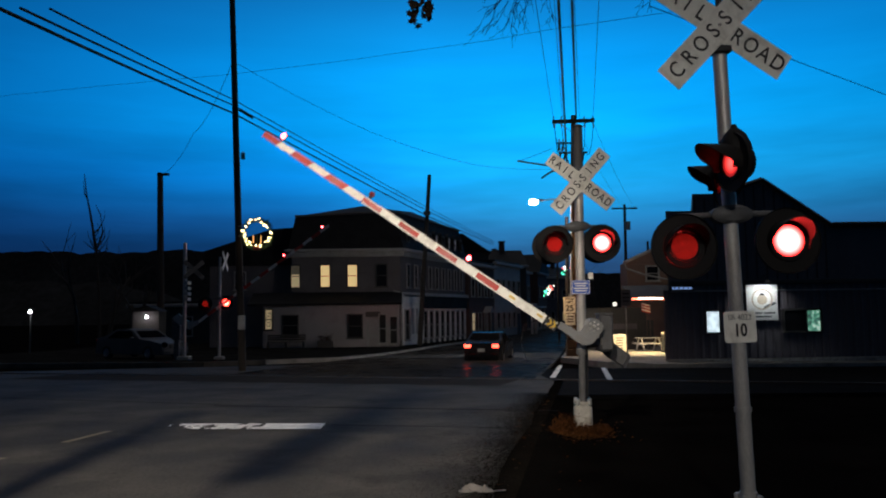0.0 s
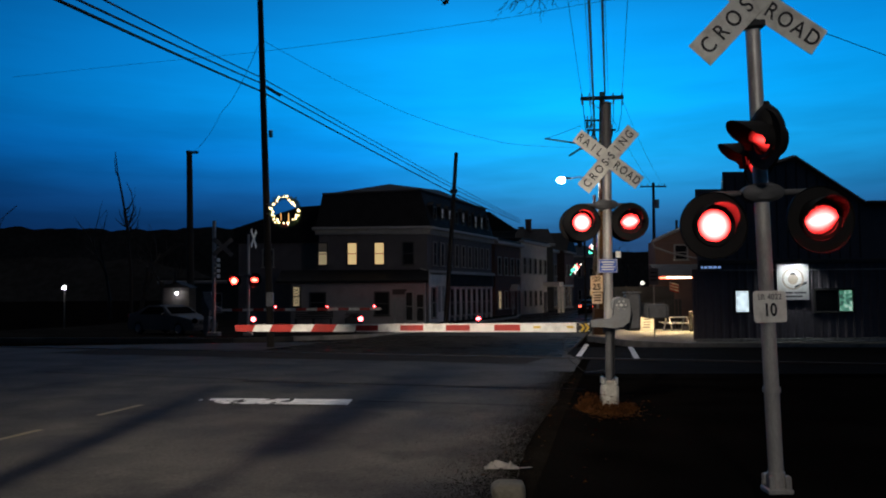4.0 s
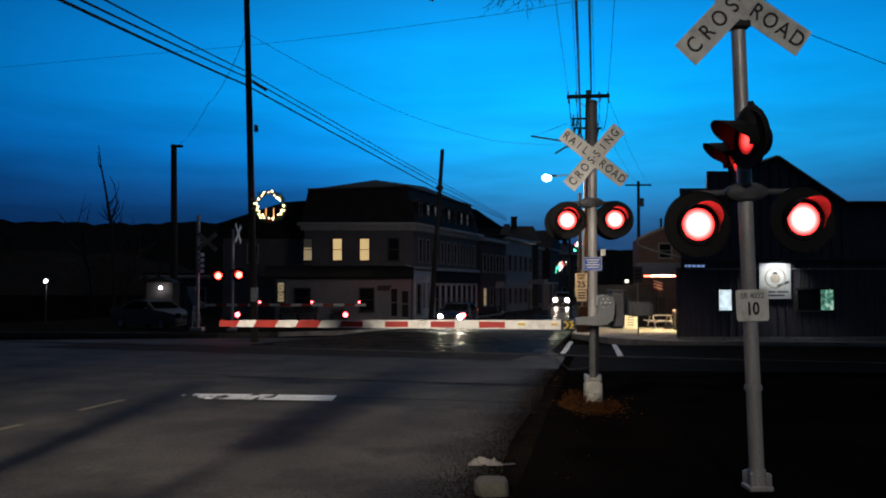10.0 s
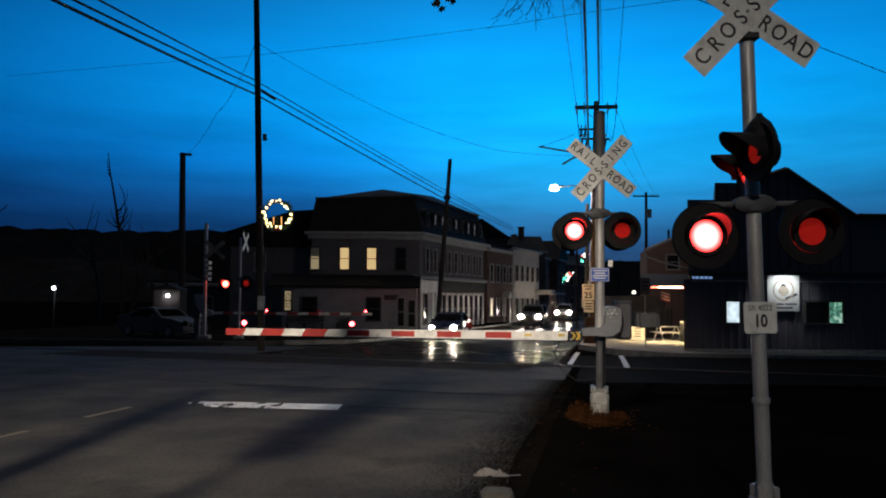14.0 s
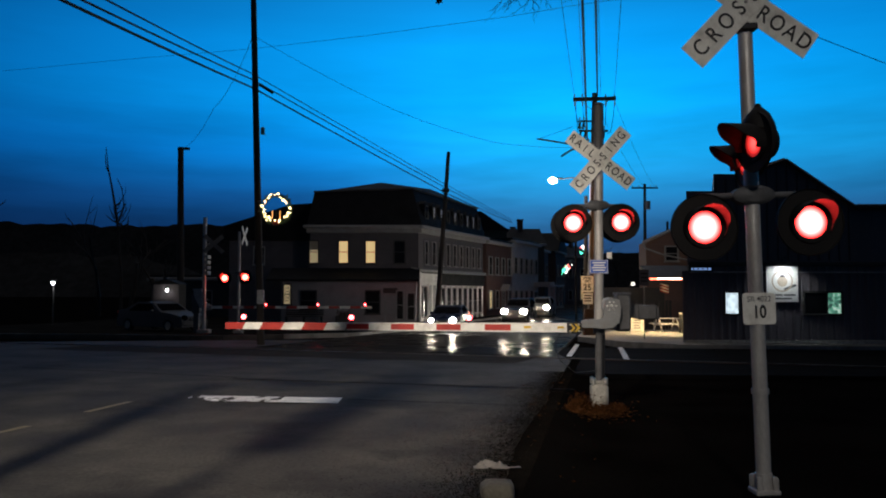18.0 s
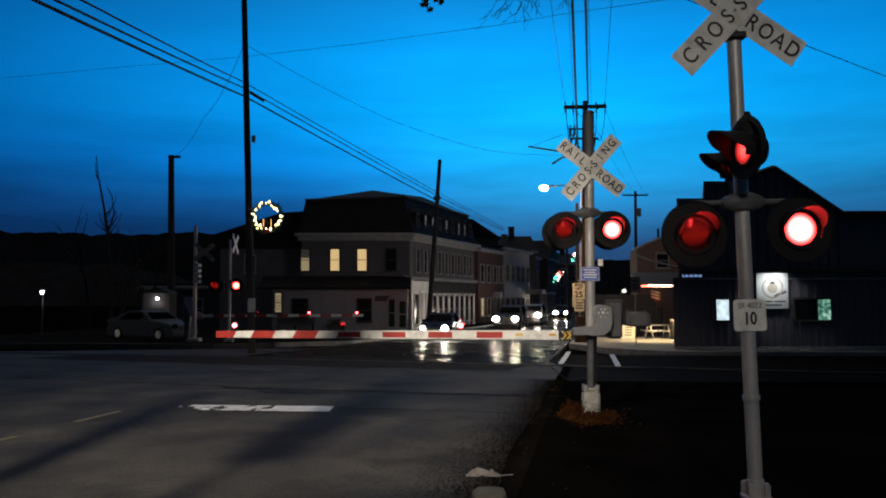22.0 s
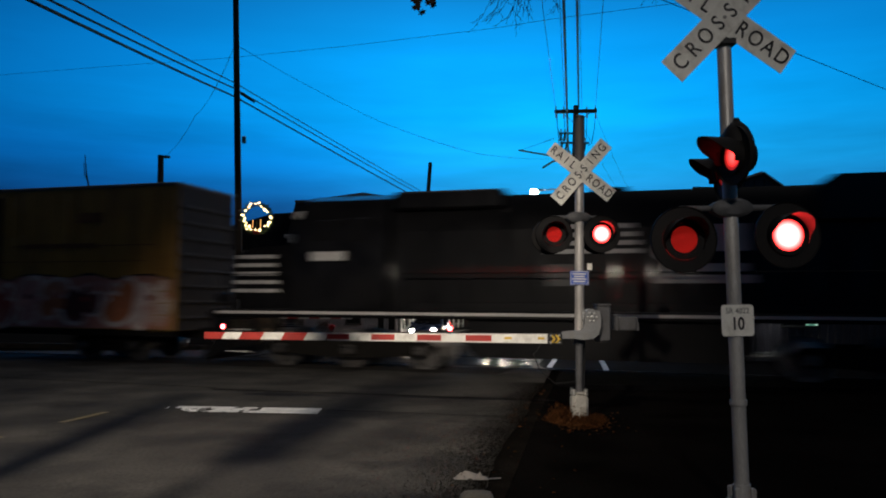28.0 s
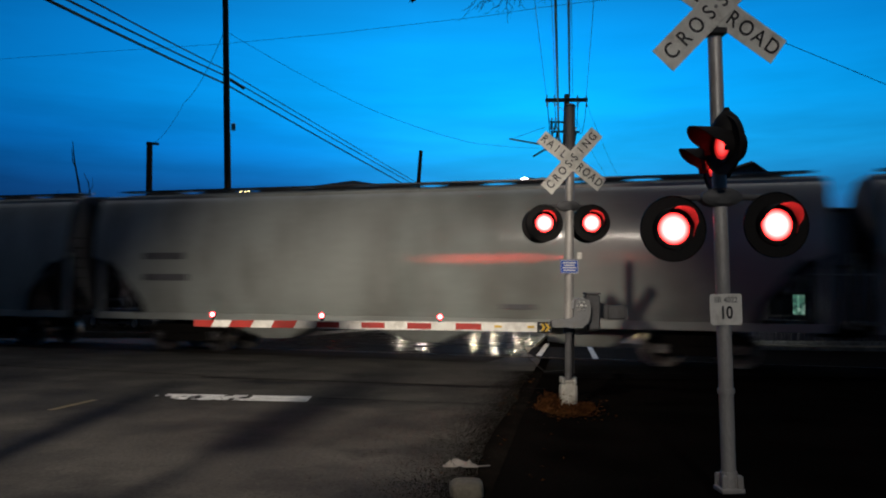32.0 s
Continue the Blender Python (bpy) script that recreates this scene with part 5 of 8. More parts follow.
def boxcar(label):
    car = thing("boxcar", Matrix(), label, "freight car", "freight cars")
    L, bl = 17.2, 15.6
    x0, x1 = -0.8 - bl, -0.8
    wall = Mesh().box(((x0 + x1) / 2, 0, 3.04), (bl, 2.92, 4.22), 0.03)
    body = part("body", wall, BOX_YELLOW, car, "yellow high boxcar body")
    door0, door1 = x0 + 5.25, x0 + 9.25
    for i in range(22):
        x = x0 + 0.35 + i * (bl - 0.7) / 21
        if door0 - 0.1 < x < door1 + 0.1:
            continue
        part("side_post", Mesh().box((x, -1.475, 2.98), (0.10, 0.05, 4.0), 0.015), BOX_YELLOW, body)
    door = part("door", Mesh().box(((door0 + door1) / 2, -1.50, 3.02), (door1 - door0, 0.06, 3.86), 0.01), BOX_NAVY, car, "dark navy plug door")
    for x in (door0 + 0.6, (door0 + door1) / 2, door1 - 0.6):
        part("door_rod", Mesh().tube((x, -1.55, 1.2), (x, -1.55, 4.8), 0.02, n=6), BOX_NAVY, door)
    for z in (4.06, 3.93, 3.46, 3.35, 3.24, 3.13):
        part("door_print", Mesh().box((door1 - 0.62, -1.533, z), (0.95, 0.006, 0.045)), FADED_PRINT, door, "faded white print")
    part("door_print", Mesh().box((door0 + 1.6, -1.533, 2.35), (1.2, 0.006, 0.35)), LETTER_GREY, door, "faded print block")
    for x, z, wd, tall in ((x0 + 0.95, 3.95, 0.7, 0.10), (x0 + 1.0, 3.55, 0.8, 0.08), (x0 + 3.8, 3.98, 0.6, 0.10), (x0 + 3.8, 3.6, 0.7, 0.08), (x0 + 2.4, 2.85, 4.2, 0.03), (x0 + 11.5, 3.42, 2.8, 0.14), (x0 + 12.3, 3.42, 5.2, 0.03), (x0 + 11.9, 2.95, 5.4, 0.025), (x0 + 12.6, 4.25, 0.9, 0.30)):
        part("side_print", Mesh().box((x, -1.502, z), (wd, 0.004, tall)), SIDE_PRINT, body, "faded print block")
    for sx in (1, -1):
        part("painted_mark", Mesh().prism([(x0 + 2.3 - sx * 0.55, 3.2), (x0 + 2.3 - sx * 0.22, 3.2), (x0 + 2.3 + sx * 0.55, 4.1), (x0 + 2.3 + sx * 0.22, 4.1)], -1.506, -1.502), MARK_BLUE if sx > 0 else SIDE_PRINT, body, "faded crossed mark")
    # sprayed band along the lower side, with a lumpy top
    g = Mesh()
    n = 120
    for i in range(n + 1):
        x = x0 + 0.1 + (bl - 0.2) * i / n
        top = 2.38 + 0.16 * abs(math.sin(i * 0.21)) + 0.10 * noise.noise(Vector((i * 0.13, 0, 2)))
        y = -1.58 if door0 - 0.05 < x < door1 + 0.05 else -1.508
        g.v += [(x, y, 0.98), (x, y, top)]
    for i in range(n):
        g.f.append((2 * i, 2 * i + 2, 2 * i + 3, 2 * i + 1))
    rim = Mesh()
    for i in range(n + 1):
        x, y, z = g.v[2 * i + 1]
        soft = 0.05 + 0.05 * noise.noise(Vector((i * 0.19, 4, 0)))
        rim.v += [(x, y + 0.002, z - 0.05), (x, y + 0.002, z + max(soft, 0.0))]
    rim.f = list(g.f)
    part("sprayed_shadow", rim, BLACK, car, "dark sprayed line over the band", smooth=False)
    part("sprayed_band", g, GRAFFITI, car, "red and white sprayed paint along the side", smooth=False)
    sp = random.Random(5)
    xc = x0 + 0.75
    while xc < x1 - 0.6:
        rx, rz, zc = sp.uniform(0.40, 0.74), sp.uniform(0.55, 0.78), sp.uniform(1.58, 1.86)
        y = -1.588 if door0 - 0.8 < xc < door1 + 0.8 else -1.516
        notch = [sp.uniform(0, 6.28) for _ in range(3)]
        for grow, dy, mat_, nm in ((1.16, 0.0, SPRAY_PALE, "sprayed_outline"), (0.94, -0.004, sp.choice(SPRAY_FILLS), "sprayed_letter")):
            pts = []
            for k in range(36):
                a = 2 * math.pi * k / 36
                dent = max(math.exp(-((((a - q + math.pi) % (2 * math.pi)) - math.pi) / 0.26) ** 2) for q in notch)
                r = grow * (1 - (0.50 if grow < 1.0 else 0.40) * dent) * (abs(math.cos(a)) ** 2.6 + abs(math.sin(a)) ** 2.6) ** -0.38
                pts.append((xc + rx * r * math.cos(a) + 0.2 * rz * r * math.sin(a), min(zc + rz * r * math.sin(a), 2.62)))
            part(nm, Mesh().prism(pts, y + dy - 0.002, y + dy + 0.001), mat_, car)
        hx, hz = xc + sp.uniform(-0.15, 0.15), zc + sp.uniform(-0.15, 0.3)
        part("sprayed_mark", Mesh().prism([(hx + 0.13 * math.cos(k * 0.7854), hz + 0.09 * math.sin(k * 0.7854)) for k in range(8)], y - 0.009, y - 0.006), sp.choice(SPRAY_FILLS[1:] + [SPRAY_PALE]), car)
        xc += rx * sp.uniform(1.6, 2.0)
    part("roof", Mesh().box(((x0 + x1) / 2, 0, 5.18), (bl + 0.06, 2.98, 0.10), 0.02), HOPPER_DARK, car, "grey boxcar roof")
    part("sill", Mesh().box(((x0 + x1) / 2, -1.42, 0.86), (bl, 0.08, 0.18)).box(((x0 + x1) / 2, 0, 0.85), (L - 1.0, 0.5, 0.3), 0.02), UNDER, car)
    for xe in (x0 - 0.025, x1 + 0.025):
        part("end_sheet", Mesh().box((xe, 0, 3.04), (0.04, 2.9, 4.2), 0.01), BOX_END, body, "dark end sheet")
    for xe in (x0 - 0.06, x1 + 0.06):
        for i in range(8):
            part("end_rib", Mesh().tube((xe, -1.38, 1.3 + 0.46 * i), (xe, 1.38, 1.3 + 0.46 * i), 0.07, n=6), BOX_END, body)
    for xl in (x0 + 0.4, x1 - 0.4):
        lad = Mesh().box((xl - 0.22, -1.56, 2.1), (0.04, 0.03, 2.4)).box((xl + 0.22, -1.56, 2.1), (0.04, 0.03, 2.4))
        for i in range(7):
            lad.tube((xl - 0.22, -1.56, 1.05 + 0.34 * i), (xl + 0.22, -1.56, 1.05 + 0.34 * i), 0.014, n=6)
        part("ladder", lad, BOX_YELLOW, car)
    for x in (-3.4, -L + 3.4):
        truck(car, x)
    coupler(car, 0.0, 1)
    coupler(car, -L, -1)
    return car, L


def side_y(z):
    """How far the bowed hopper side stands out at height z."""
    return -1.62 + 0.55 * (1 - math.sqrt(max(0.0, 1 - ((z - 2.72) / 1.78) ** 2)))


def hopper(label, tagged_side, front=0.5, bl=19.6):
    """Long covered hopper with bowed sides, sloped ends, hatches and three chutes."""
    car = thing("covered_hopper", Matrix(), label, "freight car", "freight cars")
    L = front + bl + 0.5
    x0, x1 = -front - bl, -front
    prof = []
    for i in range(15):
        a = radians(-66 + 132 * i / 14)
        prof.append((-1.62 + 0.55 * (1 - math.cos(a)), 2.72 + 1.78 * math.sin(a)))
    ring = prof + [(-0.75, 4.58), (0.75, 4.58)] + [(-y, z) for y, z in prof[::-1]]
    shell = Mesh()
    n = len(ring)
    stations = [x0, x0 + 0.3] + [x0 + 0.3 + (bl - 0.6) * i / 24 for i in range(1, 24)] + [x1 - 0.3, x1]
    for j, x in enumerate(stations):
        for y, z in ring:
            shell.v.append((x, y, z))
    for j in range(len(stations) - 1):
        for i in range(n):
            a, b = j * n + i, j * n + (i + 1) % n
            shell.f.append((a, b, b + n, a + n))
    # keep the ends open low down: the body stops short there and the sheets slope inward
    k = len(shell.v)
    for j, x in enumerate(stations):
        for i, (y, z) in enumerate(ring):
            e = math.sqrt(max(0.0, min(1.0, (2.72 - z) / 1.5))) * 1.45
            shell.v[j * n + i] = (min(max(x, x0 + e), x1 - e), y, z)
    body = part("body", shell, HOPPER_GREY, car, "pale grey bowed hopper body")
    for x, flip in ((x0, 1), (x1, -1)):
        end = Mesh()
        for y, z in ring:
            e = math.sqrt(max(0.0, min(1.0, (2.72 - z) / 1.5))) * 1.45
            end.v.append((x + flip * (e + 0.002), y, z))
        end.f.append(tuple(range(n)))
        part("end_sheet", end, HOPPER_END_SHADE, body, "end sheet with its shade put into the colour", smooth=False)
    part("roof_walk", Mesh().box(((x0 + x1) / 2, -0.55, 4.70), (bl - 0.4, 0.35, 0.04)).box(((x0 + x1) / 2, 0.55, 4.70), (bl - 0.4, 0.35, 0.04)), STEEL, car, "grating walkway on the roof")
    for i in range(10):
        part("hatch", Mesh().box((x0 + 1.3 + i * (bl - 2.6) / 9, 0, 4.66), (1.2, 0.6, 0.12), 0.03), HOPPER_DARK, car)
    part("top_chord", Mesh().box(((x0 + x1) / 2, -1.15, 4.42), (bl, 0.10, 0.10), 0.01), HOPPER_GREY, car)
    part("side_sill", Mesh().box(((x0 + x1) / 2, -1.42, 1.02), (bl, 0.10, 0.20), 0.01).box(((x0 + x1) / 2, 1.42, 1.02), (bl, 0.10, 0.20), 0.01), HOPPER_GREY, car)
    for xc in (-0.27, 0.0, 0.27):
        cx = (x0 + x1) / 2 + xc * bl * 0.84
        ch = Mesh()
        vs = [(cx + sx * 1.9, sy * 1.2, 1.1) for sx in (-1, 1) for sy in (-1, 1)] + [(cx + sx * 0.4, sy * 0.6, 0.42) for sx in (-1, 1) for sy in (-1, 1)]
        ch.add(vs, [(0, 1, 3, 2), (4, 6, 7, 5), (0, 4, 5, 1), (2, 3, 7, 6), (0, 2, 6, 4), (1, 5, 7, 3)])
        part("chute", ch, HOPPER_GREY, car, "sloped outlet chute")
    for xe, d in ((x0, 1), (x1, -1)):
        fr = Mesh()
        for s in (-1, 1):
            fr.tube((xe, s * 1.3, 1.1), (xe + d * 0.1, s * 1.3, 3.4), 0.05, n=6)
            fr.path([(xe + d * 1.5, s * 1.40, 1.1), (xe + d * 1.35, s * 1.45, 1.6), (xe + d * 0.95, s * 1.5, 2.2), (xe + d * 0.45, s * 1.56, 2.55)], 0.11, 6)
            fr.tube((xe + d * 0.35, s * 1.40, 1.1), (xe + d * 0.75, s * 1.5, 2.2), 0.07, n=6)
            for i in range(8):
                fr.tube((xe + d * 0.02, s * 1.3, 1.2 + 0.3 * i), (xe + d * 0.02, s * 0.85, 1.2 + 0.3 * i), 0.015, n=5)
        fr.box((xe + d * 0.4, 0, 1.05), (1.2, 2.6, 0.12), 0.01)
        part("end_platform", fr, UNDER, car, "end platform with ladder")
        for s in (-1, 1):
            part("end_post", Mesh().box((xe + d * 0.10, s * 1.40, 1.95), (0.16, 0.10, 1.8), 0.015), HOPPER_GREY, car)
    for z, wd, x in ((2.72, 1.3, x0 + 2.35), (2.12, 1.45, x0 + 2.4), (1.45, 0.8, x0 + 12.5)):
        part("side_print", Mesh().box((x, side_y(z) + 0.012, z), (wd, 0.04, 0.19)), FADED_PRINT, body, "faded grey print block")
    if tagged_side:
        sp = random.Random(11)
        for first, last in ((3.5, 7.9), (9.3, 13.6)):
            xa = x0 + first
            while xa < x0 + last:
                wd, lo, hi, lean = sp.uniform(0.55, 0.95), sp.uniform(1.22, 1.34), sp.uniform(2.15, 2.42), sp.uniform(-0.1, 0.14)
                for grow, lift, mat_, nm in ((0.07, 0.006, SPRAY_LINE, "sprayed_outline"), (0.0, 0.012, SPRAY_WHITE, "sprayed_letter")):
                    g = Mesh()
                    for i in range(13):
                        u = i / 12
                        edge = 0.22 * abs(2 * u - 1) ** 4
                        za, zb = lo - grow + edge, hi + grow - edge - 0.08 * math.sin(u * 9 + wd * 20)
                        for m in range(9):
                            z = za + (zb - za) * m / 8
                            g.v.append((xa - grow + u * (wd + 2 * grow) + lean * (z - 1.8), side_y(z) - lift, z))
                    for i in range(12):
                        for m in range(8):
                            g.f.append((i * 9 + m, i * 9 + 9 + m, i * 9 + 10 + m, i * 9 + 1 + m))
                    part(nm, g, mat_, car)
                g = Mesh()                 # the stroke that opens the letter
                xs, zs = xa + wd * sp.uniform(0.35, 0.6), sp.uniform(1.5, 1.7)
                for m in range(7):
                    z = zs + 0.55 * m / 6
                    g.v += [(xs - 0.04 + 0.12 * math.sin(m), side_y(z) - 0.016, z), (xs + 0.05 + 0.12 * math.sin(m), side_y(z) - 0.016, z)]
                g.f += [(2 * m, 2 * m + 1, 2 * m + 3, 2 * m + 2) for m in range(6)]
                part("sprayed_stroke", g, SPRAY_LINE, car)
                xa += wd + 0.06
    for x in (-3.3, -L + 3.3):
        truck(car, x)
    coupler(car, 0.0, 1)
    coupler(car, -L, -1)
    return car, L


loco_label = "black freight locomotive with white stripes, lit headlights and ditch lights"
car, LOCO_L = locomotive(loco_label)
TRAIN.append((car, 0.0, False))
car, _ = locomotive("second black freight locomotive coupled facing backwards", False)
for o in car.children_recursive:
    if o.name.startswith(("headlight", "ditch_light")) and o.data.materials[0] == LOCO_LAMP:
        o.data.materials[0] = GLASS
TRAIN.append((car, LOCO_L, True))
at = 2 * LOCO_L
car, n = boxcar("yellow high boxcar with navy door and red sprayed paint")
TRAIN.append((car, at, False))
at += n
for label, painted in (("pale grey covered hopper with faint sprayed lettering", True), ("pale grey covered hopper car, clean side", False), ("dark end of a pale grey covered hopper car", False)):
    car, n = hopper(label, painted, *((0.9, 18.4) if painted else (0.5, 19.6)))
    TRAIN.append((car, at, False))
    at += n
HEAD_AT, SPEED = -2.12, 13.5        # the head's place on the track at 25.5 s, and metres a second


def train_rows(back, turned, length):
    rows = []
    for t in (0.0, 8.0, 16.0, 20.0, 24.0, 26.0, 28.0, 30.0, 32.0):
        s = HEAD_AT + SPEED * (t - 25.5) - back
        p = V * TRACK_W + U * (s - (length if turned else 0.0))
        rows.append((t, Matrix.Translation((p.x, p.y, RAIL_Z)) @ pose(0, 0, 0, 0, 0, TURN_U + (180 if turned else 0))))
    return rows

# ---- cars ----
def paint(name, color, rough=0.28):
    return surface(name, color, rough, 0.0, 2.0, 0.08, 0.0, 40, (0.05, 0.045, 0.04), 1.5, 0.15, spec=0.05)


TYRE = surface("tyre", (0.012, 0.012, 0.012), 0.85, 0, 8, 0.2, 0.2, 60)
RIM = surface("alloy_rim", (0.45, 0.45, 0.46), 0.35, 0.9, 6, 0.15, 0.0)
CAR_GLASS = surface("car_glass", (0.006, 0.006, 0.007), 0.12, 0, 3, 0.1, 0.0, 40, spec=0.0, rough_vary=0.03)
PLATE = surface("plate_pale", (0.55, 0.55, 0.5), 0.5, 0, 4, 0.1, 0.0)
SUV = [(0.00, 0.55), (0.06, 0.95), (0.80, 1.08), (1.55, 1.14), (2.15, 1.66), (2.6, 1.74), (3.8, 1.72), (4.45, 1.62), (4.62, 1.05), (4.66, 0.55)]
SEDAN = [(0.00, 0.50), (0.05, 0.76), (0.70, 0.90), (1.40, 0.97), (2.05, 1.38), (2.5, 1.45), (3.2, 1.43), (3.95, 1.10), (4.55, 1.02), (4.66, 0.55)]


def motor_car(name, body_mat, label, profile=SEDAN, head=True, tail=True, width=1.78, group="cars in the street", lamp_z=0.70, lamp_size=0.15, far_lamp=1.0):
    """A car whose nose is at local y = 0 and points to -y; the body runs to +y."""
    t = thing(name, Matrix(), label, "car", group)
    hw = width / 2
    n = len(profile)
    shell = Mesh()
    # cross sections: full width low down, leaning in above the waist
    def half(z):
        return hw if z < 0.95 else hw - (z - 0.95) * 0.34
    for sx in (-1, 1):
        for y, z in profile:
            shell.v.append((sx * half(z) * (0.9 if y < 0.2 or y > 4.5 else 1.0), y, z))
    for sx in (-1, 1):
        for y, z in profile:
            shell.v.append((sx * hw * (0.9 if y < 0.2 or y > 4.5 else 1.0), y, min(z, 0.95) - 0.02))
    for sx in (-1, 1):
        for y, z in profile:
            shell.v.append((sx * hw * (0.88 if y < 0.2 or y > 4.5 else 0.97), y, 0.24))
    for i in range(n - 1):
        shell.f += [(i, i + 1, n + i + 1, n + i)]
        for k in (0, 1):
            a = k * n + i
            shell.f += [(a, a + 1, 2 * n + a + 1, 2 * n + a), (2 * n + a, 2 * n + a + 1, 4 * n + a + 1, 4 * n + a)]
        shell.f.append((4 * n + i, 5 * n + i, 5 * n + i + 1, 4 * n + i + 1))
    for i in (0, n - 1):
        shell.f += [(i, n + i, 3 * n + i, 2 * n + i), (2 * n + i, 3 * n + i, 5 * n + i, 4 * n + i)]
    body = part("body", shell, body_mat, t)
    # glass: windscreen, rear and side windows laid just proud of the cabin
    ws, rr = (profile[3], profile[4]), (profile[6], profile[7])
    for (y0, z0), (y1, z1), nm in ((*ws, "windscreen"), (*rr, "rear_window")):
        g = Mesh()
        for (y, z), k in (((y0, z0), 0.1), ((y1, z1), 0.9)):
            yy, zz = y0 + (y1 - y0) * k, z0 + (z1 - z0) * k
            off = 0.012
            for sx in (-1, 1):
                g.v.append((sx * (half(zz) - 0.10), yy + (-off if nm == "windscreen" else off), zz + off))
        g.f.append((0, 1, 3, 2))
        part(nm, g, CAR_GLASS, body)
    for sx in (-1, 1):
        zt = profile[5][1] - 0.10
        ys_ = (profile[3][0] + 0.35, profile[4][0] + 0.1, profile[6][0] - 0.05, profile[7][0] - 0.25)
        q = [(ys_[0], 1.0), (ys_[1], zt), (ys_[2], zt), (ys_[3], 1.0 + max(0, profile[7][1] - 1.1) * 0.6)]
        g = Mesh()
        for y, z in q:
            g.v.append((sx * (half(z) + 0.008), y, z))
        g.f.append((0, 1, 2, 3))
        part("side_window", g, CAR_GLASS, body)
        part("mirror", Mesh().box((sx * (hw + 0.09), profile[3][0] + 0.45, 1.02), (0.18, 0.12, 0.13), 0.03), body_mat, body)
        for y in (0.85, 3.75):
            wh = part("wheel", Mesh().lathe([(0.20, -0.10), (0.29, -0.11), (0.32, -0.07), (0.32, 0.07), (0.29, 0.11), (0.20, 0.10)], 20, pose(0, 0, 0, 0, 0, 90)), TYRE, t, "", pose(sx * (hw - 0.09), y, 0.32))
            part("rim", Mesh().lathe([(0.0, -0.09), (0.06, -0.10), (0.19, -0.085), (0.205, -0.10), (0.205, 0.0)], 12, pose(0, 0, 0, 0, 0, 90 * sx)), RIM, wh)
        part("headlamp", Mesh().ball((sx * (hw - 0.28), 0.035, lamp_z), lamp_size if sx > 0 else lamp_size * far_lamp, 12, 7, (1.25, 0.55, 0.9)), HEADLAMP if head else CAR_GLASS, t, "lit headlamp" if head else "")
        part("tail_lamp", Mesh().box((sx * (hw - 0.24), 4.64, 0.90), (0.30, 0.06, 0.15), 0.02), TAIL if tail else SIGN_RED, t, "red tail lamp")
    part("bumper", Mesh().box((0, 0.03, 0.42), (width * 0.86, 0.14, 0.22), 0.05), body_mat, t)
    part("rear_bumper", Mesh().box((0, 4.66, 0.45), (width * 0.86, 0.12, 0.24), 0.05), body_mat, t)
    part("grille", Mesh().box((0, -0.02, 0.62), (0.7, 0.05, 0.16), 0.02), BLACK, t)
    part("number_plate", Mesh().box((0, 4.735, 0.72), (0.32, 0.012, 0.15)), PLATE, t)
    return t


NAVY, SILVER, GREY, DARK = paint("navy_paint", (0.008, 0.012, 0.03)), paint("silver_paint", (0.16, 0.165, 0.17)), paint("grey_paint", (0.05, 0.052, 0.055)), paint("black_paint", (0.012, 0.012, 0.014))


def car_pose(x, y, turn):
    """turn: 0 when the nose points back down the street at the crossing."""
    return pose(x, y, gz(x, y) + 0.0, 1.4 if abs(turn) < 90 else -1.4, 0, turn)


car_away = motor_car("car", DARK, "dark car driving away over the crossing", SEDAN, True, True)
car_first = motor_car("car", NAVY, "dark blue car waiting first at the far gate", lamp_size=0.15, far_lamp=0.72)
car_second = motor_car("car", GREY, "grey car waiting second with headlamps on", SUV, width=2.02, lamp_z=0.84, lamp_size=0.19)
car_third = motor_car("car", SILVER, "silver car waiting third with headlamps on", SUV, lamp_z=0.92, lamp_size=0.19)
car_fourth = motor_car("car", DARK, "dark car waiting far back with headlamps on", lamp_size=0.19)
parked = motor_car("car", paint("dull_silver_paint", (0.10, 0.10, 0.105), 0.6), "grey car parked beside the far gate", SEDAN, False, False, 1.78, "parked cars")
parked.matrix_basis = pose(-12.0, 37.8, gz(-14, 38.6) + 0.12, 0, 0, 60)
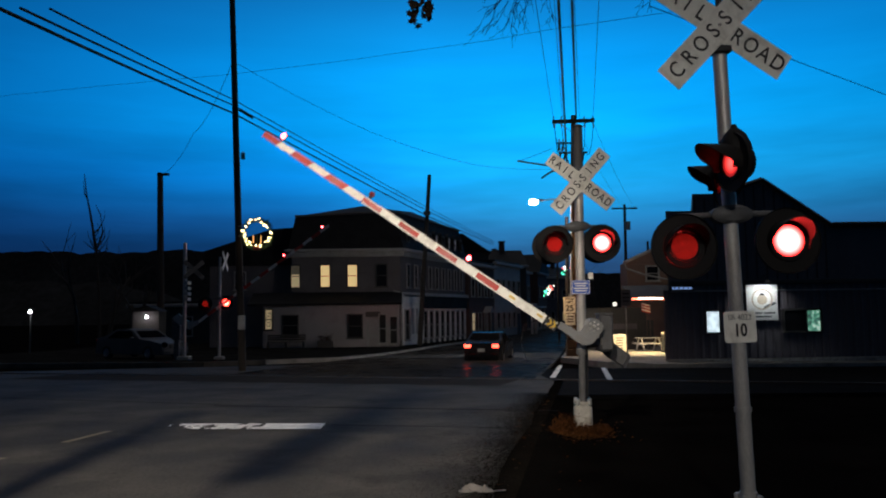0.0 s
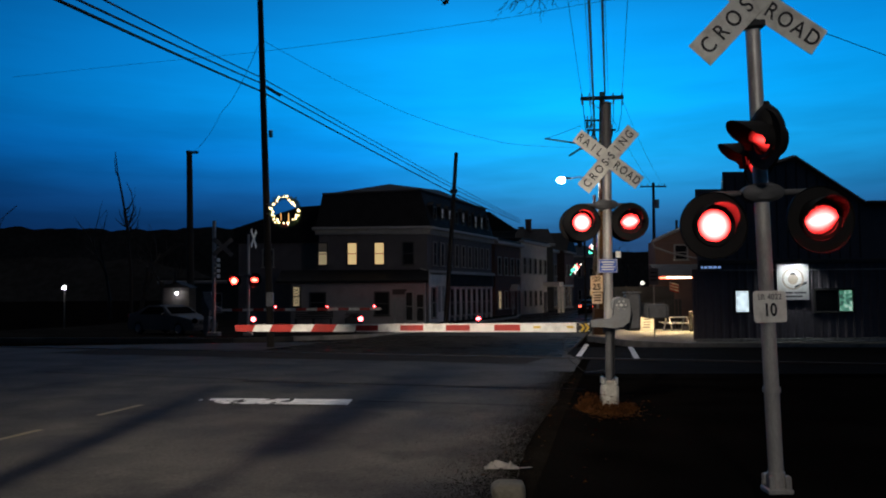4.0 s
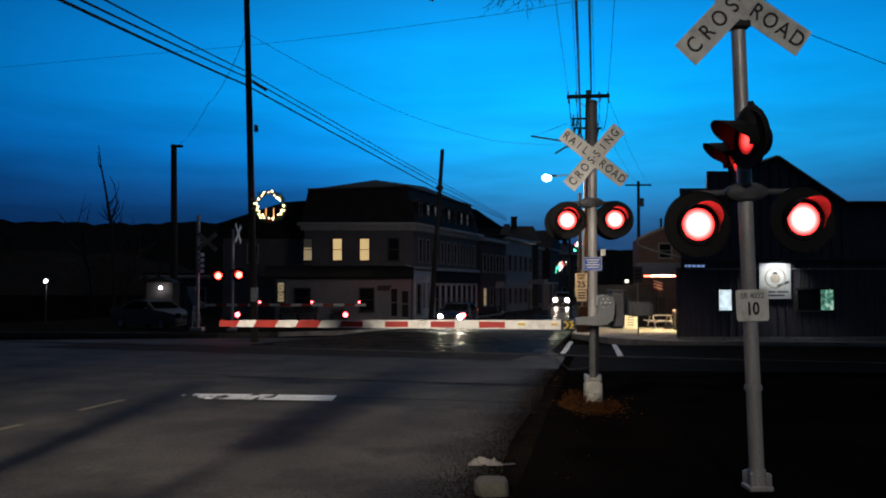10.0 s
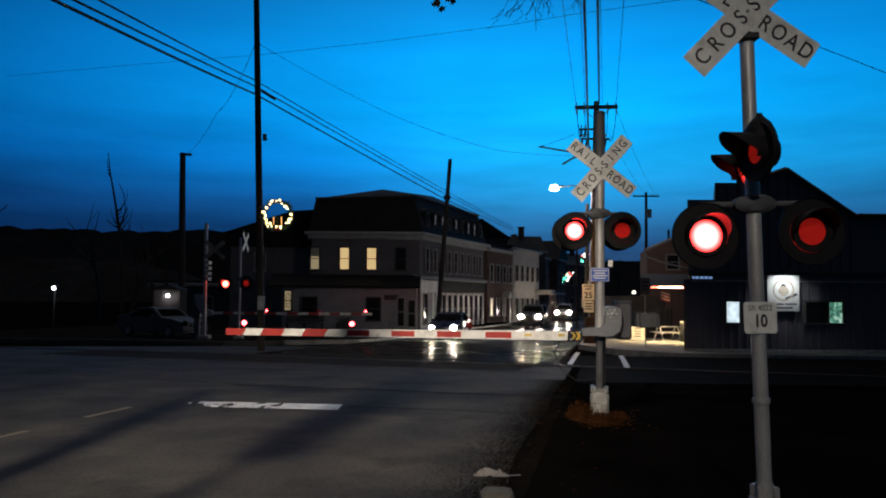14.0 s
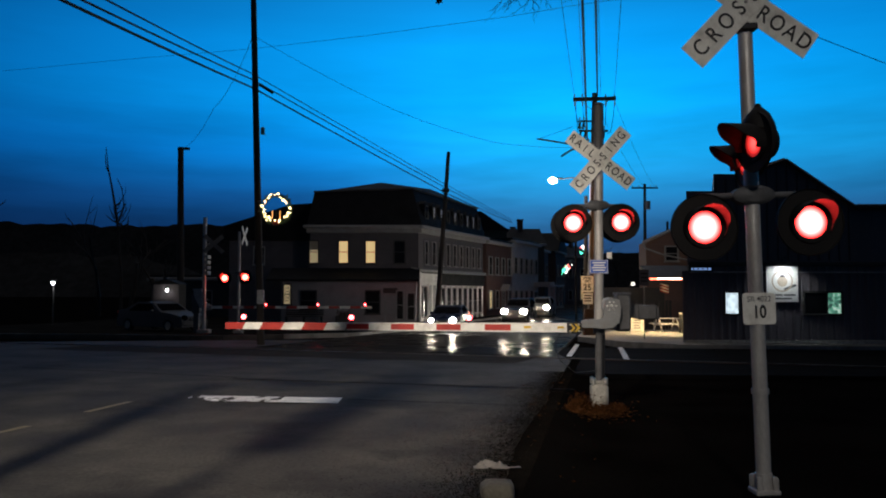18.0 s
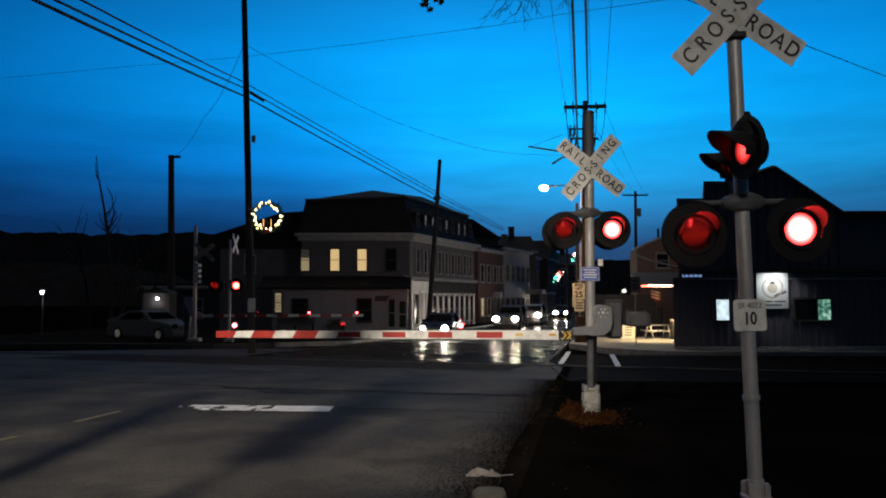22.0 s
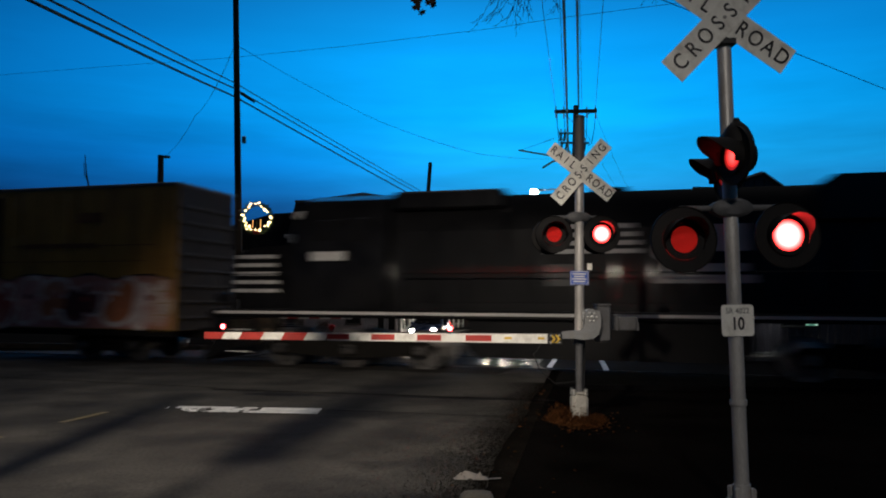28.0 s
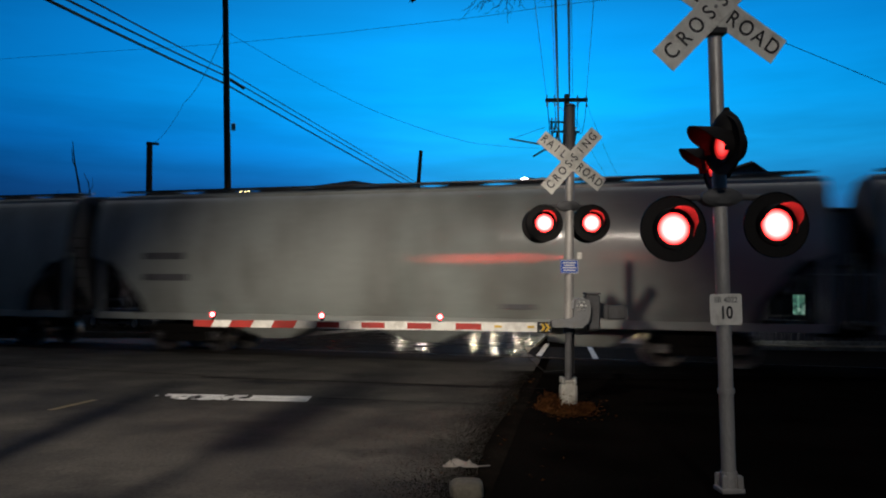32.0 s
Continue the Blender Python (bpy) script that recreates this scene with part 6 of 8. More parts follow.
CAR_ROWS = (
    (car_away, ((0.0, 3.6, 40.5, 166), (0.5, 4.75, 44.6, 166), (1.0, 6.05, 49.0, 166), (1.5, 7.3, 53.8, 166), (2.0, 8.65, 59.0, 166), (2.6, 10.25, 65.3, 166), (3.4, 12.5, 74.0, 165), (4.5, 15.8, 86.5, 164), (6.0, 21.6, 102.0, 164), (9.0, 33.0, 146.0, 164), (12.0, 36.0, 160.0, 164), (32.0, 36.0, 160.0, 164))),
    (car_first, ((0.0, 24.0, 160.0, -10), (4.0, 20.5, 118.0, -14), (5.0, 16.3, 101.0, -14), (6.0, 12.1, 85.0, -15), (7.0, 7.9, 70.0, -16), (8.0, 4.55, 58.5, -17), (9.0, 2.55, 50.6, -15), (10.0, 0.7, 45.8, -13), (11.0, -0.08, 43.8, -11), (12.0, -0.13, 43.6, -11), (32.0, -0.13, 43.6, -11))),
    (car_second, ((0.0, 40.0, 220.0, -12), (5.0, 31.0, 180.0, -12), (9.0, 19.6, 112.0, -14), (10.0, 15.2, 97.0, -14), (11.0, 12.8, 87.0, -14), (12.0, 9.9, 77.0, -15), (13.0, 7.6, 69.0, -15), (14.0, 7.0, 65.0, -15), (16.5, 5.2, 58.2, -16), (17.2, 5.1, 57.6, -16), (32.0, 5.1, 57.6, -16))),
    (car_third, ((0.0, 60.0, 300.0, -12), (8.0, 44.0, 240.0, -12), (11.5, 19.6, 112.0, -13), (12.5, 16.4, 98.0, -13), (13.0, 14.2, 88.0, -13), (14.0, 12.0, 80.0, -14), (16.5, 8.3, 68.0, -15), (17.2, 8.1, 67.0, -15), (32.0, 8.1, 67.0, -15))),
    (car_fourth, ((0.0, 80.0, 380.0, -12), (16.0, 50.0, 250.0, -12), (20.0, 20.5, 112.0, -12), (21.5, 15.0, 92.0, -12), (23.0, 13.2, 84.0, -13), (24.0, 12.9, 83.0, -13), (32.0, 12.9, 83.0, -13))),
)

# ---- buildings ----
SIDING = surface("old_clapboard", (0.115, 0.102, 0.106), 0.8, 0, 1.2, 0.25, 0.15, 20, (0.075, 0.07, 0.07), 0.6, 0.5)
SIDING_PALE = surface("pale_clapboard", (0.31, 0.28, 0.275), 0.7, 0, 1.2, 0.2, 0.15, 20, (0.15, 0.14, 0.135), 0.6, 0.5)
TRIM = surface("white_trim", (0.30, 0.29, 0.28), 0.6, 0, 2, 0.15, 0.1, 30, (0.25, 0.23, 0.2), 1.5, 0.4)
WHITE_PAINT = surface("white_shopfront_paint", (0.74, 0.72, 0.68), 0.55, 0, 2, 0.12, 0.1, 30, (0.35, 0.33, 0.3), 1.2, 0.4)
SLATE = surface("slate_roof", (0.016, 0.015, 0.016), 0.7, 0, 1.5, 0.3, 0.4, 14, (0.02, 0.02, 0.02), 0.8, 0.5, each=0.25, spec=0.1)
CREAM = surface("cream_paint", (0.40, 0.36, 0.34), 0.7, 0, 1.2, 0.2, 0.15, 20, (0.30, 0.26, 0.24), 0.6, 0.5)
BRICK = surface("dark_brick", (0.10, 0.052, 0.04), 0.85, 0, 1.5, 0.25, 0.4, 18, (0.06, 0.04, 0.035), 0.8, 0.5)
DARK_TRIM = surface("dark_trim", (0.05, 0.045, 0.04), 0.7, 0, 2, 0.2, 0.1, 30)
CORRUGATED = surface("corrugated_metal", (0.12, 0.105, 0.115), 0.6, 0.1, 0.8, 0.2, 0.06, 20, (0.09, 0.075, 0.07), 0.5, 0.5, (1, 1, 0.25))
ROOF_METAL = surface("roof_metal", (0.05, 0.035, 0.035), 0.6, 0.2, 1, 0.2, 0.05, 20)
WINDOW_WARM = glowing("warm_window", (1.0, 0.70, 0.32), 0.60)
WINDOW_DIM = glowing("dim_window", (0.95, 0.74, 0.42), 0.24)
WINDOW_FAINT = glowing("faint_window", (0.75, 0.78, 0.85), 0.07)
WINDOW_GREEN = glowing("green_window", (0.55, 0.88, 0.76), 0.26)
WINDOW_COOL = glowing("cool_window", (0.75, 0.92, 1.0), 1.1)
wc_n, wc_l = WINDOW_COOL.node_tree.nodes, WINDOW_COOL.node_tree.links      # lit room seen dimly through the pane
wc_tc, wc_no, wc_mr = wc_n.new("ShaderNodeTexCoord"), wc_n.new("ShaderNodeTexNoise"), wc_n.new("ShaderNodeMapRange")
wc_no.inputs["Scale"].default_value, wc_no.inputs["Detail"].default_value = 5.5, 4.0
for wc_k, wc_v in (("From Min", 0.36), ("From Max", 0.58), ("To Min", 0.55), ("To Max", 1.15)):
    wc_mr.inputs[wc_k].default_value = wc_v
wc_l.new(wc_tc.outputs["Object"], wc_no.inputs["Vector"])
wc_l.new(wc_no.outputs["Fac"], wc_mr.inputs["Value"])
wc_l.new(wc_mr.outputs[0], wc_n["Principled BSDF"].inputs["Emission Strength"])
wg_n, wg_l = WINDOW_GREEN.node_tree.nodes, WINDOW_GREEN.node_tree.links      # shelves and bottles dimly lit behind the pane
wg_tc, wg_no, wg_rp = wg_n.new("ShaderNodeTexCoord"), wg_n.new("ShaderNodeTexNoise"), wg_n.new("ShaderNodeValToRGB")
wg_no.inputs["Scale"].default_value, wg_no.inputs["Detail"].default_value = 7.0, 3.0
wg_rp.color_ramp.elements[0].position, wg_rp.color_ramp.elements[0].color = 0.38, (0.03, 0.06, 0.05, 1)
wg_rp.color_ramp.elements[1].position, wg_rp.color_ramp.elements[1].color = 0.66, (0.75, 1.0, 0.85, 1)
wg_e = wg_rp.color_ramp.elements.new(0.52)
wg_e.color = (0.12, 0.45, 0.28, 1)
wg_l.new(wg_tc.outputs["Object"], wg_no.inputs["Vector"])
wg_l.new(wg_no.outputs["Fac"], wg_rp.inputs[0])
wg_l.new(wg_rp.outputs[0], wg_n["Principled BSDF"].inputs["Emission Color"])
wg_n["Principled BSDF"].inputs["Emission Strength"].default_value = 0.6
BLIND = surface("roller_blind", (0.55, 0.48, 0.33), 0.8, 0, 3, 0.1, 0.05)


def window_unit(house, at, w, h, pane=GLASS, frame_mat=TRIM, blind=0.0, sill=True):
    """A sash window in a wall that faces local -y."""
    at = at @ pose(0, -0.036, 0)
    b = 0.09
    fr = Mesh().box((0, -0.03, h / 2 + b / 2), (w + 2 * b, 0.10, b), 0.01).box((0, -0.03, -h / 2 - b / 2), (w + 2 * b, 0.10, b), 0.01)
    fr.box((-w / 2 - b / 2, -0.03, 0), (b, 0.10, h), 0.01).box((w / 2 + b / 2, -0.03, 0), (b, 0.10, h), 0.01)
    win = part("window", fr, frame_mat, house, "sash window", at)
    part("pane", Mesh().box((0, 0.0, h / 4), (w, 0.02, h / 2)), pane, win)
    part("pane", Mesh().box((0, 0.02, -h / 4), (w, 0.02, h / 2)), pane, win)
    part("meeting_rail", Mesh().box((0, -0.02, 0), (w, 0.05, 0.05)), frame_mat, win)
    if sill:
        part("sill", Mesh().box((0, -0.09, -h / 2 - b), (w + 0.3, 0.16, 0.06), 0.01), frame_mat, win)
    if blind:
        part("blind", Mesh().box((0, -0.014, h / 2 - blind / 2), (w, 0.006, blind)), BLIND, win)
    return win


def clad(m, x0, x1, z0, z1, y, step=0.19):
    """Lapped boards on a wall facing -y."""
    z = z0
    while z < z1 - 0.02:
        t = min(z + step, z1)
        m.add([(x0, y, t), (x1, y, t), (x1, y - 0.022, z), (x0, y - 0.022, z), (x0, y, z), (x1, y, z)], [(0, 3, 2, 1), (3, 4, 5, 2)])
        z = t
    return m


# the old mansard house: its front faces the crossing, its long side the street
HX0, HX1, HY = -9.6, -1.85, 56.0
HG = -0.92
house = thing("house", pose(0, 0, 0), "old grey three-storey house with mansard roof and three lit windows", "house", "houses")
DEPTH = 13.6
SIDE = radians(67.5)                # the street side runs off along the street


def street_pt(d, z, out=0.0):
    """A point d metres along the street wall."""
    return Vector((HX1 + math.cos(SIDE) * d + math.sin(SIDE) * out, HY + math.sin(SIDE) * d - math.cos(SIDE) * out, z))


def street_pose(d, z, out=0.0):
    p = street_pt(d, z, out)
    return Matrix.Translation(p) @ pose(0, 0, 0, 0, 0, 67.5)


back = street_pt(DEPTH, 0)
walls = Mesh()
foot_pts = [(HX0, HY), (HX1, HY), (back.x, back.y), (HX0 + 5.0, HY + DEPTH)]
vs = [(x, y, HG - 0.4) for x, y in foot_pts] + [(x, y, 6.0) for x, y in foot_pts]
walls.add(vs, [(0, 1, 5, 4), (1, 2, 6, 5), (2, 3, 7, 6), (3, 0, 4, 7), (4, 5, 6, 7)])
part("wall", walls, SIDING, house, "weathered grey walls", smooth=False)
part("cladding", clad(Mesh(), HX0, HX1, HG, 5.82, HY - 0.004), SIDING, house, "lapped grey boards", smooth=False)
sidecl = clad(Mesh(), 0.0, DEPTH, HG, 5.82, -0.004)
part("cladding", sidecl, SIDING, house, "lapped grey boards", street_pose(0, 0), smooth=False)
cor = Mesh().box(((HX0 + HX1) / 2, HY - 0.25, 6.10), (HX1 - HX0 + 0.9, 0.55, 0.22), 0.04).box(((HX0 + HX1) / 2, HY - 0.12, 5.84), (HX1 - HX0 + 0.5, 0.25, 0.34), 0.03)
part("cornice", cor, TRIM, house, "pale moulded cornice")
part("cornice", Mesh().box((DEPTH / 2, -0.25, 6.10), (DEPTH + 0.9, 0.55, 0.22), 0.04).box((DEPTH / 2, -0.12, 5.84), (DEPTH + 0.3, 0.25, 0.34), 0.03), TRIM, house, "pale moulded cornice", street_pose(0, 0))
roof = Mesh()
base_pts = [(HX0 - 0.2, HY - 0.3), (HX1 + 0.25, HY - 0.3), (back.x + 0.25, back.y + 0.2), (HX0 + 4.8, HY + DEPTH)]
top_pts = [(HX0 + 0.1, HY + 1.0, 8.74), (HX1 - 0.5, HY + 1.1, 9.0), (back.x - 0.5, back.y - 0.2, 8.72), (HX0 + 5.2, HY + DEPTH - 0.5, 8.72)]
peak = [(-4.9, HY + 4.6), (back.x - 4.5, back.y - 4)]
vs = [(x, y, 6.21) for x, y in base_pts] + top_pts + [(x, y, 9.95) for x, y in peak]
roof.add(vs, [(0, 1, 5, 4), (1, 2, 6, 5), (2, 3, 7, 6), (3, 0, 4, 7), (4, 5, 8), (5, 6, 9, 8), (6, 7, 9), (7, 4, 8, 9)])
part("roof", roof, SLATE, house, "dark slate mansard roof", smooth=False)
part("roof_edge", Mesh().tube((HX0 + 0.05, HY + 0.98, 8.76), (HX1 - 0.45, HY + 1.08, 9.02), 0.08, n=6).tube((HX1 - 0.45, HY + 1.08, 9.02), (back.x - 0.45, back.y - 0.2, 8.74), 0.08, n=6), DARK_TRIM, house, "dark roof edge moulding")
for cx, w, pane, blind in ((-9.32, 0.58, WINDOW_DIM, 0.62), (-7.21, 0.62, WINDOW_WARM, 0.0), (-5.27, 0.64, WINDOW_WARM, 0.0), (-3.2, 0.7, GLASS, 0)):
    window_unit(house, pose(cx, HY - 0.03, 4.30), w, 1.52, pane, DARK_TRIM, blind)
for i in range(9):
    d = 1.2 + i * 1.4
    window_unit(house, street_pose(d, 4.30, 0.03), 0.5, 1.6, GLASS, SIDING_PALE)
    dorm = Mesh().box((0, 0.05, 0), (0.72, 0.6, 1.2), 0.02).prism([(-0.45, 0.58), (0.45, 0.58), (0, 0.85)], -0.28, 0.4)
    dm = part("dormer", dorm, SLATE, house, "slate dormer", street_pose(d, 7.25, -0.20))
    window_unit(dm, pose(0, -0.24, 0.02), 0.36, 0.85, WINDOW_FAINT if i in (1, 2, 4, 6, 7) else GLASS, DARK_TRIM, 0, False)
# ground floor: a pent roof, shop doors and windows, columns along the street
pent = Mesh().add([(HX0 - 2.7, HY - 1.9, 2.35), (HX1 + 0.1, HY - 1.9, 2.35), (HX1 + 0.1, HY + 0.0, 3.15), (HX0 - 2.7, HY, 3.15), (HX0 - 2.7, HY - 1.9, 2.2), (HX1 + 0.1, HY - 1.9, 2.2), (HX1 + 0.1, HY, 2.2), (HX0 - 2.7, HY, 2.2)],
                  [(0, 1, 2, 3), (0, 4, 5, 1), (1, 5, 6, 2), (4, 7, 6, 5), (0, 3, 7, 4)])
part("pent_roof", pent, SLATE, house, "dark pent roof over the ground floor", smooth=False)
annex = Mesh().box(((HX0 + HX1) / 2 - 0.9, HY - 0.82, (HG + 2.2) / 2), (HX1 - HX0 + 1.6, 1.6, 2.2 - HG), 0.02)
part("ground_floor", annex, SIDING_PALE, house, "pale painted ground floor front")
part("cladding", clad(Mesh(), HX0 - 1.7, HX1 - 0.1, HG, 2.2, HY - 1.63), SIDING_PALE, house, "", smooth=False)
part("shop_sign", Mesh().box((-3.72, HY - 1.70, 1.55), (1.0, 0.06, 0.36), 0.01), DARK_TRIM, house, "small dark name board")
window_unit(house, pose(-4.95, HY - 1.67, 0.75), 0.9, 1.5, GLASS, DARK_TRIM)
window_unit(house, pose(-3.05, HY - 1.67, 0.55), 0.42, 1.9, GLASS, TRIM)
window_unit(house, pose(-2.3, HY - 1.67, 0.45), 0.45, 1.8, GLASS, TRIM)
window_unit(house, pose(-9.4, HY - 1.67, 0.85), 1.0, 1.3, GLASS, DARK_TRIM)
leaded = window_unit(house, pose(-10.88, HY - 1.67, 1.28), 0.44, 1.3, WINDOW_DIM, DARK_TRIM)
for i in range(5):
    part("muntin", Mesh().tube((-0.22, -0.03, -0.55 + i * 0.22), (0.22, -0.03, -0.33 + i * 0.22), 0.014, n=4), DARK_TRIM, leaded)
    part("muntin", Mesh().tube((0.22, -0.034, -0.55 + i * 0.22), (-0.22, -0.034, -0.33 + i * 0.22), 0.014, n=4), DARK_TRIM, leaded)
door = part("door", Mesh().box((-3.7, HY - 1.66, 0.2), (0.9, 0.08, 1.95), 0.01), TRIM, house, "white door")
part("door_panel", Mesh().box((-3.7, HY - 1.71, 0.6), (0.6, 0.02, 0.8), 0.01).box((-3.7, HY - 1.71, -0.35), (0.6, 0.02, 0.6), 0.01), SIDING_PALE, door)
part("belt_course", Mesh().box((DEPTH / 2, -0.10, 3.0), (DEPTH + 0.4, 0.3, 0.2), 0.03), TRIM, house, "pale belt course", street_pose(0, 0))
part("downpipe", Mesh().tube((HX1 + 0.08, HY - 0.12, HG), (HX1 + 0.08, HY - 0.12, 2.9), 0.05, n=8).path([(HX1 + 0.08, HY - 0.12, 2.9), (HX1 - 0.1, HY - 0.2, 3.1), (HX1 - 0.5, HY - 0.2, 3.2)], 0.05), TRIM, house, "white downpipe")
part("shopfront", Mesh().box((DEPTH / 2, -0.02, 0.95), (DEPTH, 0.04, 3.7), 0.005), WHITE_PAINT, house, "white painted shopfront along the street", street_pose(0, 0))
part("corner_post", Mesh().box((0.14, -0.06, 0.88), (0.28, 0.16, 4.0), 0.02).box((0.14, -0.08, 2.72), (0.42, 0.22, 0.18), 0.02), WHITE_PAINT, house, "white corner post", street_pose(0, 0))
window_unit(house, street_pose(0.85, 0.75, 0.05), 0.62, 2.1, GLASS, TRIM)
street_door = part("door", Mesh().box((0, -0.05, 0.95), (1.55, 0.06, 2.3), 0.01), WHITE_PAINT, house, "white door to the street", street_pose(2.35, 0.0))
part("door_panel", Mesh().box((-0.38, -0.09, 1.0), (0.5, 0.02, 1.9), 0.01).box((0.38, -0.09, 1.0), (0.5, 0.02, 1.9), 0.01), TRIM, street_door)
part("frieze", Mesh().box((8.45, -0.14, 2.40), (9.9, 0.24, 0.92), 0.02), SLATE, house, "dark sign frieze over the shop windows", street_pose(0, 0))
part("frieze_moulding", Mesh().box((8.45, -0.22, 2.90), (10.0, 0.42, 0.10), 0.02), TRIM, house, "pale moulding over the frieze", street_pose(0, 0))
for i in range(9):
    d = 3.7 + i * 1.18
    part("pilaster", Mesh().box((0, -0.08, 0.42), (0.20, 0.16, 2.95), 0.02).box((0, -0.09, 1.84), (0.30, 0.2, 0.14), 0.02), WHITE_PAINT, house, "white pilaster", street_pose(d, 0.0))
    if i < 8:
        window_unit(house, street_pose(d + 0.59, 0.70, 0.05), 0.66, 2.0, GLASS, SIDING_PALE)
        part("stall_riser", Mesh().box((0, -0.04, -0.62), (0.9, 0.04, 0.5), 0.01), DARK_TRIM, house, "dark panel under a shop window", street_pose(d + 0.59, 0.0))
# the lower wing to the left of the house
wing = thing("house", pose(0, 0, 0), "dark low gabled building beside the mansard house", "house", "houses")
wx0, wx1, wy = -15.8, -9.75, 57.5
part("wall", Mesh().box(((wx0 + wx1) / 2, wy + 4, 2.1), (wx1 - wx0, 8.0, 6.6)), DARK_TRIM, wing)
part("cladding", clad(Mesh(), wx0, wx1, HG, 5.3, wy - 0.004), SIDING, wing, "", smooth=False)
part("roof", Mesh().prism([(wx0 - 0.3, 5.2), (wx1, 5.2), (wx1, 7.95), (-11.3, 7.85), (-13.6, 7.1), (wx0 - 0.3, 6.3)], wy - 0.3, wy + 8.3), SLATE, wing, "dark sloping roof", smooth=False)
window_unit(wing, pose(-11.1, wy - 0.03, 1.2), 0.85, 1.7, WINDOW_DIM, DARK_TRIM)
window_unit(wing, pose(-13.6, wy - 0.03, 4.1), 0.7, 1.2, GLASS, TRIM)


def town_house(x, y, w, d, h, turn, roof_kind, wall_mat, label, cols=3, storeys=2, lit=(), porch=False):
    """A house along the street, with its front to local -y."""
    g = gz(x, y)
    t = thing("house", pose(x, y, g, 0, 0, turn), label, "house", "houses")
    part("wall", Mesh().box((0, d / 2, h / 2 - 0.3), (w, d, h + 0.6)), wall_mat, t)
    part("cladding", clad(Mesh(), -w / 2, w / 2, 0.1, h - 0.1, -0.004, 0.24), wall_mat, t, "", smooth=False)
    part("cornice", Mesh().box((0, -0.15, h), (w + 0.5, 0.5, 0.28), 0.04), TRIM, t)
    if roof_kind == "gable":
        rf = Mesh().prism([(-w / 2 - 0.3, h + 0.1), (w / 2 + 0.3, h + 0.1), (0, h + w * 0.38)], -0.4, d + 0.3)
    elif roof_kind == "pent":
        rf = Mesh().add([(-w / 2 - 0.2, -0.4, h + 0.1), (w / 2 + 0.2, -0.4, h + 0.1), (w / 2 + 0.2, d * 0.5, h + 2.3), (-w / 2 - 0.2, d * 0.5, h + 2.3), (-w / 2 - 0.2, d + 0.3, h + 0.1), (w / 2 + 0.2, d + 0.3, h + 0.1)],
                        [(0, 1, 2, 3), (3, 2, 5, 4), (0, 3, 4), (1, 5, 2), (0, 4, 5, 1)])
    else:
        rf = Mesh().box((0, d / 2, h + 0.2), (w + 0.2, d + 0.2, 0.35), 0.05)
    part("roof", rf, SLATE, t, "dark roof", smooth=False)
    if roof_kind != "flat":
        part("chimney", Mesh().box((w * 0.28, d * 0.45, h + 2.3), (0.7, 0.6, 2.2), 0.03).box((w * 0.28, d * 0.45, h + 3.4), (0.85, 0.75, 0.14), 0.02), BRICK, t, "brick chimney")
    for s in range(storeys):
        for c in range(cols):
            cx = (c + 0.5) / cols * w - w / 2
            z = 1.55 + s * (h - 0.6) / storeys
            if s == 0 and c == cols - 1:
                part("door", Mesh().box((cx, -0.05, 1.1), (1.0, 0.1, 2.2), 0.01), DARK_TRIM, t, "dark front door")
                continue
            window_unit(t, pose(cx, -0.03, z), 0.8, 1.5, WINDOW_DIM if (s, c) in lit else GLASS, TRIM)
    if porch:
        part("porch_roof", Mesh().box((0, -1.1, 2.95), (w + 0.2, 2.3, 0.25), 0.04), TRIM, t, "flat porch roof")
        for c in range(4):
            part("porch_post", Mesh().tube(((c - 1.5) * (w - 0.4) / 3, -2.0, 0), ((c - 1.5) * (w - 0.4) / 3, -2.0, 2.85), 0.09, n=10), TRIM, t, "round porch post")
        part("porch_floor", Mesh().box((0, -1.1, 0.12), (w, 2.2, 0.24), 0.02), PAVING, t)
    return t


row_house = town_house(5.15, 73.1, 7.3, 8, 6.7, 67.5, "flat", BRICK, "dark brick row house with a lit doorway on the street", 4, 2, ((0, 0),), False)
part("door_hood", Mesh().prism([(-0.75, 2.35), (0.75, 2.35), (0.0, 2.95)], -0.75, 0.0, pose(0.9, 0, 0)).box((0.2, -0.35, 1.1), (0.09, 0.09, 2.5)).box((1.6, -0.35, 1.1), (0.09, 0.09, 2.5)), TRIM, row_house, "pale pedimented door hood")
pale = town_house(8.44, 81.1, 9.2, 9, 7.2, 67.5, "flat", CREAM, "pale flat-roofed town house on the street", 5, 2, (), False)
part("portico", Mesh().box((3.9, -0.9, 3.0), (1.8, 1.8, 0.5), 0.03).box((3.1, -1.7, 1.2), (0.26, 0.26, 3.2), 0.02).box((4.7, -1.7, 1.2), (0.26, 0.26, 3.2), 0.02), CREAM, pale, "pale square-columned portico")
town_house(6.9, 96.5, 11.0, 8, 8.0, 4, "pent", DARK_TRIM, "dark house with a chimney behind the street front", 3, 2, (), False)
behind = thing("house", pose(2.0, 85.0, gz(2.0, 85.0)), "dark steep-roofed house behind the street front", "house", "houses")
part("wall", Mesh().box((0, 4, 4.3), (9.6, 8, 9.2)), DARK_TRIM, behind)
part("roof", Mesh().prism([(-5.2, 8.85), (5.1, 8.85), (2.0, 10.95), (-5.2, 10.95)], -0.3, 8.3), SLATE, behind, "dark sloping roof", smooth=False)
part("cornice", Mesh().box((0, -0.12, 8.8), (9.9, 0.3, 0.2), 0.03), DARK_TRIM, behind)
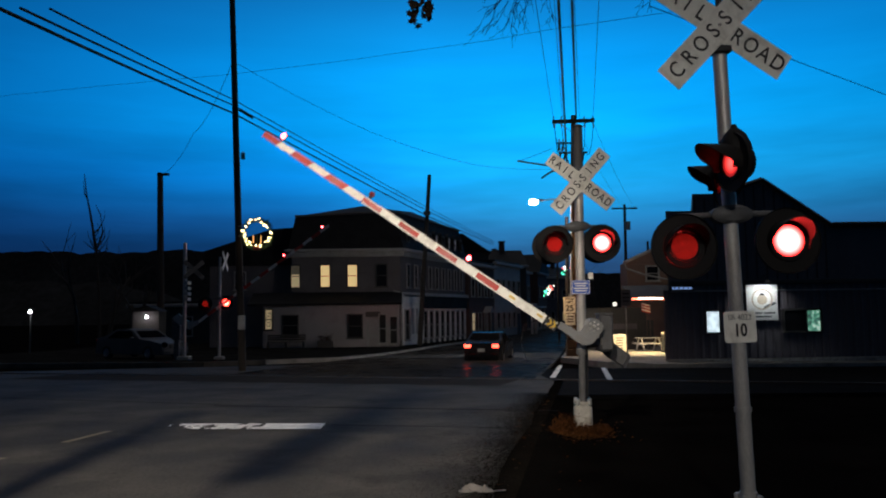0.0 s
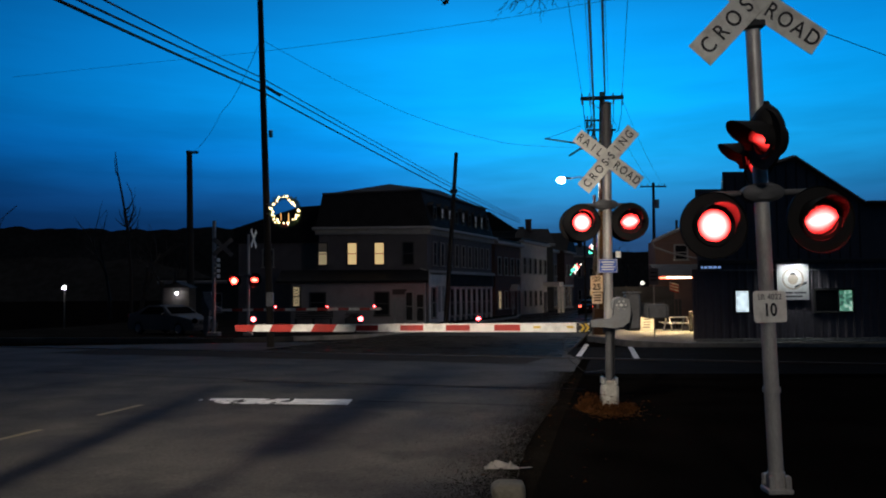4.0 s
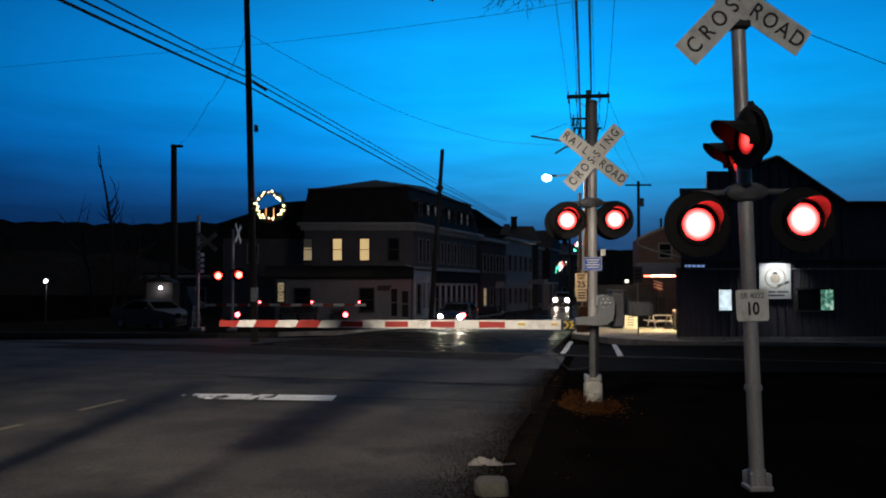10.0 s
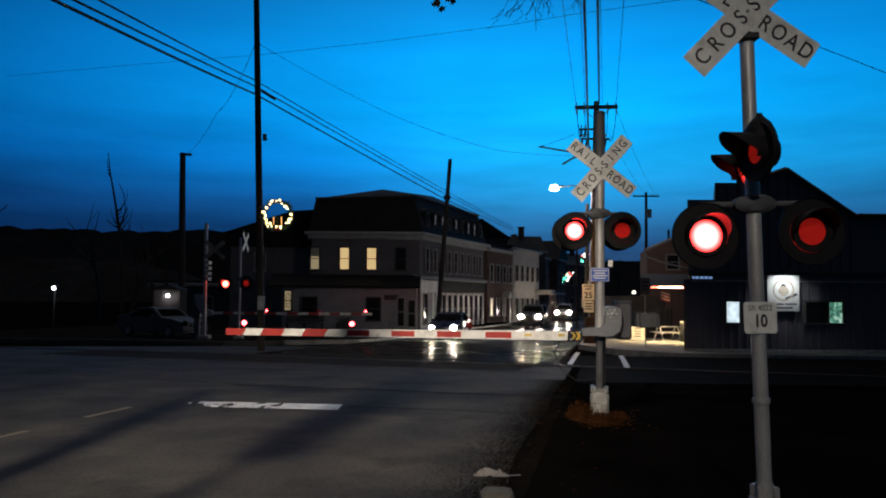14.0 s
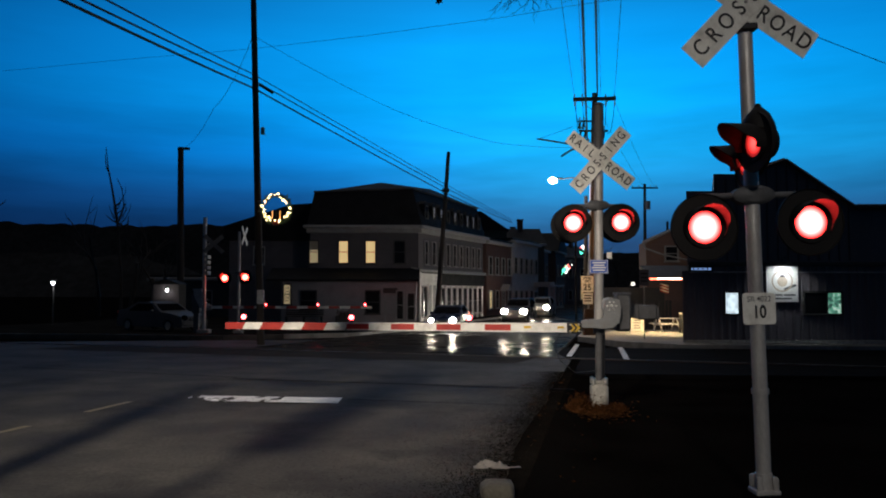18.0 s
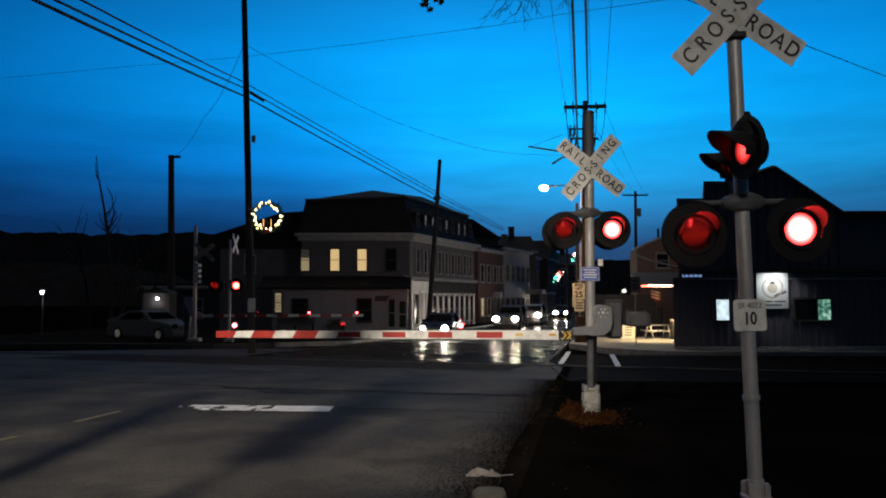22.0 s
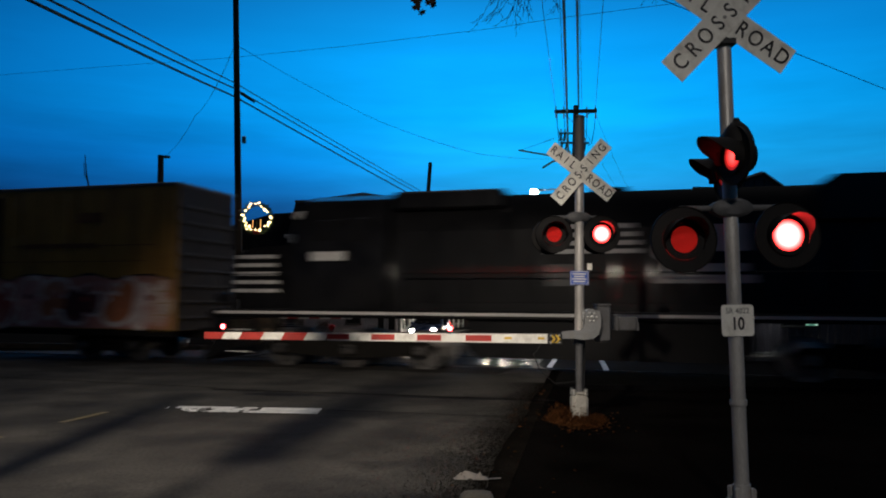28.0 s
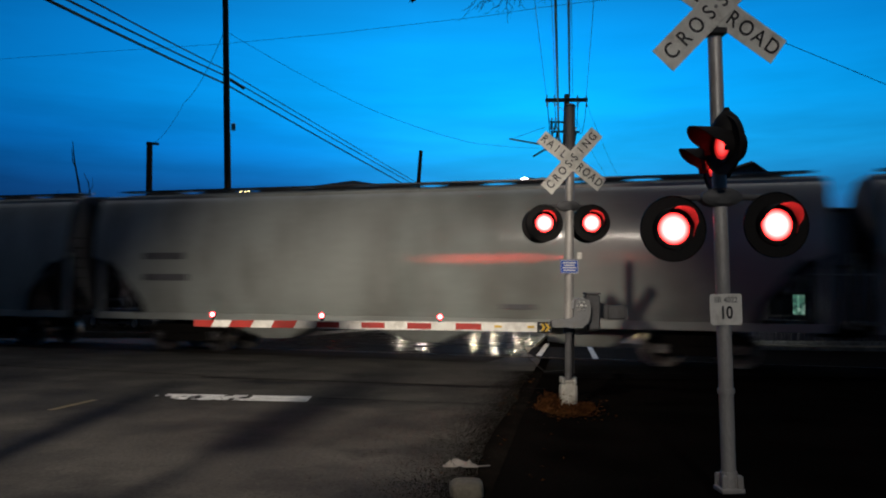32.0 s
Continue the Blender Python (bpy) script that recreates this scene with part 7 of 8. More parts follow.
town_house(13.0, 104.0, 7.0, 10, 7.6, 70, "pent", SIDING, "grey town house further along the street", 3, 2, ((1, 1),), True)
town_house(17.5, 118.0, 8.0, 10, 8.0, 72, "gable", BRICK, "dark brick house at the end of the street", 3, 2, (), False)
town_house(23.5, 134.0, 9.0, 10, 8.0, 40, "pent", SIDING, "dark house closing the far street", 3, 2, ((0, 1),), False)
town_house(30.0, 96.0, 9.0, 10, 6.8, -70, "gable", SIDING, "dark house across the far street", 3, 2, ((1, 0),), False)
town_house(34.0, 118.0, 9.0, 10, 7.5, -60, "pent", BRICK, "dark brick house across the far street", 3, 2, (), False)
town_house(-20.0, 66.0, 9.0, 9, 3.3, 8, "flat", DARK_TRIM, "dark low house behind the parked car", 3, 1, (), False)
# the small lit building left of the crossing
shed = thing("shed", pose(-15.9, 45.0, gz(-15.9, 45)), "small weathered shed lit by a wall lamp", "shed")
part("wall", Mesh().box((-0.1, 0.7, 1.2), (1.5, 1.2, 2.9)), DARK_TRIM, shed)
part("cladding", clad(Mesh(), -0.85, 0.65, 0.0, 2.6, 0.096), SIDING, shed, "", smooth=False)
part("roof", Mesh().prism([(-0.95, 2.6), (0.75, 2.6), (-0.1, 2.95)], -0.05, 1.4), SLATE, shed, "dark roof", smooth=False)
wl_lamp = part("wall_lamp", Mesh().box((0.0, 0.02, 2.32), (0.12, 0.12, 0.2), 0.02), BLACK, shed)
part("bulb", Mesh().ball((0.0, -0.08, 2.28), 0.075), STREET_BULB, wl_lamp, "lit bulb")

# ---- the brewery ----
BY, BG = 30.7, -0.52
brew = thing("brewery_building", pose(0, 0, 0), "dark corrugated metal taproom building with gabled front and lit windows", "building", "houses")
bx0, bx1 = 9.33, 34.0
core = Mesh().prism([(bx0, BG - 0.4), (bx1, BG - 0.4), (bx1, 4.84), (16.1, 4.84), (13.40, 6.68), (11.75, 6.15), (11.75, 6.18), (10.62, 6.18), (10.62, 5.5), (bx0 + 0.2, 5.5), (bx0 + 0.2, 2.35), (bx0, 2.35)], BY + 0.03, BY + 14)
for i, (x, y, z) in enumerate(core.v):
    if y > BY + 1:
        core.v[i] = (x + 4.6, y, z)
part("wall", core, CORRUGATED, brew, "dark metal walls", smooth=False)
ribs = Mesh()
x = bx0 + 0.1
while x < bx1:
    top = 2.35 if x < 10.9 else 2.55
    ribs.add([(x, BY + 0.03, BG), (x + 0.05, BY - 0.02, BG), (x + 0.11, BY - 0.02, BG), (x + 0.16, BY + 0.03, BG), (x, BY + 0.03, top), (x + 0.05, BY - 0.02, top), (x + 0.11, BY - 0.02, top), (x + 0.16, BY + 0.03, top)],
             [(0, 1, 5, 4), (1, 2, 6, 5), (2, 3, 7, 6)])
    x += 0.32
part("corrugation", ribs, CORRUGATED, brew, "upright ribs of the metal cladding", smooth=False)
x = 10.7
while x < 16.0:
    top = 6.1 if x < 11.75 else (6.15 + (x - 11.75) * 0.31 if x < 13.40 else 6.68 - (x - 13.40) * 0.68)
    part("batten", Mesh().box((x, BY + 0.015, (2.75 + top - 0.1) / 2), (0.05, 0.04, top - 2.85)), ROOF_METAL, brew)
    x += 0.4
part("conduit", Mesh().tube((9.6, BY - 0.07, 2.30), (18.6, BY - 0.07, 2.30), 0.028, n=8), GREY_PAINT, brew, "grey conduit along the wall")
part("fascia", Mesh().box((21.6, BY - 0.02, 2.62), (24.0, 0.12, 0.16), 0.02), DARK_TRIM, brew, "dark band over the ground floor")
for p, q in (((13.40, 6.72), (16.2, 4.80)), ((13.40, 6.72), (11.6, 6.12))):
    a, b = Vector((p[0], BY - 0.1, p[1])), Vector((q[0], BY - 0.1, q[1]))
    part("barge_board", Mesh().tube(a, b, 0.09, n=4), ROOF_METAL, brew, "dark barge board")
part("roof", Mesh().box((25.2, BY + 7, 4.89), (18.2, 14.6, 0.14), 0.03), ROOF_METAL, brew, "dark metal roof")
part("plinth", Mesh().box(((bx0 + bx1) / 2, BY - 0.07, BG + 0.05), (bx1 - bx0, 0.10, 0.26), 0.02), CONCRETE, brew, "pale concrete plinth")
for cx, cz, w, h in ((11.23, 1.09, 0.50, 0.80), (14.78, 1.09, 1.42, 0.80)):
    fr = Mesh().box((cx, BY - 0.05, cz + h / 2 + 0.04), (w + 0.16, 0.1, 0.08), 0.01).box((cx, BY - 0.05, cz - h / 2 - 0.04), (w + 0.16, 0.1, 0.08), 0.01)
    fr.box((cx - w / 2 - 0.04, BY - 0.05, cz), (0.08, 0.1, h), 0.01).box((cx + w / 2 + 0.04, BY - 0.05, cz), (0.08, 0.1, h), 0.01)
    win = part("window", fr, DARK_TRIM, brew, "dark framed window, lit inside")
    if w < 1:
        part("pane", Mesh().box((cx, BY - 0.02, cz), (w, 0.02, h)), WINDOW_COOL, win, "lit pane")
    else:
        part("pane", Mesh().box((cx - w * 0.19, BY - 0.02, cz), (w * 0.62, 0.02, h)), GLASS, win, "dark pane")
        part("pane", Mesh().box((cx + w * 0.31, BY - 0.02, cz), (w * 0.38, 0.02, h)), WINDOW_GREEN, win, "pane with a greenish glow")
        part("mullion", Mesh().box((cx + 0.12 * w, BY - 0.05, cz), (0.05, 0.06, h)), DARK_TRIM, win)

# ---- poles and wires ----
def utility_pole(name, x, y, top, r, lean=(0, 0), label="", base=None, category="utility pole", mat_=WOOD_POLE):
    g = gz(x, y) if base is None else base
    t = thing(name, pose(x, y, g), label, category, "utility poles")
    pts = [(lean[0] * k / 6, lean[1] * k / 6, -0.2 + (top - g + 0.2) * k / 6) for k in range(7)]
    part("pole", Mesh().path(pts, r, 14, r * 0.72), mat_, t, "weathered timber pole")
    return t


def insulator(parent, x, y, z):
    part("insulator", Mesh().lathe([(0.0, 0.16), (0.03, 0.15), (0.05, 0.10), (0.03, 0.08), (0.06, 0.04), (0.035, 0.02), (0.012, 0.0), (0.012, -0.08)], 10, pose(x, y, z, 90, 0, 0)), GREY_PAINT, parent)


def cable(points, r, label="black overhead cable", sag=0.0, group="overhead cables"):
    """A cable hung through points, with sag in each span."""
    pts = []
    for p, q in zip(points, points[1:]):
        p, q = Vector(p), Vector(q)
        n = 14
        for i in range(n + (q == Vector(points[-1]))):
            k = i / n
            v = p.lerp(q, k)
            v.z -= sag * 4 * k * (1 - k)
            pts.append(v)
    ob = part("cable", Mesh().path(pts, r, 6), WIRE)
    return tagged(ob, label, "cable", group)


# tall pole with the wreath
tall = utility_pole("utility_pole", -6.52, 28.0, 15.5, 0.135, (-0.55, 0), "tall timber utility pole with a lit wreath")
part("bracket", Mesh().box((0.0, -0.15, 7.65), (0.14, 0.12, 0.25), 0.02), STEEL, tall)
part("splice_case", Mesh().tube((-0.13, -0.25, 9.33), (0.35, -0.1, 9.05), 0.06, n=8), BLACK, tall, "black cable splice case")
part("meter", Mesh().box((0.0, -0.18, 1.7), (0.25, 0.15, 0.5), 0.02), GREY_PAINT, tall)
wreath = thing("wreath", pose(-5.94, 27.6, 4.45), "evergreen wreath with warm lights on a pole bracket", "wreath")
WREATH = surface("evergreen", (0.06, 0.11, 0.05), 0.9, 0, 8, 0.5, 0.5, 40)
ring = Mesh()
wr = random.Random(7)
for i in range(700):
    a = wr.uniform(0, 2 * math.pi)
    r = 0.47 + wr.gauss(0, 0.035)
    p = Vector((math.cos(a) * r, wr.gauss(0, 0.035), math.sin(a) * r))
    d = Vector((math.cos(a + wr.uniform(-1.2, 1.2)), wr.uniform(-0.6, 0.6), math.sin(a + wr.uniform(-1.2, 1.2)))) * 0.10
    ring.tube(p, p + d, 0.011, 0.002, 3, False)
part("sprig_ring", ring, WREATH, wreath, "ring of evergreen sprigs")
for i in range(34):
    a = 2 * math.pi * i / 34 + wr.uniform(-0.2, 0.2)
    r = 0.47 + wr.uniform(-0.08, 0.08)
    part("bulb", Mesh().ball((math.cos(a) * r, -0.07, math.sin(a) * r), wr.choice((0.022, 0.028, 0.034, 0.044)), 8, 5), BULB, wreath, "warm bulb")
for dx in (-0.17, 0.0, 0.17):
    part("candle", Mesh().tube((dx * 0.8, -0.04, -0.34), (dx * 0.8, -0.04, -0.06), 0.012, n=8), CANDLE if dx else WREATH, wreath, "lit candle shape")
part("bow", Mesh().box((0, -0.08, -0.50), (0.24, 0.05, 0.13), 0.02), SIGN_RED, wreath, "red bow")
for za, zb, xb in ((-0.05, 0.0, -0.45), (0.3, 0.36, -0.3)):
    part("arm", Mesh().tube((-0.72, 0.25, za), (xb, 0.02, zb), 0.018, n=6), STEEL, wreath)

# out of view: pole and can added to cast the road's dark band
short = thing("utility_pole", pose(-2.83, 1.5, 0.0), "unseen slim steel pole with a can, placed to shade the road", "utility pole", "utility poles")
part("pole", Mesh().tube((0, 0.15, -0.1), (0, 0.15, 6.3), 0.035, n=10), STEEL, short)
part("transformer", Mesh().tube((0, 0, 4.6), (0, 0, 6.2), 0.17, n=18).tube((0, 0, 6.2), (0, 0, 6.27), 0.15, 0.05, n=18), GREY_PAINT, short, "unseen can that casts the dark band on the road")
# another unseen pole, added for the fainter shadow band to the left
utility_pole("utility_pole", -3.82, 2.2, 5.4, 0.13, (0, 0), "unseen timber pole placed to cast the left road shadow")
stub = utility_pole("utility_pole", -16.1, 48.0, 10.4, 0.24, (-0.2, 0), "bare cut-off timber pole against the sky")
part("pole_cap", Mesh().box((0.02, -0.1, 11.05), (0.75, 0.12, 0.16), 0.02), WOOD_POLE, stub)
mid = utility_pole("utility_pole", -0.55, 55.0, 11.35, 0.19, (0.85, 0), "leaning dark timber pole before the house", None)
part("bracket", Mesh().box((0.65, -0.2, 9.4), (0.5, 0.14, 0.3), 0.03), BLACK, mid)

# central pole with crossarm, transformer gear and the street lamp
cp = utility_pole("utility_pole", 7.45, 40.0, 11.75, 0.19, (0.32, 0), "timber utility pole with crossarm, insulators and street lamp", None, "utility pole", WOOD_BROWN)
G = gz(7.45, 40.0)
part("crossarm", Mesh().box((0, 0, 0), (2.2, 0.13, 0.19), 0.01), WOOD_POLE, cp, "", pose(0.28, -0.14, 11.42 - G, 0, -1.5, 0))
part("crossarm_brace", Mesh().tube((-0.5, -0.14, 11.38 - G), (0.28, -0.14, 10.75 - G), 0.018, n=5).tube((1.05, -0.14, 11.38 - G), (0.28, -0.14, 10.75 - G), 0.018, n=5), STEEL, cp)
for x in (-0.75, -0.35, 0.28, 0.85, 1.30):
    insulator(cp, x, -0.14, 11.52 - G)
part("switch_bar", Mesh().box((0.2, -0.2, 9.75 - G), (1.5, 0.1, 0.1), 0.01), WOOD_POLE, cp)
for x in (-0.45, -0.2, 0.75):
    insulator(cp, x, -0.22, 9.85 - G)
    part("cutout_fuse", Mesh().tube((x, -0.26, 9.75 - G), (x - 0.10, -0.36, 9.30 - G), 0.06, n=8), BLACK, cp)
part("second_bar", Mesh().box((-0.05, -0.2, 9.1 - G), (1.1, 0.09, 0.09), 0.01), WOOD_POLE, cp)
for x in (-0.5, -0.28, -0.05):
    insulator(cp, x, -0.2, 9.2 - G)
for xa, xb, zb in ((-0.75, -0.45, 9.9), (-0.35, -0.2, 9.9), (0.85, 0.75, 9.95), (1.30, 0.9, 9.6), (-0.72, -0.5, 9.3)):
    drop = [(xa, -0.2, 11.35 - G), (xa + (xb - xa) * 0.2, -0.24, (11.35 * 0.6 + zb * 0.4) - G - 0.15), (xa + (xb - xa) * 0.6, -0.26, zb - G + 0.1), (xb, -0.24, zb - G)]
    part("jumper_wire", Mesh().path(drop, 0.016, 5), WIRE, cp)
    part("strain_insulator", Mesh().tube((xa, -0.2, 11.05 - G), (xa, -0.2, 11.3 - G), 0.04, n=8), GREY_PAINT, cp)
part("upper_bar", Mesh().box((-0.15, -0.2, 10.25 - G), (0.9, 0.09, 0.09), 0.01), WOOD_POLE, cp)
for x in (-0.5, -0.3):
    insulator(cp, x, -0.2, 10.32 - G)
    part("cutout_fuse", Mesh().tube((x, -0.3, 10.2 - G), (x - 0.08, -0.38, 9.82 - G), 0.055, n=8), BLACK, cp)
part("second_pole_stub", Mesh().path([(-0.30, 0.12, -0.2), (-0.22, 0.12, 3.0), (-0.16, 0.12, 7.2)], 0.11, 12, 0.09), WOOD_POLE, cp, "older pole strapped behind")
part("riser_pipe", Mesh().tube((-0.17, -0.16, 0.2), (0.1, -0.14, 9.0 - G), 0.055, n=8), GREY_PAINT, cp)
side_arms = Mesh().path([(-0.1, -0.1, 9.0 - G), (-1.2, -0.1, 9.12 - G), (-2.68, -0.1, 9.36 - G)], 0.045, 8).path([(-0.1, -0.1, 8.9 - G), (-0.9, -0.1, 8.8 - G), (-1.45, -0.1, 8.45 - G)], 0.05, 8)
part("cable_stub", side_arms, BLACK, cp, "thick cable stubs")
lamp_arm = Mesh().path([(0.1, -0.1, 7.0 - G), (-0.3, -0.3, 7.25 - G), (-1.0, -0.45, 7.3 - G), (-1.5, -0.5, 7.22 - G)], 0.03, 8)
luminaire = part("lamp_arm", lamp_arm, STEEL, cp, "curved street lamp arm")
part("lamp_head", Mesh().box((-1.62, -0.50, 7.24 - G), (0.42, 0.2, 0.10), 0.04), BLACK, luminaire, "cobra-head street lamp")
part("lamp_bowl", Mesh().ball((-1.95, -0.55, 7.14 - G), 0.18, 16, 10, (1.25, 1.0, 0.85)), STREET_BULB, luminaire, "glowing street lamp bowl")

fp = utility_pole("utility_pole", 19.2, 75.0, 11.8, 0.18, (0.1, 0), "distant timber utility pole with crossarm")
Gf = gz(19.2, 75.0)
part("crossarm", Mesh().box((0.05, -0.15, 11.4 - Gf), (2.5, 0.14, 0.14), 0.01), WOOD_POLE, fp)
for x in (-1.1, -0.5, 0.6, 1.15):
    insulator(fp, x, -0.15, 11.5 - Gf)
part("transformer", Mesh().tube((0.25, -0.4, 9.3 - Gf), (0.25, -0.4, 10.1 - Gf), 0.26, n=14), GREY_PAINT, fp)
fp2 = utility_pole("utility_pole", 28.0, 98.0, 10.2, 0.2, (0, 0), "far timber utility pole")

# main wires over the crossing: from the lamp side on the left, past the tall pole and the leaning pole, down the street
for z0, zt, zm, ze, x0, r in ((6.14, 9.36, 8.96, 9.9, -5.46, 0.018), (6.14, 9.15, 8.72, 9.7, -5.86, 0.022), (6.13, 8.86, 8.36, 9.5, -6.16, 0.030)):
    cable([(-6.9 + (x0 + 6.9) * 1.05, 11.1, zt + (z0 - zt) * 1.05 + 0.07), (-6.9, 27.8, zt), (0.2, 54.8, zm), (8.0, 92.0, ze)], r, "black overhead cable across the street", 0.03)
# wires running overhead to the crossarm
for x0, x1, zt, r in ((2.25, 7.34, 9.05, 0.040), (2.53, 7.88, 11.6, 0.040)):
    cable([(x0, 13.0, 9.8), (x1, 39.85, zt)], r, "black overhead cable along the street", 0.12)
for x0, x1 in ((1.71, 6.68), (2.30, 7.15), (2.75, 8.05), (3.48, 8.76)):
    cable([(x0, 14.0, 10.4), (x1, 39.85, 11.65)], 0.010, "thin bare overhead wire", 0.1)
cable([(7.7, 40.0, 11.6), (19.2, 74.8, 11.5)], 0.009, "thin black overhead power wire", 0.4)
cable([(8.7, 39.9, 11.5), (20.2, 74.8, 11.5)], 0.009, "thin black overhead power wire", 0.4)
cable([(-18.3, 32.0, 10.65), (-12.3, 30.0, 10.55), (-6.7, 27.0, 10.03), (-2.55, 25.0, 9.83), (1.96, 22.0, 9.42), (3.25, 20.0, 8.97), (6.5, 17.0, 8.4)], 0.006, "thin black service wire overhead", 0.0)
cable([(-6.9, 28.0, 10.8), (-2.0, 32.0, 9.0), (2.5, 36.5, 8.5), (7.3, 40.0, 8.95)], 0.008, "thin black service wire overhead", 0.1)
cable([(-16.2, 48.0, 10.3), (-11.0, 37.0, 10.3), (-7.0, 28.0, 10.7)], 0.010, "thin black service wire overhead", 0.35)
cable([(32.0, 30.9, 4.98), (3.9, 13.0, 6.8)], 0.008, "thin black service wire overhead", 0.0)
cable([(4.77, 40.0, 9.35), (6.6, 39.9, 10.0)], 0.012, "thin black service wire overhead", 0.02)

# ---- brewery front, patio and small things ----
poster = thing("signboard", pose(13.17, 30.58, 1.83), "white taproom signboard with a round emblem under a lamp", "sign")
part("board", Mesh().box((0, 0, 0), (1.24, 0.05, 1.40), 0.01), WHITE_PAINT, poster)
RINGC = surface("emblem_tan", (0.44, 0.36, 0.27), 0.6, 0, 4, 0.2, 0)
part("emblem_ring", Mesh().lathe([(0.36, -0.032), (0.42, -0.034), (0.42, -0.026), (0.36, -0.026)], 30, pose(0, 0, 0.12)), RINGC, poster, "tan emblem ring")
part("emblem_disc", Mesh().disc(0.2, -0.03, 20, pose(0, 0, 0.10)), RINGC, poster, "plain tan emblem disc")
part("emblem_cap", Mesh().prism([(-0.12, 0.28), (0.12, 0.28), (0.05, 0.36), (-0.05, 0.36)], -0.036, -0.03), SIGN_BLACK, poster)
for i, (x, z, w, r) in enumerate(((0.3, -0.12, 0.5, -22), (-0.25, -0.42, 0.5, 0), (0.28, -0.42, 0.45, 0), (0.0, -0.56, 0.7, 0))):
    part("print_bar", Mesh().box((0, 0, 0), (w, 0.004, 0.06 if i else 0.10)), LETTER_GREY, poster, "", pose(x, -0.03, z, 0, r, 0))
goose = thing("wall_lamp", pose(13.2, 30.66, 2.64), "black gooseneck lamp over the signboard", "wall lamp")
part("neck", Mesh().path([(0, 0.02, 0.1), (0, -0.25, 0.25), (0, -0.55, 0.2), (0, -0.62, 0.05)], 0.016, 8), BLACK, goose)
part("shade", Mesh().lathe([(0.03, 0.08), (0.06, 0.04), (0.16, -0.06), (0.155, -0.06), (0.05, 0.03)], 18, pose(0, -0.62, 0.0, 90, 0, 0)), BLACK, goose, "black bell shade")
part("bulb", Mesh().ball((0, -0.62, 0.0), 0.035, 10, 6), STREET_BULB, goose, "lit bulb")

neon_blue, neon_red = glowing("blue_sign_light", (0.30, 0.50, 1.0), 0.5), glowing("red_sign_light", (1.0, 0.14, 0.08), 7.0)
nb = thing("fascia_sign", pose(10.0, 30.5, 2.42), "narrow blue lit sign over the door", "sign")
part("case", Mesh().box((0, 0.05, 0), (0.95, 0.08, 0.20), 0.01), BLACK, nb)
for x, w in ((-0.34, 0.08), (-0.2, 0.12), (-0.02, 0.14), (0.16, 0.14), (0.33, 0.12)):
    part("light_bar", Mesh().box((x, 0.0, 0), (w, 0.02, 0.09), 0.005), neon_blue, nb)
aw = thing("awning", pose(12.1, 42.2, 2.2), "dark patio awning with a red light strip", "awning")
part("canopy", Mesh().add([(-1.3, -1.2, 0.05), (1.6, -1.2, 0.05), (1.6, 1.0, 0.75), (-1.3, 1.0, 0.75), (-1.3, -1.2, -0.05), (1.6, -1.2, -0.05), (1.6, 1.0, 0.65), (-1.3, 1.0, 0.65)],
                          [(0, 1, 2, 3), (4, 7, 6, 5), (0, 4, 5, 1), (1, 5, 6, 2), (2, 6, 7, 3), (3, 7, 4, 0)]), DARK_TRIM, aw, "dark canopy", smooth=False)
part("light_strip", Mesh().box((-0.45, -1.24, -0.02), (1.80, 0.05, 0.085), 0.02), neon_red, aw, "red glowing strip")
part("bright_strip", Mesh().box((-0.35, -1.27, -0.01), (1.25, 0.03, 0.07), 0.01), glowing("warm_strip", (1.0, 0.72, 0.5), 14.0), aw, "bright lamp in the strip")
part("post", Mesh().tube((1.4, -1.1, -3.05), (1.4, -1.1, 0.0), 0.05, n=8), DARK_TRIM, aw)
part("brace", Mesh().tube((1.4, -1.1, -0.9), (0.6, -1.1, 0.0), 0.035, n=6), DARK_TRIM, aw)

# annex house behind the patio
ANNEX = surface("annex_siding", (0.17, 0.10, 0.075), 0.75, 0, 1.2, 0.15, 0.1, 20)
ann = thing("house", pose(0, 0, 0), "tan gabled annex behind the patio with one window", "house", "houses")
ax0, ax1, ay = 12.9, 19.0, 50.0
part("wall", Mesh().prism([(ax0, -1.3), (ax1, -1.3), (ax1, 4.3), (15.9, 6.0), (ax0, 4.6)], ay, ay + 1.8), ANNEX, ann, "tan wall", smooth=False)
part("cladding", clad(Mesh(), ax0, 15.8, -1.0, 4.55, ay - 0.004), ANNEX, ann, "", smooth=False)
part("barge_board", Mesh().tube((ax0 - 0.25, ay - 0.15, 4.62), (15.9, ay - 0.15, 6.05), 0.10, n=4), TRIM, ann, "pale barge board")
part("gutter", Mesh().path([(ax0 - 0.25, ay - 0.2, 4.6), (ax0 - 0.1, ay - 0.25, 4.25), (13.9, ay - 0.25, 3.85), (15.5, ay - 0.25, 3.5)], 0.06, 6), TRIM, ann, "pale gutter pipe")
window_unit(ann, pose(14.5, ay - 0.03, 3.92), 0.72, 0.85, GLASS, TRIM)
part("dark_wall", Mesh().box((11.2, 46.4, 0.45), (3.6, 0.15, 2.6)), DARK_TRIM, ann, "dark patio screen wall")
fence = thing("fence", pose(9.8, 45.9, gz(9.8, 46) + 0.11), "low dark board fence behind the patio", "fence")
for i in range(18):
    part("board", Mesh().box((i * 0.2, 0, 0.85), (0.17, 0.03, 1.7), 0.01), DARK_TRIM, fence)
part("banner", Mesh().box((1.75, -0.05, 1.35), (1.5, 0.02, 0.32)), SIDING, fence, "pale banner strip")
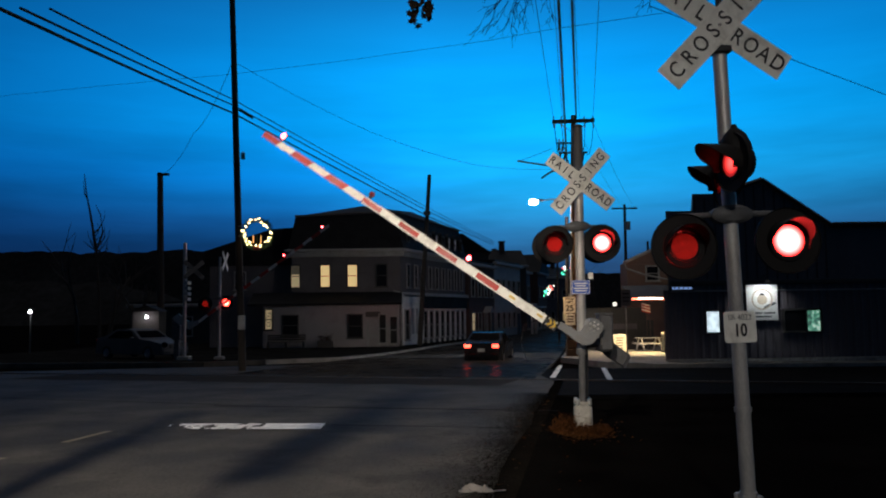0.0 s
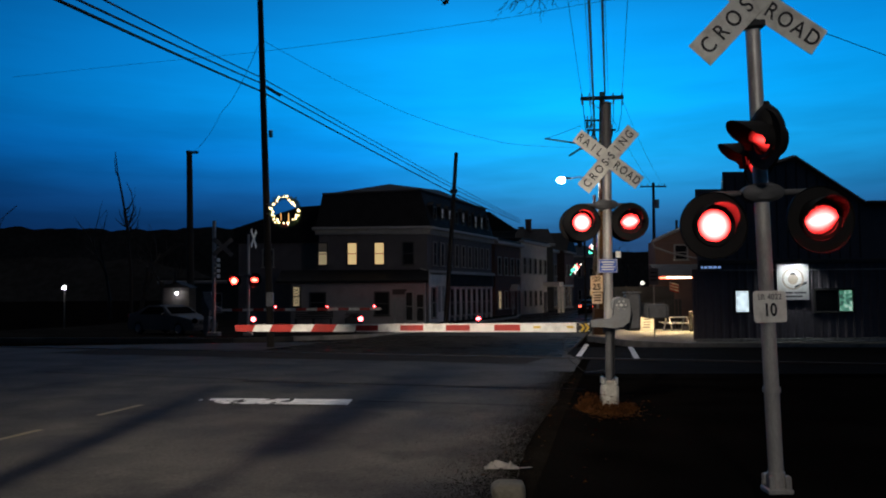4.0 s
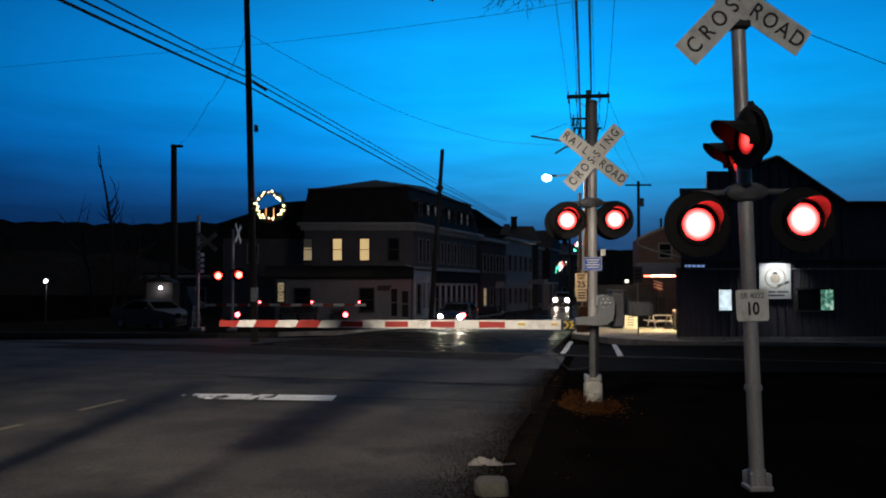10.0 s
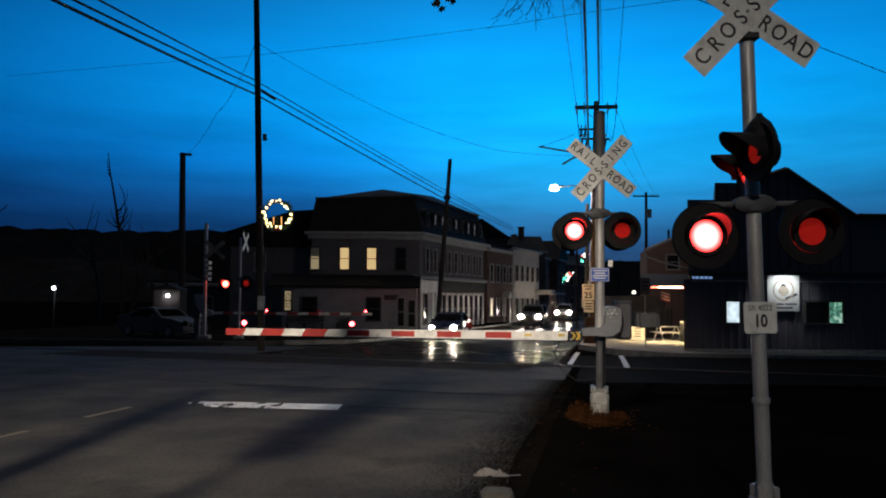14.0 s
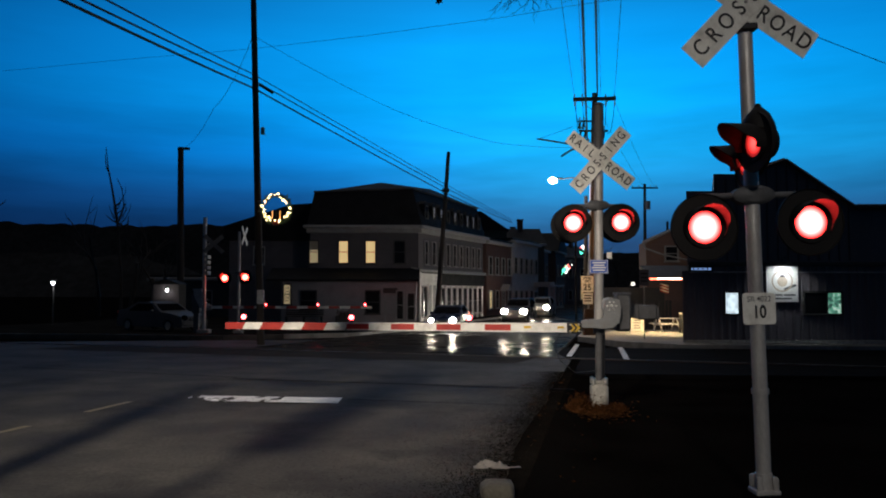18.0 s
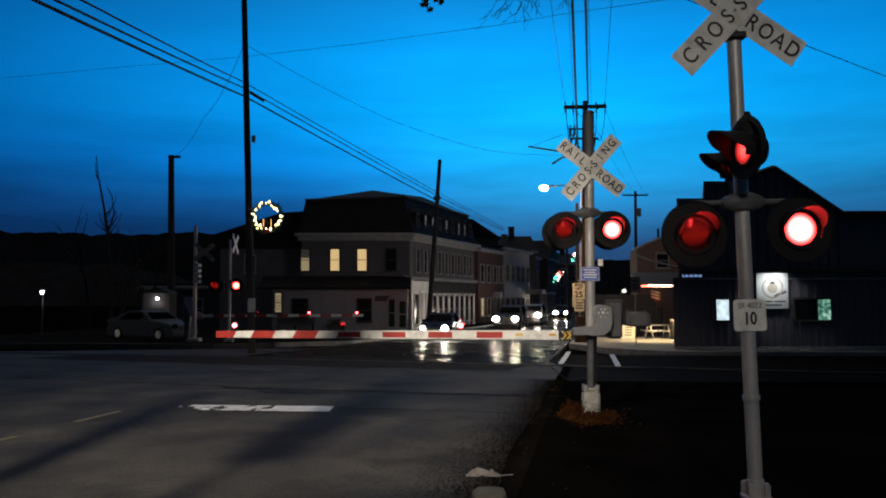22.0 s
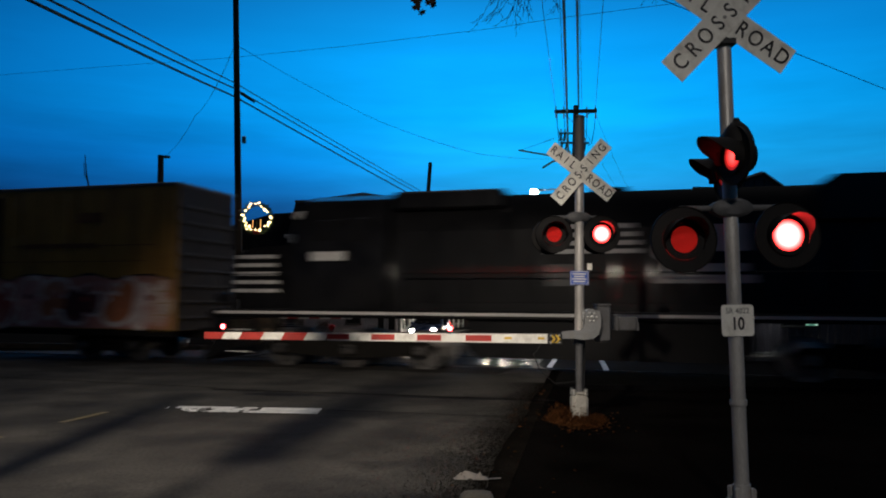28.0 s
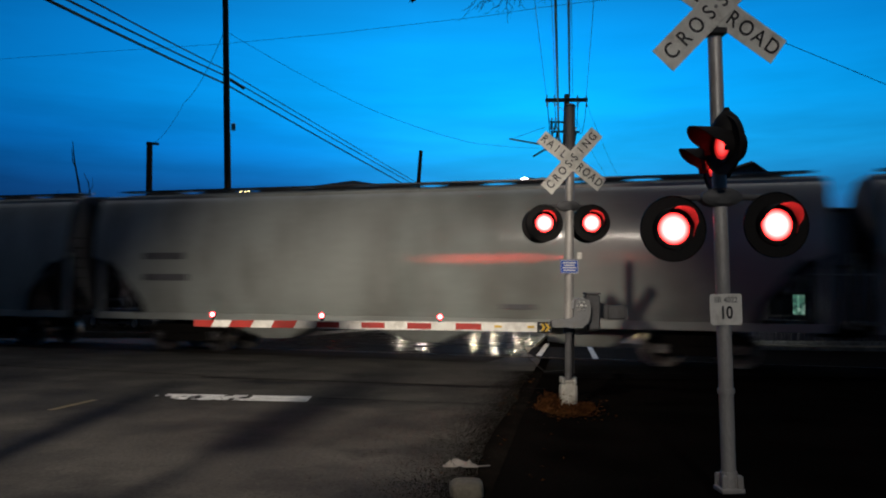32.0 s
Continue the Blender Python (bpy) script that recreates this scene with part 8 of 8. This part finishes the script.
flag = thing("flag", pose(11.95, 42.6, 1.65), "small striped flag hung under the awning", "flag")
for i in range(6):
    m = Mesh()
    n = 8
    for k in range(n + 1):
        u = k / n
        for q in (0, 1):
            m.v.append((-0.24 + 0.48 * u, 0.06 * math.sin(u * 5), 0.35 - (i + q) * 0.08 - 0.16 * u))
    for k in range(n):
        m.f.append((2 * k, 2 * k + 2, 2 * k + 3, 2 * k + 1))
    part("stripe", m, SIGN_RED if i % 2 else SHEETING, flag, "", smooth=True)
part("cord", Mesh().tube((-0.24, 0.0, 0.33), (-0.24, 0.0, 0.62), 0.006, n=5).tube((0.24, 0.0, 0.17), (0.24, 0.0, 0.62), 0.006, n=5), STEEL, flag)


def a_board(x, y):
    g = gz(x, y) + 0.11
    t = thing("sandwich_board", pose(x, y, g, 0, 0, 4), "white sandwich board standing on the forecourt", "sign")
    for s in (-1, 1):
        m = Mesh().box((0, 0, 0.5), (0.80, 0.03, 1.05), 0.008)
        part("panel", m, WHITE_PAINT, t, "", pose(0, s * 0.17, 0, s * -13, 0, 0))
    for i in range(5):
        part("print_bar", Mesh().box((0, 0, 0.28 + i * 0.14), (0.40 - 0.05 * (i % 2), 0.006, 0.05)), LETTER_GREY, t, "", pose(0, -0.19, 0, 13, 0, 0))
    for s in (-1, 1):
        part("leg", Mesh().box((s * 0.3, 0, 0.02), (0.04, 0.62, 0.04)), DARK_TRIM, t)
    return t


def picnic_table(x, y, turn):
    g = gz(x, y) + 0.11
    t = thing("picnic_table", pose(x, y, g, 0, 0, turn), "pale wooden picnic table with benches on the patio", "table")
    WOODP = WHITE_PAINT
    for i in range(5):
        part("top_board", Mesh().box((0, (i - 2) * 0.15, 0.75), (1.35, 0.14, 0.04), 0.006), WOODP, t)
    for s in (-1, 1):
        for k in (-0.08, 0.08):
            part("seat_board", Mesh().box((0, s * 0.7 + k, 0.45), (1.35, 0.14, 0.04), 0.006), WOODP, t)
        part("leg", Mesh().tube((s * 0.5, -0.65, 0), (s * 0.5, -0.2, 0.73), 0.05, n=4), WOODP, t)
        part("leg", Mesh().tube((s * 0.5, 0.65, 0), (s * 0.5, 0.2, 0.73), 0.05, n=4), WOODP, t)
        part("crosspiece", Mesh().box((s * 0.5, 0, 0.42), (0.04, 1.5, 0.09)), WOODP, t)
    return t


a_board(10.3, 42.4)
picnic_table(12.25, 43.3, 6)
bin_ = thing("bin", pose(12.75, 41.5, gz(12.75, 41.5) + 0.11), "dark square litter bin with a pale lid", "bin")
part("body", Mesh().box((0, 0, 0.5), (0.55, 0.55, 1.0), 0.03), BLACK, bin_)
part("lid", Mesh().box((0, 0, 1.06), (0.6, 0.6, 0.12), 0.04), SIDING_PALE, bin_, "pale lid")
disc_sign = thing("round_sign", pose(10.95, 45.5, 1.95), "small white lit round sign", "sign")
part("face", Mesh().lathe([(0.0, -0.04), (0.10, -0.04), (0.115, -0.02), (0.115, 0.02)], 18), glowing("white_sign_light", (1, 0.95, 0.85), 1.6), disc_sign)
part("emblem", Mesh().box((0.0, -0.045, 0.0), (0.10, 0.01, 0.06)), SIGN_BLACK, disc_sign)
part("bracket", Mesh().box((0, 0.4, -0.1), (0.05, 0.9, 0.05)), BLACK, disc_sign)
street_sign = thing("street_sign", pose(8.66, 34.0, gz(8.66, 34) + 0.11), "white parking notice sign on a post", "sign")
part("post", Mesh().tube((0, 0, 0), (0, 0, 3.05), 0.03, n=8), STEEL, street_sign)
# plate stands unlit: its white is darkened in the colour itself
part("plate", Mesh().box((0, -0.04, 2.65), (0.42, 0.005, 0.7), 0.002), SIDING, street_sign, "white plate greyed to look unlit")
for z in (2.82, 2.65, 2.5):
    part("print_bar", Mesh().box((0, -0.046, z), (0.28, 0.004, 0.07)), SIGN_BLACK, street_sign)

# speed limit sign beside the pole
ss = thing("speed_limit_sign", pose(7.10, 38.9, gz(7.1, 39)), "white speed limit 25 sign on a post", "traffic sign")
part("post", Mesh().tube((0, 0.03, 0), (0, 0.03, 3.2), 0.03, n=8), STEEL, ss)
pl = part("plate", Mesh().box((0, 0, 2.62), (0.61, 0.005, 0.80), 0.002), SHEETING, ss, "white speed plate")
lettering("SPEED", 0.16, SIGN_BLACK, pl, pose(0, -0.006, 2.91))
lettering("LIMIT", 0.16, SIGN_BLACK, pl, pose(0, -0.006, 2.76))
lettering("25", 0.42, SIGN_BLACK, pl, pose(0, -0.006, 2.45))
part("lower_plate", Mesh().box((0.02, 0, 1.9), (0.50, 0.005, 0.55), 0.002), SHEETING, ss, "small lower plate")
for z in (2.05, 1.92, 1.79):
    part("print_bar", Mesh().box((0.02, -0.006, z), (0.34, 0.004, 0.06)), RUST, ss)
crate = thing("crate", pose(7.0, 38.0, gz(7, 38)), "stacked wooden boxes at the foot of the pole", "crate")
for i in range(3):
    part("box", Mesh().box((0.02 * i, 0, 0.25 + 0.46 * i), (0.55, 0.45, 0.44), 0.02), RUST, crate)

# coloured street decorations on two far poles
bulb_mats = [glowing("deco_white", (1, 1, 0.95), 5.0), glowing("deco_green", (0.1, 1.0, 0.6), 4.0), glowing("deco_red", (1.0, 0.12, 0.1), 5.0)]
dr = random.Random(12)
for x, y, z, n in ((9.37, 60.0, 3.25, 26), (9.85, 55.0, 4.55, 20)):
    d = thing("street_decoration", pose(x, y, z), "lit coloured candy-cane decoration on a street pole", "decoration", "street decorations")
    part("pole", Mesh().tube((0.75, 0.2, gz(x, y) - z), (0.75, 0.2, 2.5), 0.09, n=8), WOOD_POLE, d)
    part("frame", Mesh().path([(0.72, 0.1, -0.5), (0.2, 0, -0.55), (-0.3, 0, -0.3), (0.0, 0, 0.2), (0.3, 0, 0.6), (0.72, 0.1, 0.5)], 0.02, 6), STEEL, d)
    for i in range(n):
        u = i / n
        px = -0.28 + 0.56 * u + dr.uniform(-0.16, 0.16)
        pz = -0.30 + 0.6 * u + dr.uniform(-0.2, 0.2)
        k = 1 if u < 0.4 else (0 if u < 0.7 else 2)
        part("bulb", Mesh().ball((px, -0.05, pz), 0.045, 6, 4), bulb_mats[k if dr.random() < 0.8 else dr.randrange(3)], d)

# yard lamp on the far left
yl = thing("yard_lamp", pose(-24.93, 50.0, gz(-24.9, 50)), "white yard lamp on a short post", "lamp")
part("post", Mesh().tube((0, 0, 0), (0, 0, 2.6), 0.05, n=8), DARK_TRIM, yl)
part("bulb", Mesh().ball((0, -0.1, 2.75), 0.10, 10, 6), STREET_BULB, yl, "glowing lamp")
part("hood", Mesh().box((0, 0.05, 2.92), (0.3, 0.3, 0.06), 0.02), BLACK, yl)

# bench and planter before the old house
bench = thing("bench", pose(-9.6, 53.6, gz(-9.6, 53.6) + 0.12), "dark slatted bench against the house wall", "bench")
for i in range(4):
    part("seat_slat", Mesh().box((0, -0.05 + i * 0.12, 0.45), (2.6, 0.1, 0.03), 0.006), DARK_TRIM, bench)
for i in range(3):
    part("back_slat", Mesh().box((0, 0.42, 0.6 + i * 0.14), (2.6, 0.03, 0.11), 0.006), DARK_TRIM, bench)
for x in (-1.2, 0, 1.2):
    part("leg", Mesh().box((x, 0.15, 0.22), (0.07, 0.5, 0.44), 0.01), BLACK, bench)
planter = thing("planter", pose(-6.9, 53.5, gz(-6.9, 53.5) + 0.12), "dark planter box with dry stems", "planter")
part("box", Mesh().box((0, 0, 0.25), (1.0, 0.45, 0.5), 0.03), DARK_TRIM, planter)
pr = random.Random(3)
part("stem_cluster", (lambda m: [m.tube((pr.uniform(-0.4, 0.4), pr.uniform(-0.15, 0.15), 0.48), (pr.uniform(-0.55, 0.55), pr.uniform(-0.25, 0.25), pr.uniform(0.7, 1.0)), 0.012, 0.004, 3, False) for _ in range(60)] and m)(Mesh()), RUST, planter)

# litter and a concrete stub by the road edge
LITTER = surface("paper_bag", (0.17, 0.155, 0.14), 0.8, 0, 6, 0.2, 0.3, 50)
lit = Mesh()
lr = random.Random(9)
for cx, cy, s in ((0.40, 7.20, 0.085), (0.50, 7.12, 0.06), (0.33, 7.12, 0.055)):
    k = len(lit.v)
    n = 7
    for j in range(n):
        for i in range(n):
            lit.v.append((cx + (i / (n - 1) - 0.5) * s * 2.4, cy + (j / (n - 1) - 0.5) * s * 2, 0.012 + max(0, s * (1.1 - 2.2 * math.hypot(i / 6 - 0.5, j / 6 - 0.5))) * lr.uniform(0.45, 0.95)))
    for j in range(n - 1):
        for i in range(n - 1):
            a = k + j * n + i
            lit.f.append((a, a + 1, a + 1 + n, a + n))
tagged(part("paper_bag", lit, LITTER, smooth=False), "crumpled pale paper bag lying on the road", "litter")
tagged(part("paper_scrap", strip(Mesh(), line((0.55, 7.1), (0.69, 7.14), 8), 0.04, 0.012), LITTER), "flat pale scrap of paper on the road", "litter")
STONE = surface("weathered_stone", (0.10, 0.092, 0.072), 0.9, 0, 5.0, 0.35, 0.7, 30, (0.05, 0.045, 0.035), 6.0, 0.6)
stubm = Mesh().ball((0.0, 0.0, 0.0), 1.0, 22, 14)
for i, p in enumerate(stubm.v):
    p = Vector(p)
    q = Vector([math.copysign(abs(c) ** 0.55, c) for c in p])
    k = 1 + 0.10 * noise.noise(p * 1.6) + 0.05 * noise.noise(p * 5)
    stubm.v[i] = (0.42 + q.x * 0.135 * k, 6.20 + q.y * 0.16 * k, 0.02 + q.z * 0.095 * k)
tagged(part("kerb_stone", stubm, STONE), "chipped concrete kerb stone by the road edge", "kerb stone")

# dry grass round the gate foundation, leaves and gravel on the verge
GRASS = surface("dry_grass", (0.046, 0.018, 0.0065), 0.95, 0, 9, 0.7, 0.2, 40, (0.008, 0.004, 0.002), 12.0, 1.0, spec=0.02)
LEAF = surface("fallen_leaf", (0.080, 0.034, 0.012), 0.85, 0, 14, 0.7, 0.1, 40, (0.008, 0.004, 0.002), 16.0, 1.0, spec=0.02)
gr = random.Random(21)
grass = Mesh()
clumps = [(2.02, 11.14, 0.17, 0.25), (1.90, 11.0, 0.13, 0.22), (2.10, 10.88, 0.16, 0.12), (2.30, 10.95, 0.13, 0.11), (1.82, 10.82, 0.13, 0.13), (2.00, 10.74, 0.15, 0.09), (2.42, 11.05, 0.10, 0.10), (2.22, 10.70, 0.14, 0.08)]
for i in range(1500):
    cx, cy, wide, tall = gr.choice(clumps)
    x, y = gr.gauss(cx, wide * 0.55), gr.gauss(cy, wide * 0.6)
    if abs(x - 2.18) < 0.14 and abs(y - 11.12) < 0.14:
        continue
    h = tall * gr.uniform(0.35, 1.15)
    a, bend = gr.uniform(0, 6.28), h * gr.uniform(0.2, 0.9)
    dx, dy = math.cos(a) * bend, math.sin(a) * bend
    b = gr.uniform(0.003, 0.008)
    mid_z = h * 0.7 - 0.07
    grass.add([(x - b, y, -0.09), (x + b, y, -0.09), (x + dx * 0.35 + b * 0.8, y + dy * 0.35, mid_z), (x + dx * 0.35 - b * 0.8, y + dy * 0.35, mid_z), (x + dx, y + dy, h * gr.uniform(0.7, 1.0) - 0.07)], [(0, 1, 2, 3), (3, 2, 4)])
tagged(part("dry_grass", grass, GRASS, smooth=False), "tuft of dry brown grass round the gate foot", "grass", "", "stuff")
leaves = Mesh()
for i in range(900):
    x, y = gr.gauss(2.04, 0.23), gr.gauss(10.75, 0.28)
    if i > 750:
        y = gr.uniform(5.0, 16.0)
        x = centre(y) + 5.9 + gr.gauss(0.05, 0.25)
    z = (0.004 if x < centre(y) + 5.9 else -0.075) + gz(x, y) + gr.uniform(0.0, 0.02) + (abs(gr.gauss(0, 0.09)) if i % 3 == 0 and i <= 750 else 0)
    s, a = gr.uniform(0.012, 0.034), gr.uniform(0, 6.28)
    c, d = math.cos(a) * s, math.sin(a) * s
    leaves.add([(x - c, y - d, z), (x + d * 0.6, y - c * 0.6, z + gr.uniform(0, 0.015)), (x + c, y + d, z + gr.uniform(0, 0.01)), (x - d * 0.6, y + c * 0.6, z + gr.uniform(0, 0.015))], [(0, 1, 2, 3)])
tagged(part("fallen_leaves", leaves, LEAF, smooth=False), "scattered brown fallen leaves on the verge", "leaves", "", "stuff")
GRIT = surface("grit_grey", (0.075, 0.068, 0.058), 0.9, 0, 8, 0.4, 0.1, 40)
grit = Mesh()
for i in range(900):
    y = gr.uniform(4.5, 15.0)
    x = centre(y) + 5.9 - abs(gr.gauss(0, 1.1))
    s = gr.uniform(0.003, 0.008)
    z = gz(x, y)
    grit.add([(x - s, y - s, z), (x + s, y - s * 0.7, z), (x + s * 0.4, y + s, z), (x, y, z + s * 1.1)], [(0, 1, 3), (1, 2, 3), (2, 0, 3)])
tagged(part("grit", grit, GRIT, smooth=False), "loose grit on the road surface", "gravel", "", "stuff")

# bare trees and an overhanging branch
BARK = surface("bark", (0.045, 0.035, 0.028), 0.95, 0, 5, 0.35, 0.6, 40)


def bare_tree(x, y, height, seed, label, lean=0.0, spread=0.45, trunk=0.16, depth=4):
    rr = random.Random(seed)
    g = gz(x, y)
    t = thing("tree", pose(x, y, g - 0.1), label, "tree", "bare trees")
    limbs, twigs = Mesh(), Mesh()

    def grow(p, d, length, r, k):
        n = 4
        pts = [p]
        for i in range(n):
            d = (d + Vector((rr.gauss(0, 0.10), rr.gauss(0, 0.10), rr.uniform(-0.02, 0.07)))).normalized()
            pts.append(pts[-1] + d * length / n)
        (limbs if k < 2 else twigs).path(pts, r, 7 if k < 2 else 4, r * 0.55)
        if k >= depth:
            return
        for i in range(rr.choice((2, 3, 3))):
            q = pts[rr.randrange(2, n + 1)]
            a = rr.uniform(0, 6.28)
            nd = (d + Vector((math.cos(a), math.sin(a), rr.uniform(-0.1, 0.5))) * spread).normalized()
            grow(q, nd, length * rr.uniform(0.5, 0.75), r * 0.5, k + 1)
    grow(Vector((0, 0, 0)), Vector((lean, 0, 1)).normalized(), height * 0.55, trunk, 0)
    part("trunk", limbs, BARK, t, "bare trunk and limbs")
    tagged(part("twig_cluster", twigs, BARK, t), "thin bare twigs", "", "", "stuff")
    return t


snag = thing("tree", pose(-24.9, 60.0, gz(-24.9, 60)), "thin dead tree with bare forked stems", "tree", "bare trees")
part("trunk", Mesh().path([(0.2, 0, 0), (0.1, 0, 4), (-0.3, 0, 8), (-0.75, 0, 10.4), (-1.05, 0, 11.8), (-1.25, 0, 13.4)], 0.15, 8, 0.03), BARK, snag, "bare leaning trunk")
part("limb", Mesh().path([(-0.15, 0, 7.6), (0.25, 0, 8.9), (0.05, 0, 10.2), (-0.35, 0, 11.0)], 0.08, 7, 0.02), BARK, snag)
part("limb", Mesh().path([(-0.9, 0, 11.3), (-1.25, 0.1, 11.9), (-1.35, 0.1, 12.9)], 0.06, 5, 0.02), BARK, snag)
part("limb", Mesh().path([(0.1, 0, 7.4), (-0.6, 0, 7.7), (-1.2, 0, 8.2)], 0.08, 5, 0.02), BARK, snag)
sn = random.Random(44)
for i in range(14):
    z, s = sn.uniform(6.6, 9.8), sn.choice((-1, 1, 1))
    x = 0.1 - max(0.0, z - 4) * 0.1
    a, b = sn.uniform(0.3, 0.9), sn.uniform(0.5, 1.3)
    part("limb", Mesh().path([(x, 0, z), (x + s * a * 0.5, 0.1, z + b * 0.35), (x + s * a, 0.0, z + b), (x + s * a * 0.9 + sn.uniform(-0.2, 0.2), 0, z + b * 1.6)], 0.045, 5, 0.012), BARK, snag)
for x, y, h, sd in ((-24.6, 61, 8.5, 14), (-22.8, 63, 6.5, 17), (-38, 62, 9.5, 1), (-46, 70, 10, 2), (-33, 75, 8.5, 6), (-55, 78, 11, 8), (26, 140, 12, 4), (33, 150, 13, 5), (16, 150, 12, 9)):
    bare_tree(x, y, h, sd, "bare winter tree on the skyline", 0.0, 0.55, 0.2, 3)

# near black: the branch's unlit silhouette is put into this colour
LEAF_SILHOUETTE = surface("silhouette_bark_and_leaf", (0.005, 0.004, 0.0035), 0.95, 0, 8, 0.4, 0.1, 40, spec=0.02)
branch = thing("tree_branch", pose(0.93, 7.0, 4.66), "bare overhanging branch with fine twigs and dead leaves", "branch")
br = random.Random(31)
tw = Mesh()


def twig(p, q, r, k):
    """A crooked twig from p to q with side shoots."""
    p, q = Vector(p), Vector(q)
    length = (q - p).length
    pts = [p]
    for i in range(1, 6):
        w = p.lerp(q, i / 5)
        if i < 5:
            w += Vector((br.gauss(0, 0.035), br.gauss(0, 0.05), br.gauss(0, 0.035))) * length
        pts.append(w)
    tw.path(pts, r, 5, r * 0.45)
    if k:
        d = (q - p).normalized()
        for i in range(5):
            a = pts[br.randrange(2, 6)]
            twig(a, a + (d + Vector((br.gauss(0, 0.55), br.gauss(0, 0.4), br.gauss(0, 0.45)))).normalized() * length * br.uniform(0.14, 0.34), r * 0.6, k - 1)


for x, z in ((-0.42, -0.52), (-0.30, -0.44), (-0.18, -0.48), (-0.05, -0.50), (-0.36, -0.50), (-0.24, -0.43), (-0.13, -0.53), (-0.10, -0.40), (0.0, -0.38), (0.20, -0.33), (0.25, -0.40), (1.06, -0.32), (1.15, -0.36)):
    twig((x * 0.45 + 0.12 + (0.6 if x > 1 else 0), br.uniform(-0.1, 0.1), 0.12), (x, br.uniform(-0.1, 0.1), z + 0.05), 0.0046, 2)
tagged(part("twig_cluster", tw, LEAF_SILHOUETTE, branch), "thin bare twigs", "", "", "stuff")
part("limb", Mesh().path([(2.8, 0.1, 0.9), (1.6, 0.0, 0.25), (0.6, 0.0, 0.14), (0.1, 0.0, 0.14), (-0.5, -0.3, 0.22), (-0.93, -0.5, -0.1), (-0.95, -0.5, -0.45)], 0.024, 6, 0.005), BARK, branch, "thin branch")
outline = [(0, 0.05), (0.018, 0.02), (0.04, 0.025), (0.022, 0.0), (0.032, -0.03), (0.009, -0.025), (0, -0.055), (-0.010, -0.025), (-0.034, -0.03), (-0.022, 0.0), (-0.04, 0.02), (-0.016, 0.02)]
leaf_shape = Mesh().prism([(x * 0.8, z * 0.8) for x, z in outline], -0.001, 0.001).data("leaf", LEAF_SILHOUETTE)
for i in range(34):
    bunch, drop = (-0.895, 0.17) if i % 5 < 2 else (-1.01, 0.185)
    cx, cz = bunch + br.gauss(0, 0.026), -0.41 - abs(br.uniform(0, drop) + br.gauss(0, 0.02))
    part("leaf", leaf_shape, None, branch, "", pose(cx, -0.5 + br.gauss(0, 0.03), cz, br.uniform(-35, 35), br.uniform(-70, 70), br.uniform(-50, 50)))


# ---- what moves ----
GATE_ROWS = ((0.0, 34.8), (0.5, 27.4), (1.0, 20.1), (1.5, 13.9), (2.0, 7.2), (2.3, 3.2), (2.5, 1.2), (2.8, 0.0), (3.2, 0.0), (10.0, 0.0), (32.0, 0.0))


FAR_ROWS = ((0.0, 36.3), (0.4, 30.7), (0.8, 25.0), (1.2, 19.4), (1.6, 14.1), (2.0, 9.2), (2.4, 4.6), (2.7, 1.6), (3.0, 0.0), (3.4, 0.0), (10.0, 0.0), (32.0, 0.0))


def flash_rows(rest, phase):
    """The lens turns half round in three frames each time its lamp lights or dies."""
    rows, t = [], START[phase] - 2 * PERIOD
    late = 1 if phase == "left" else 0
    events = []
    while t < 33:
        events += [(t, 1), (t + ON, 0)]
        t += PERIOD
    state = [on for te, on in events if te <= 0.0][-1]
    angle = 0 if state else 180
    rows.append((0.0, angle))
    for te, on in events:
        f = frame(te)
        if te <= 0.0 or f > frame(32.0) - (1 if on else 6):
            continue
        for k in range(4):
            rows.append(((max(f - 4, 0) + k if on else f + late + k) / FPS, angle + 60 * k))
        angle += 180
    rows.append((32.0, angle))
    clean = []
    for t, a in rows:
        if t >= 0 and (not clean or t > clean[-1][0] + 0.02):
            clean.append((t, a))
    return [(t, rest @ pose(0, 0, 0, a, 0, 0)) for t, a in clean]


def motions():
    walk(arm, [(t, PIVOT @ pose(0, 0, 0, 0, a, 0)) for t, a in GATE_ROWS])
    walk(far_arm, [(t, pose(-1.88, 0, 2.05) @ pose(0, 0, 0, 0, -a, 0) @ pose(1.88, 0, -2.05)) for t, a in FAR_ROWS])
    for car, back, turned in TRAIN:
        walk(car, train_rows(back, turned, LOCO_L))
    for car, rows in CAR_ROWS:
        walk(car, [(t, car_pose(x, y, turn)) for t, x, y, turn in rows])
    for lens, rest, phase in FLASH:
        walk(lens, flash_rows(rest, phase))


motions()
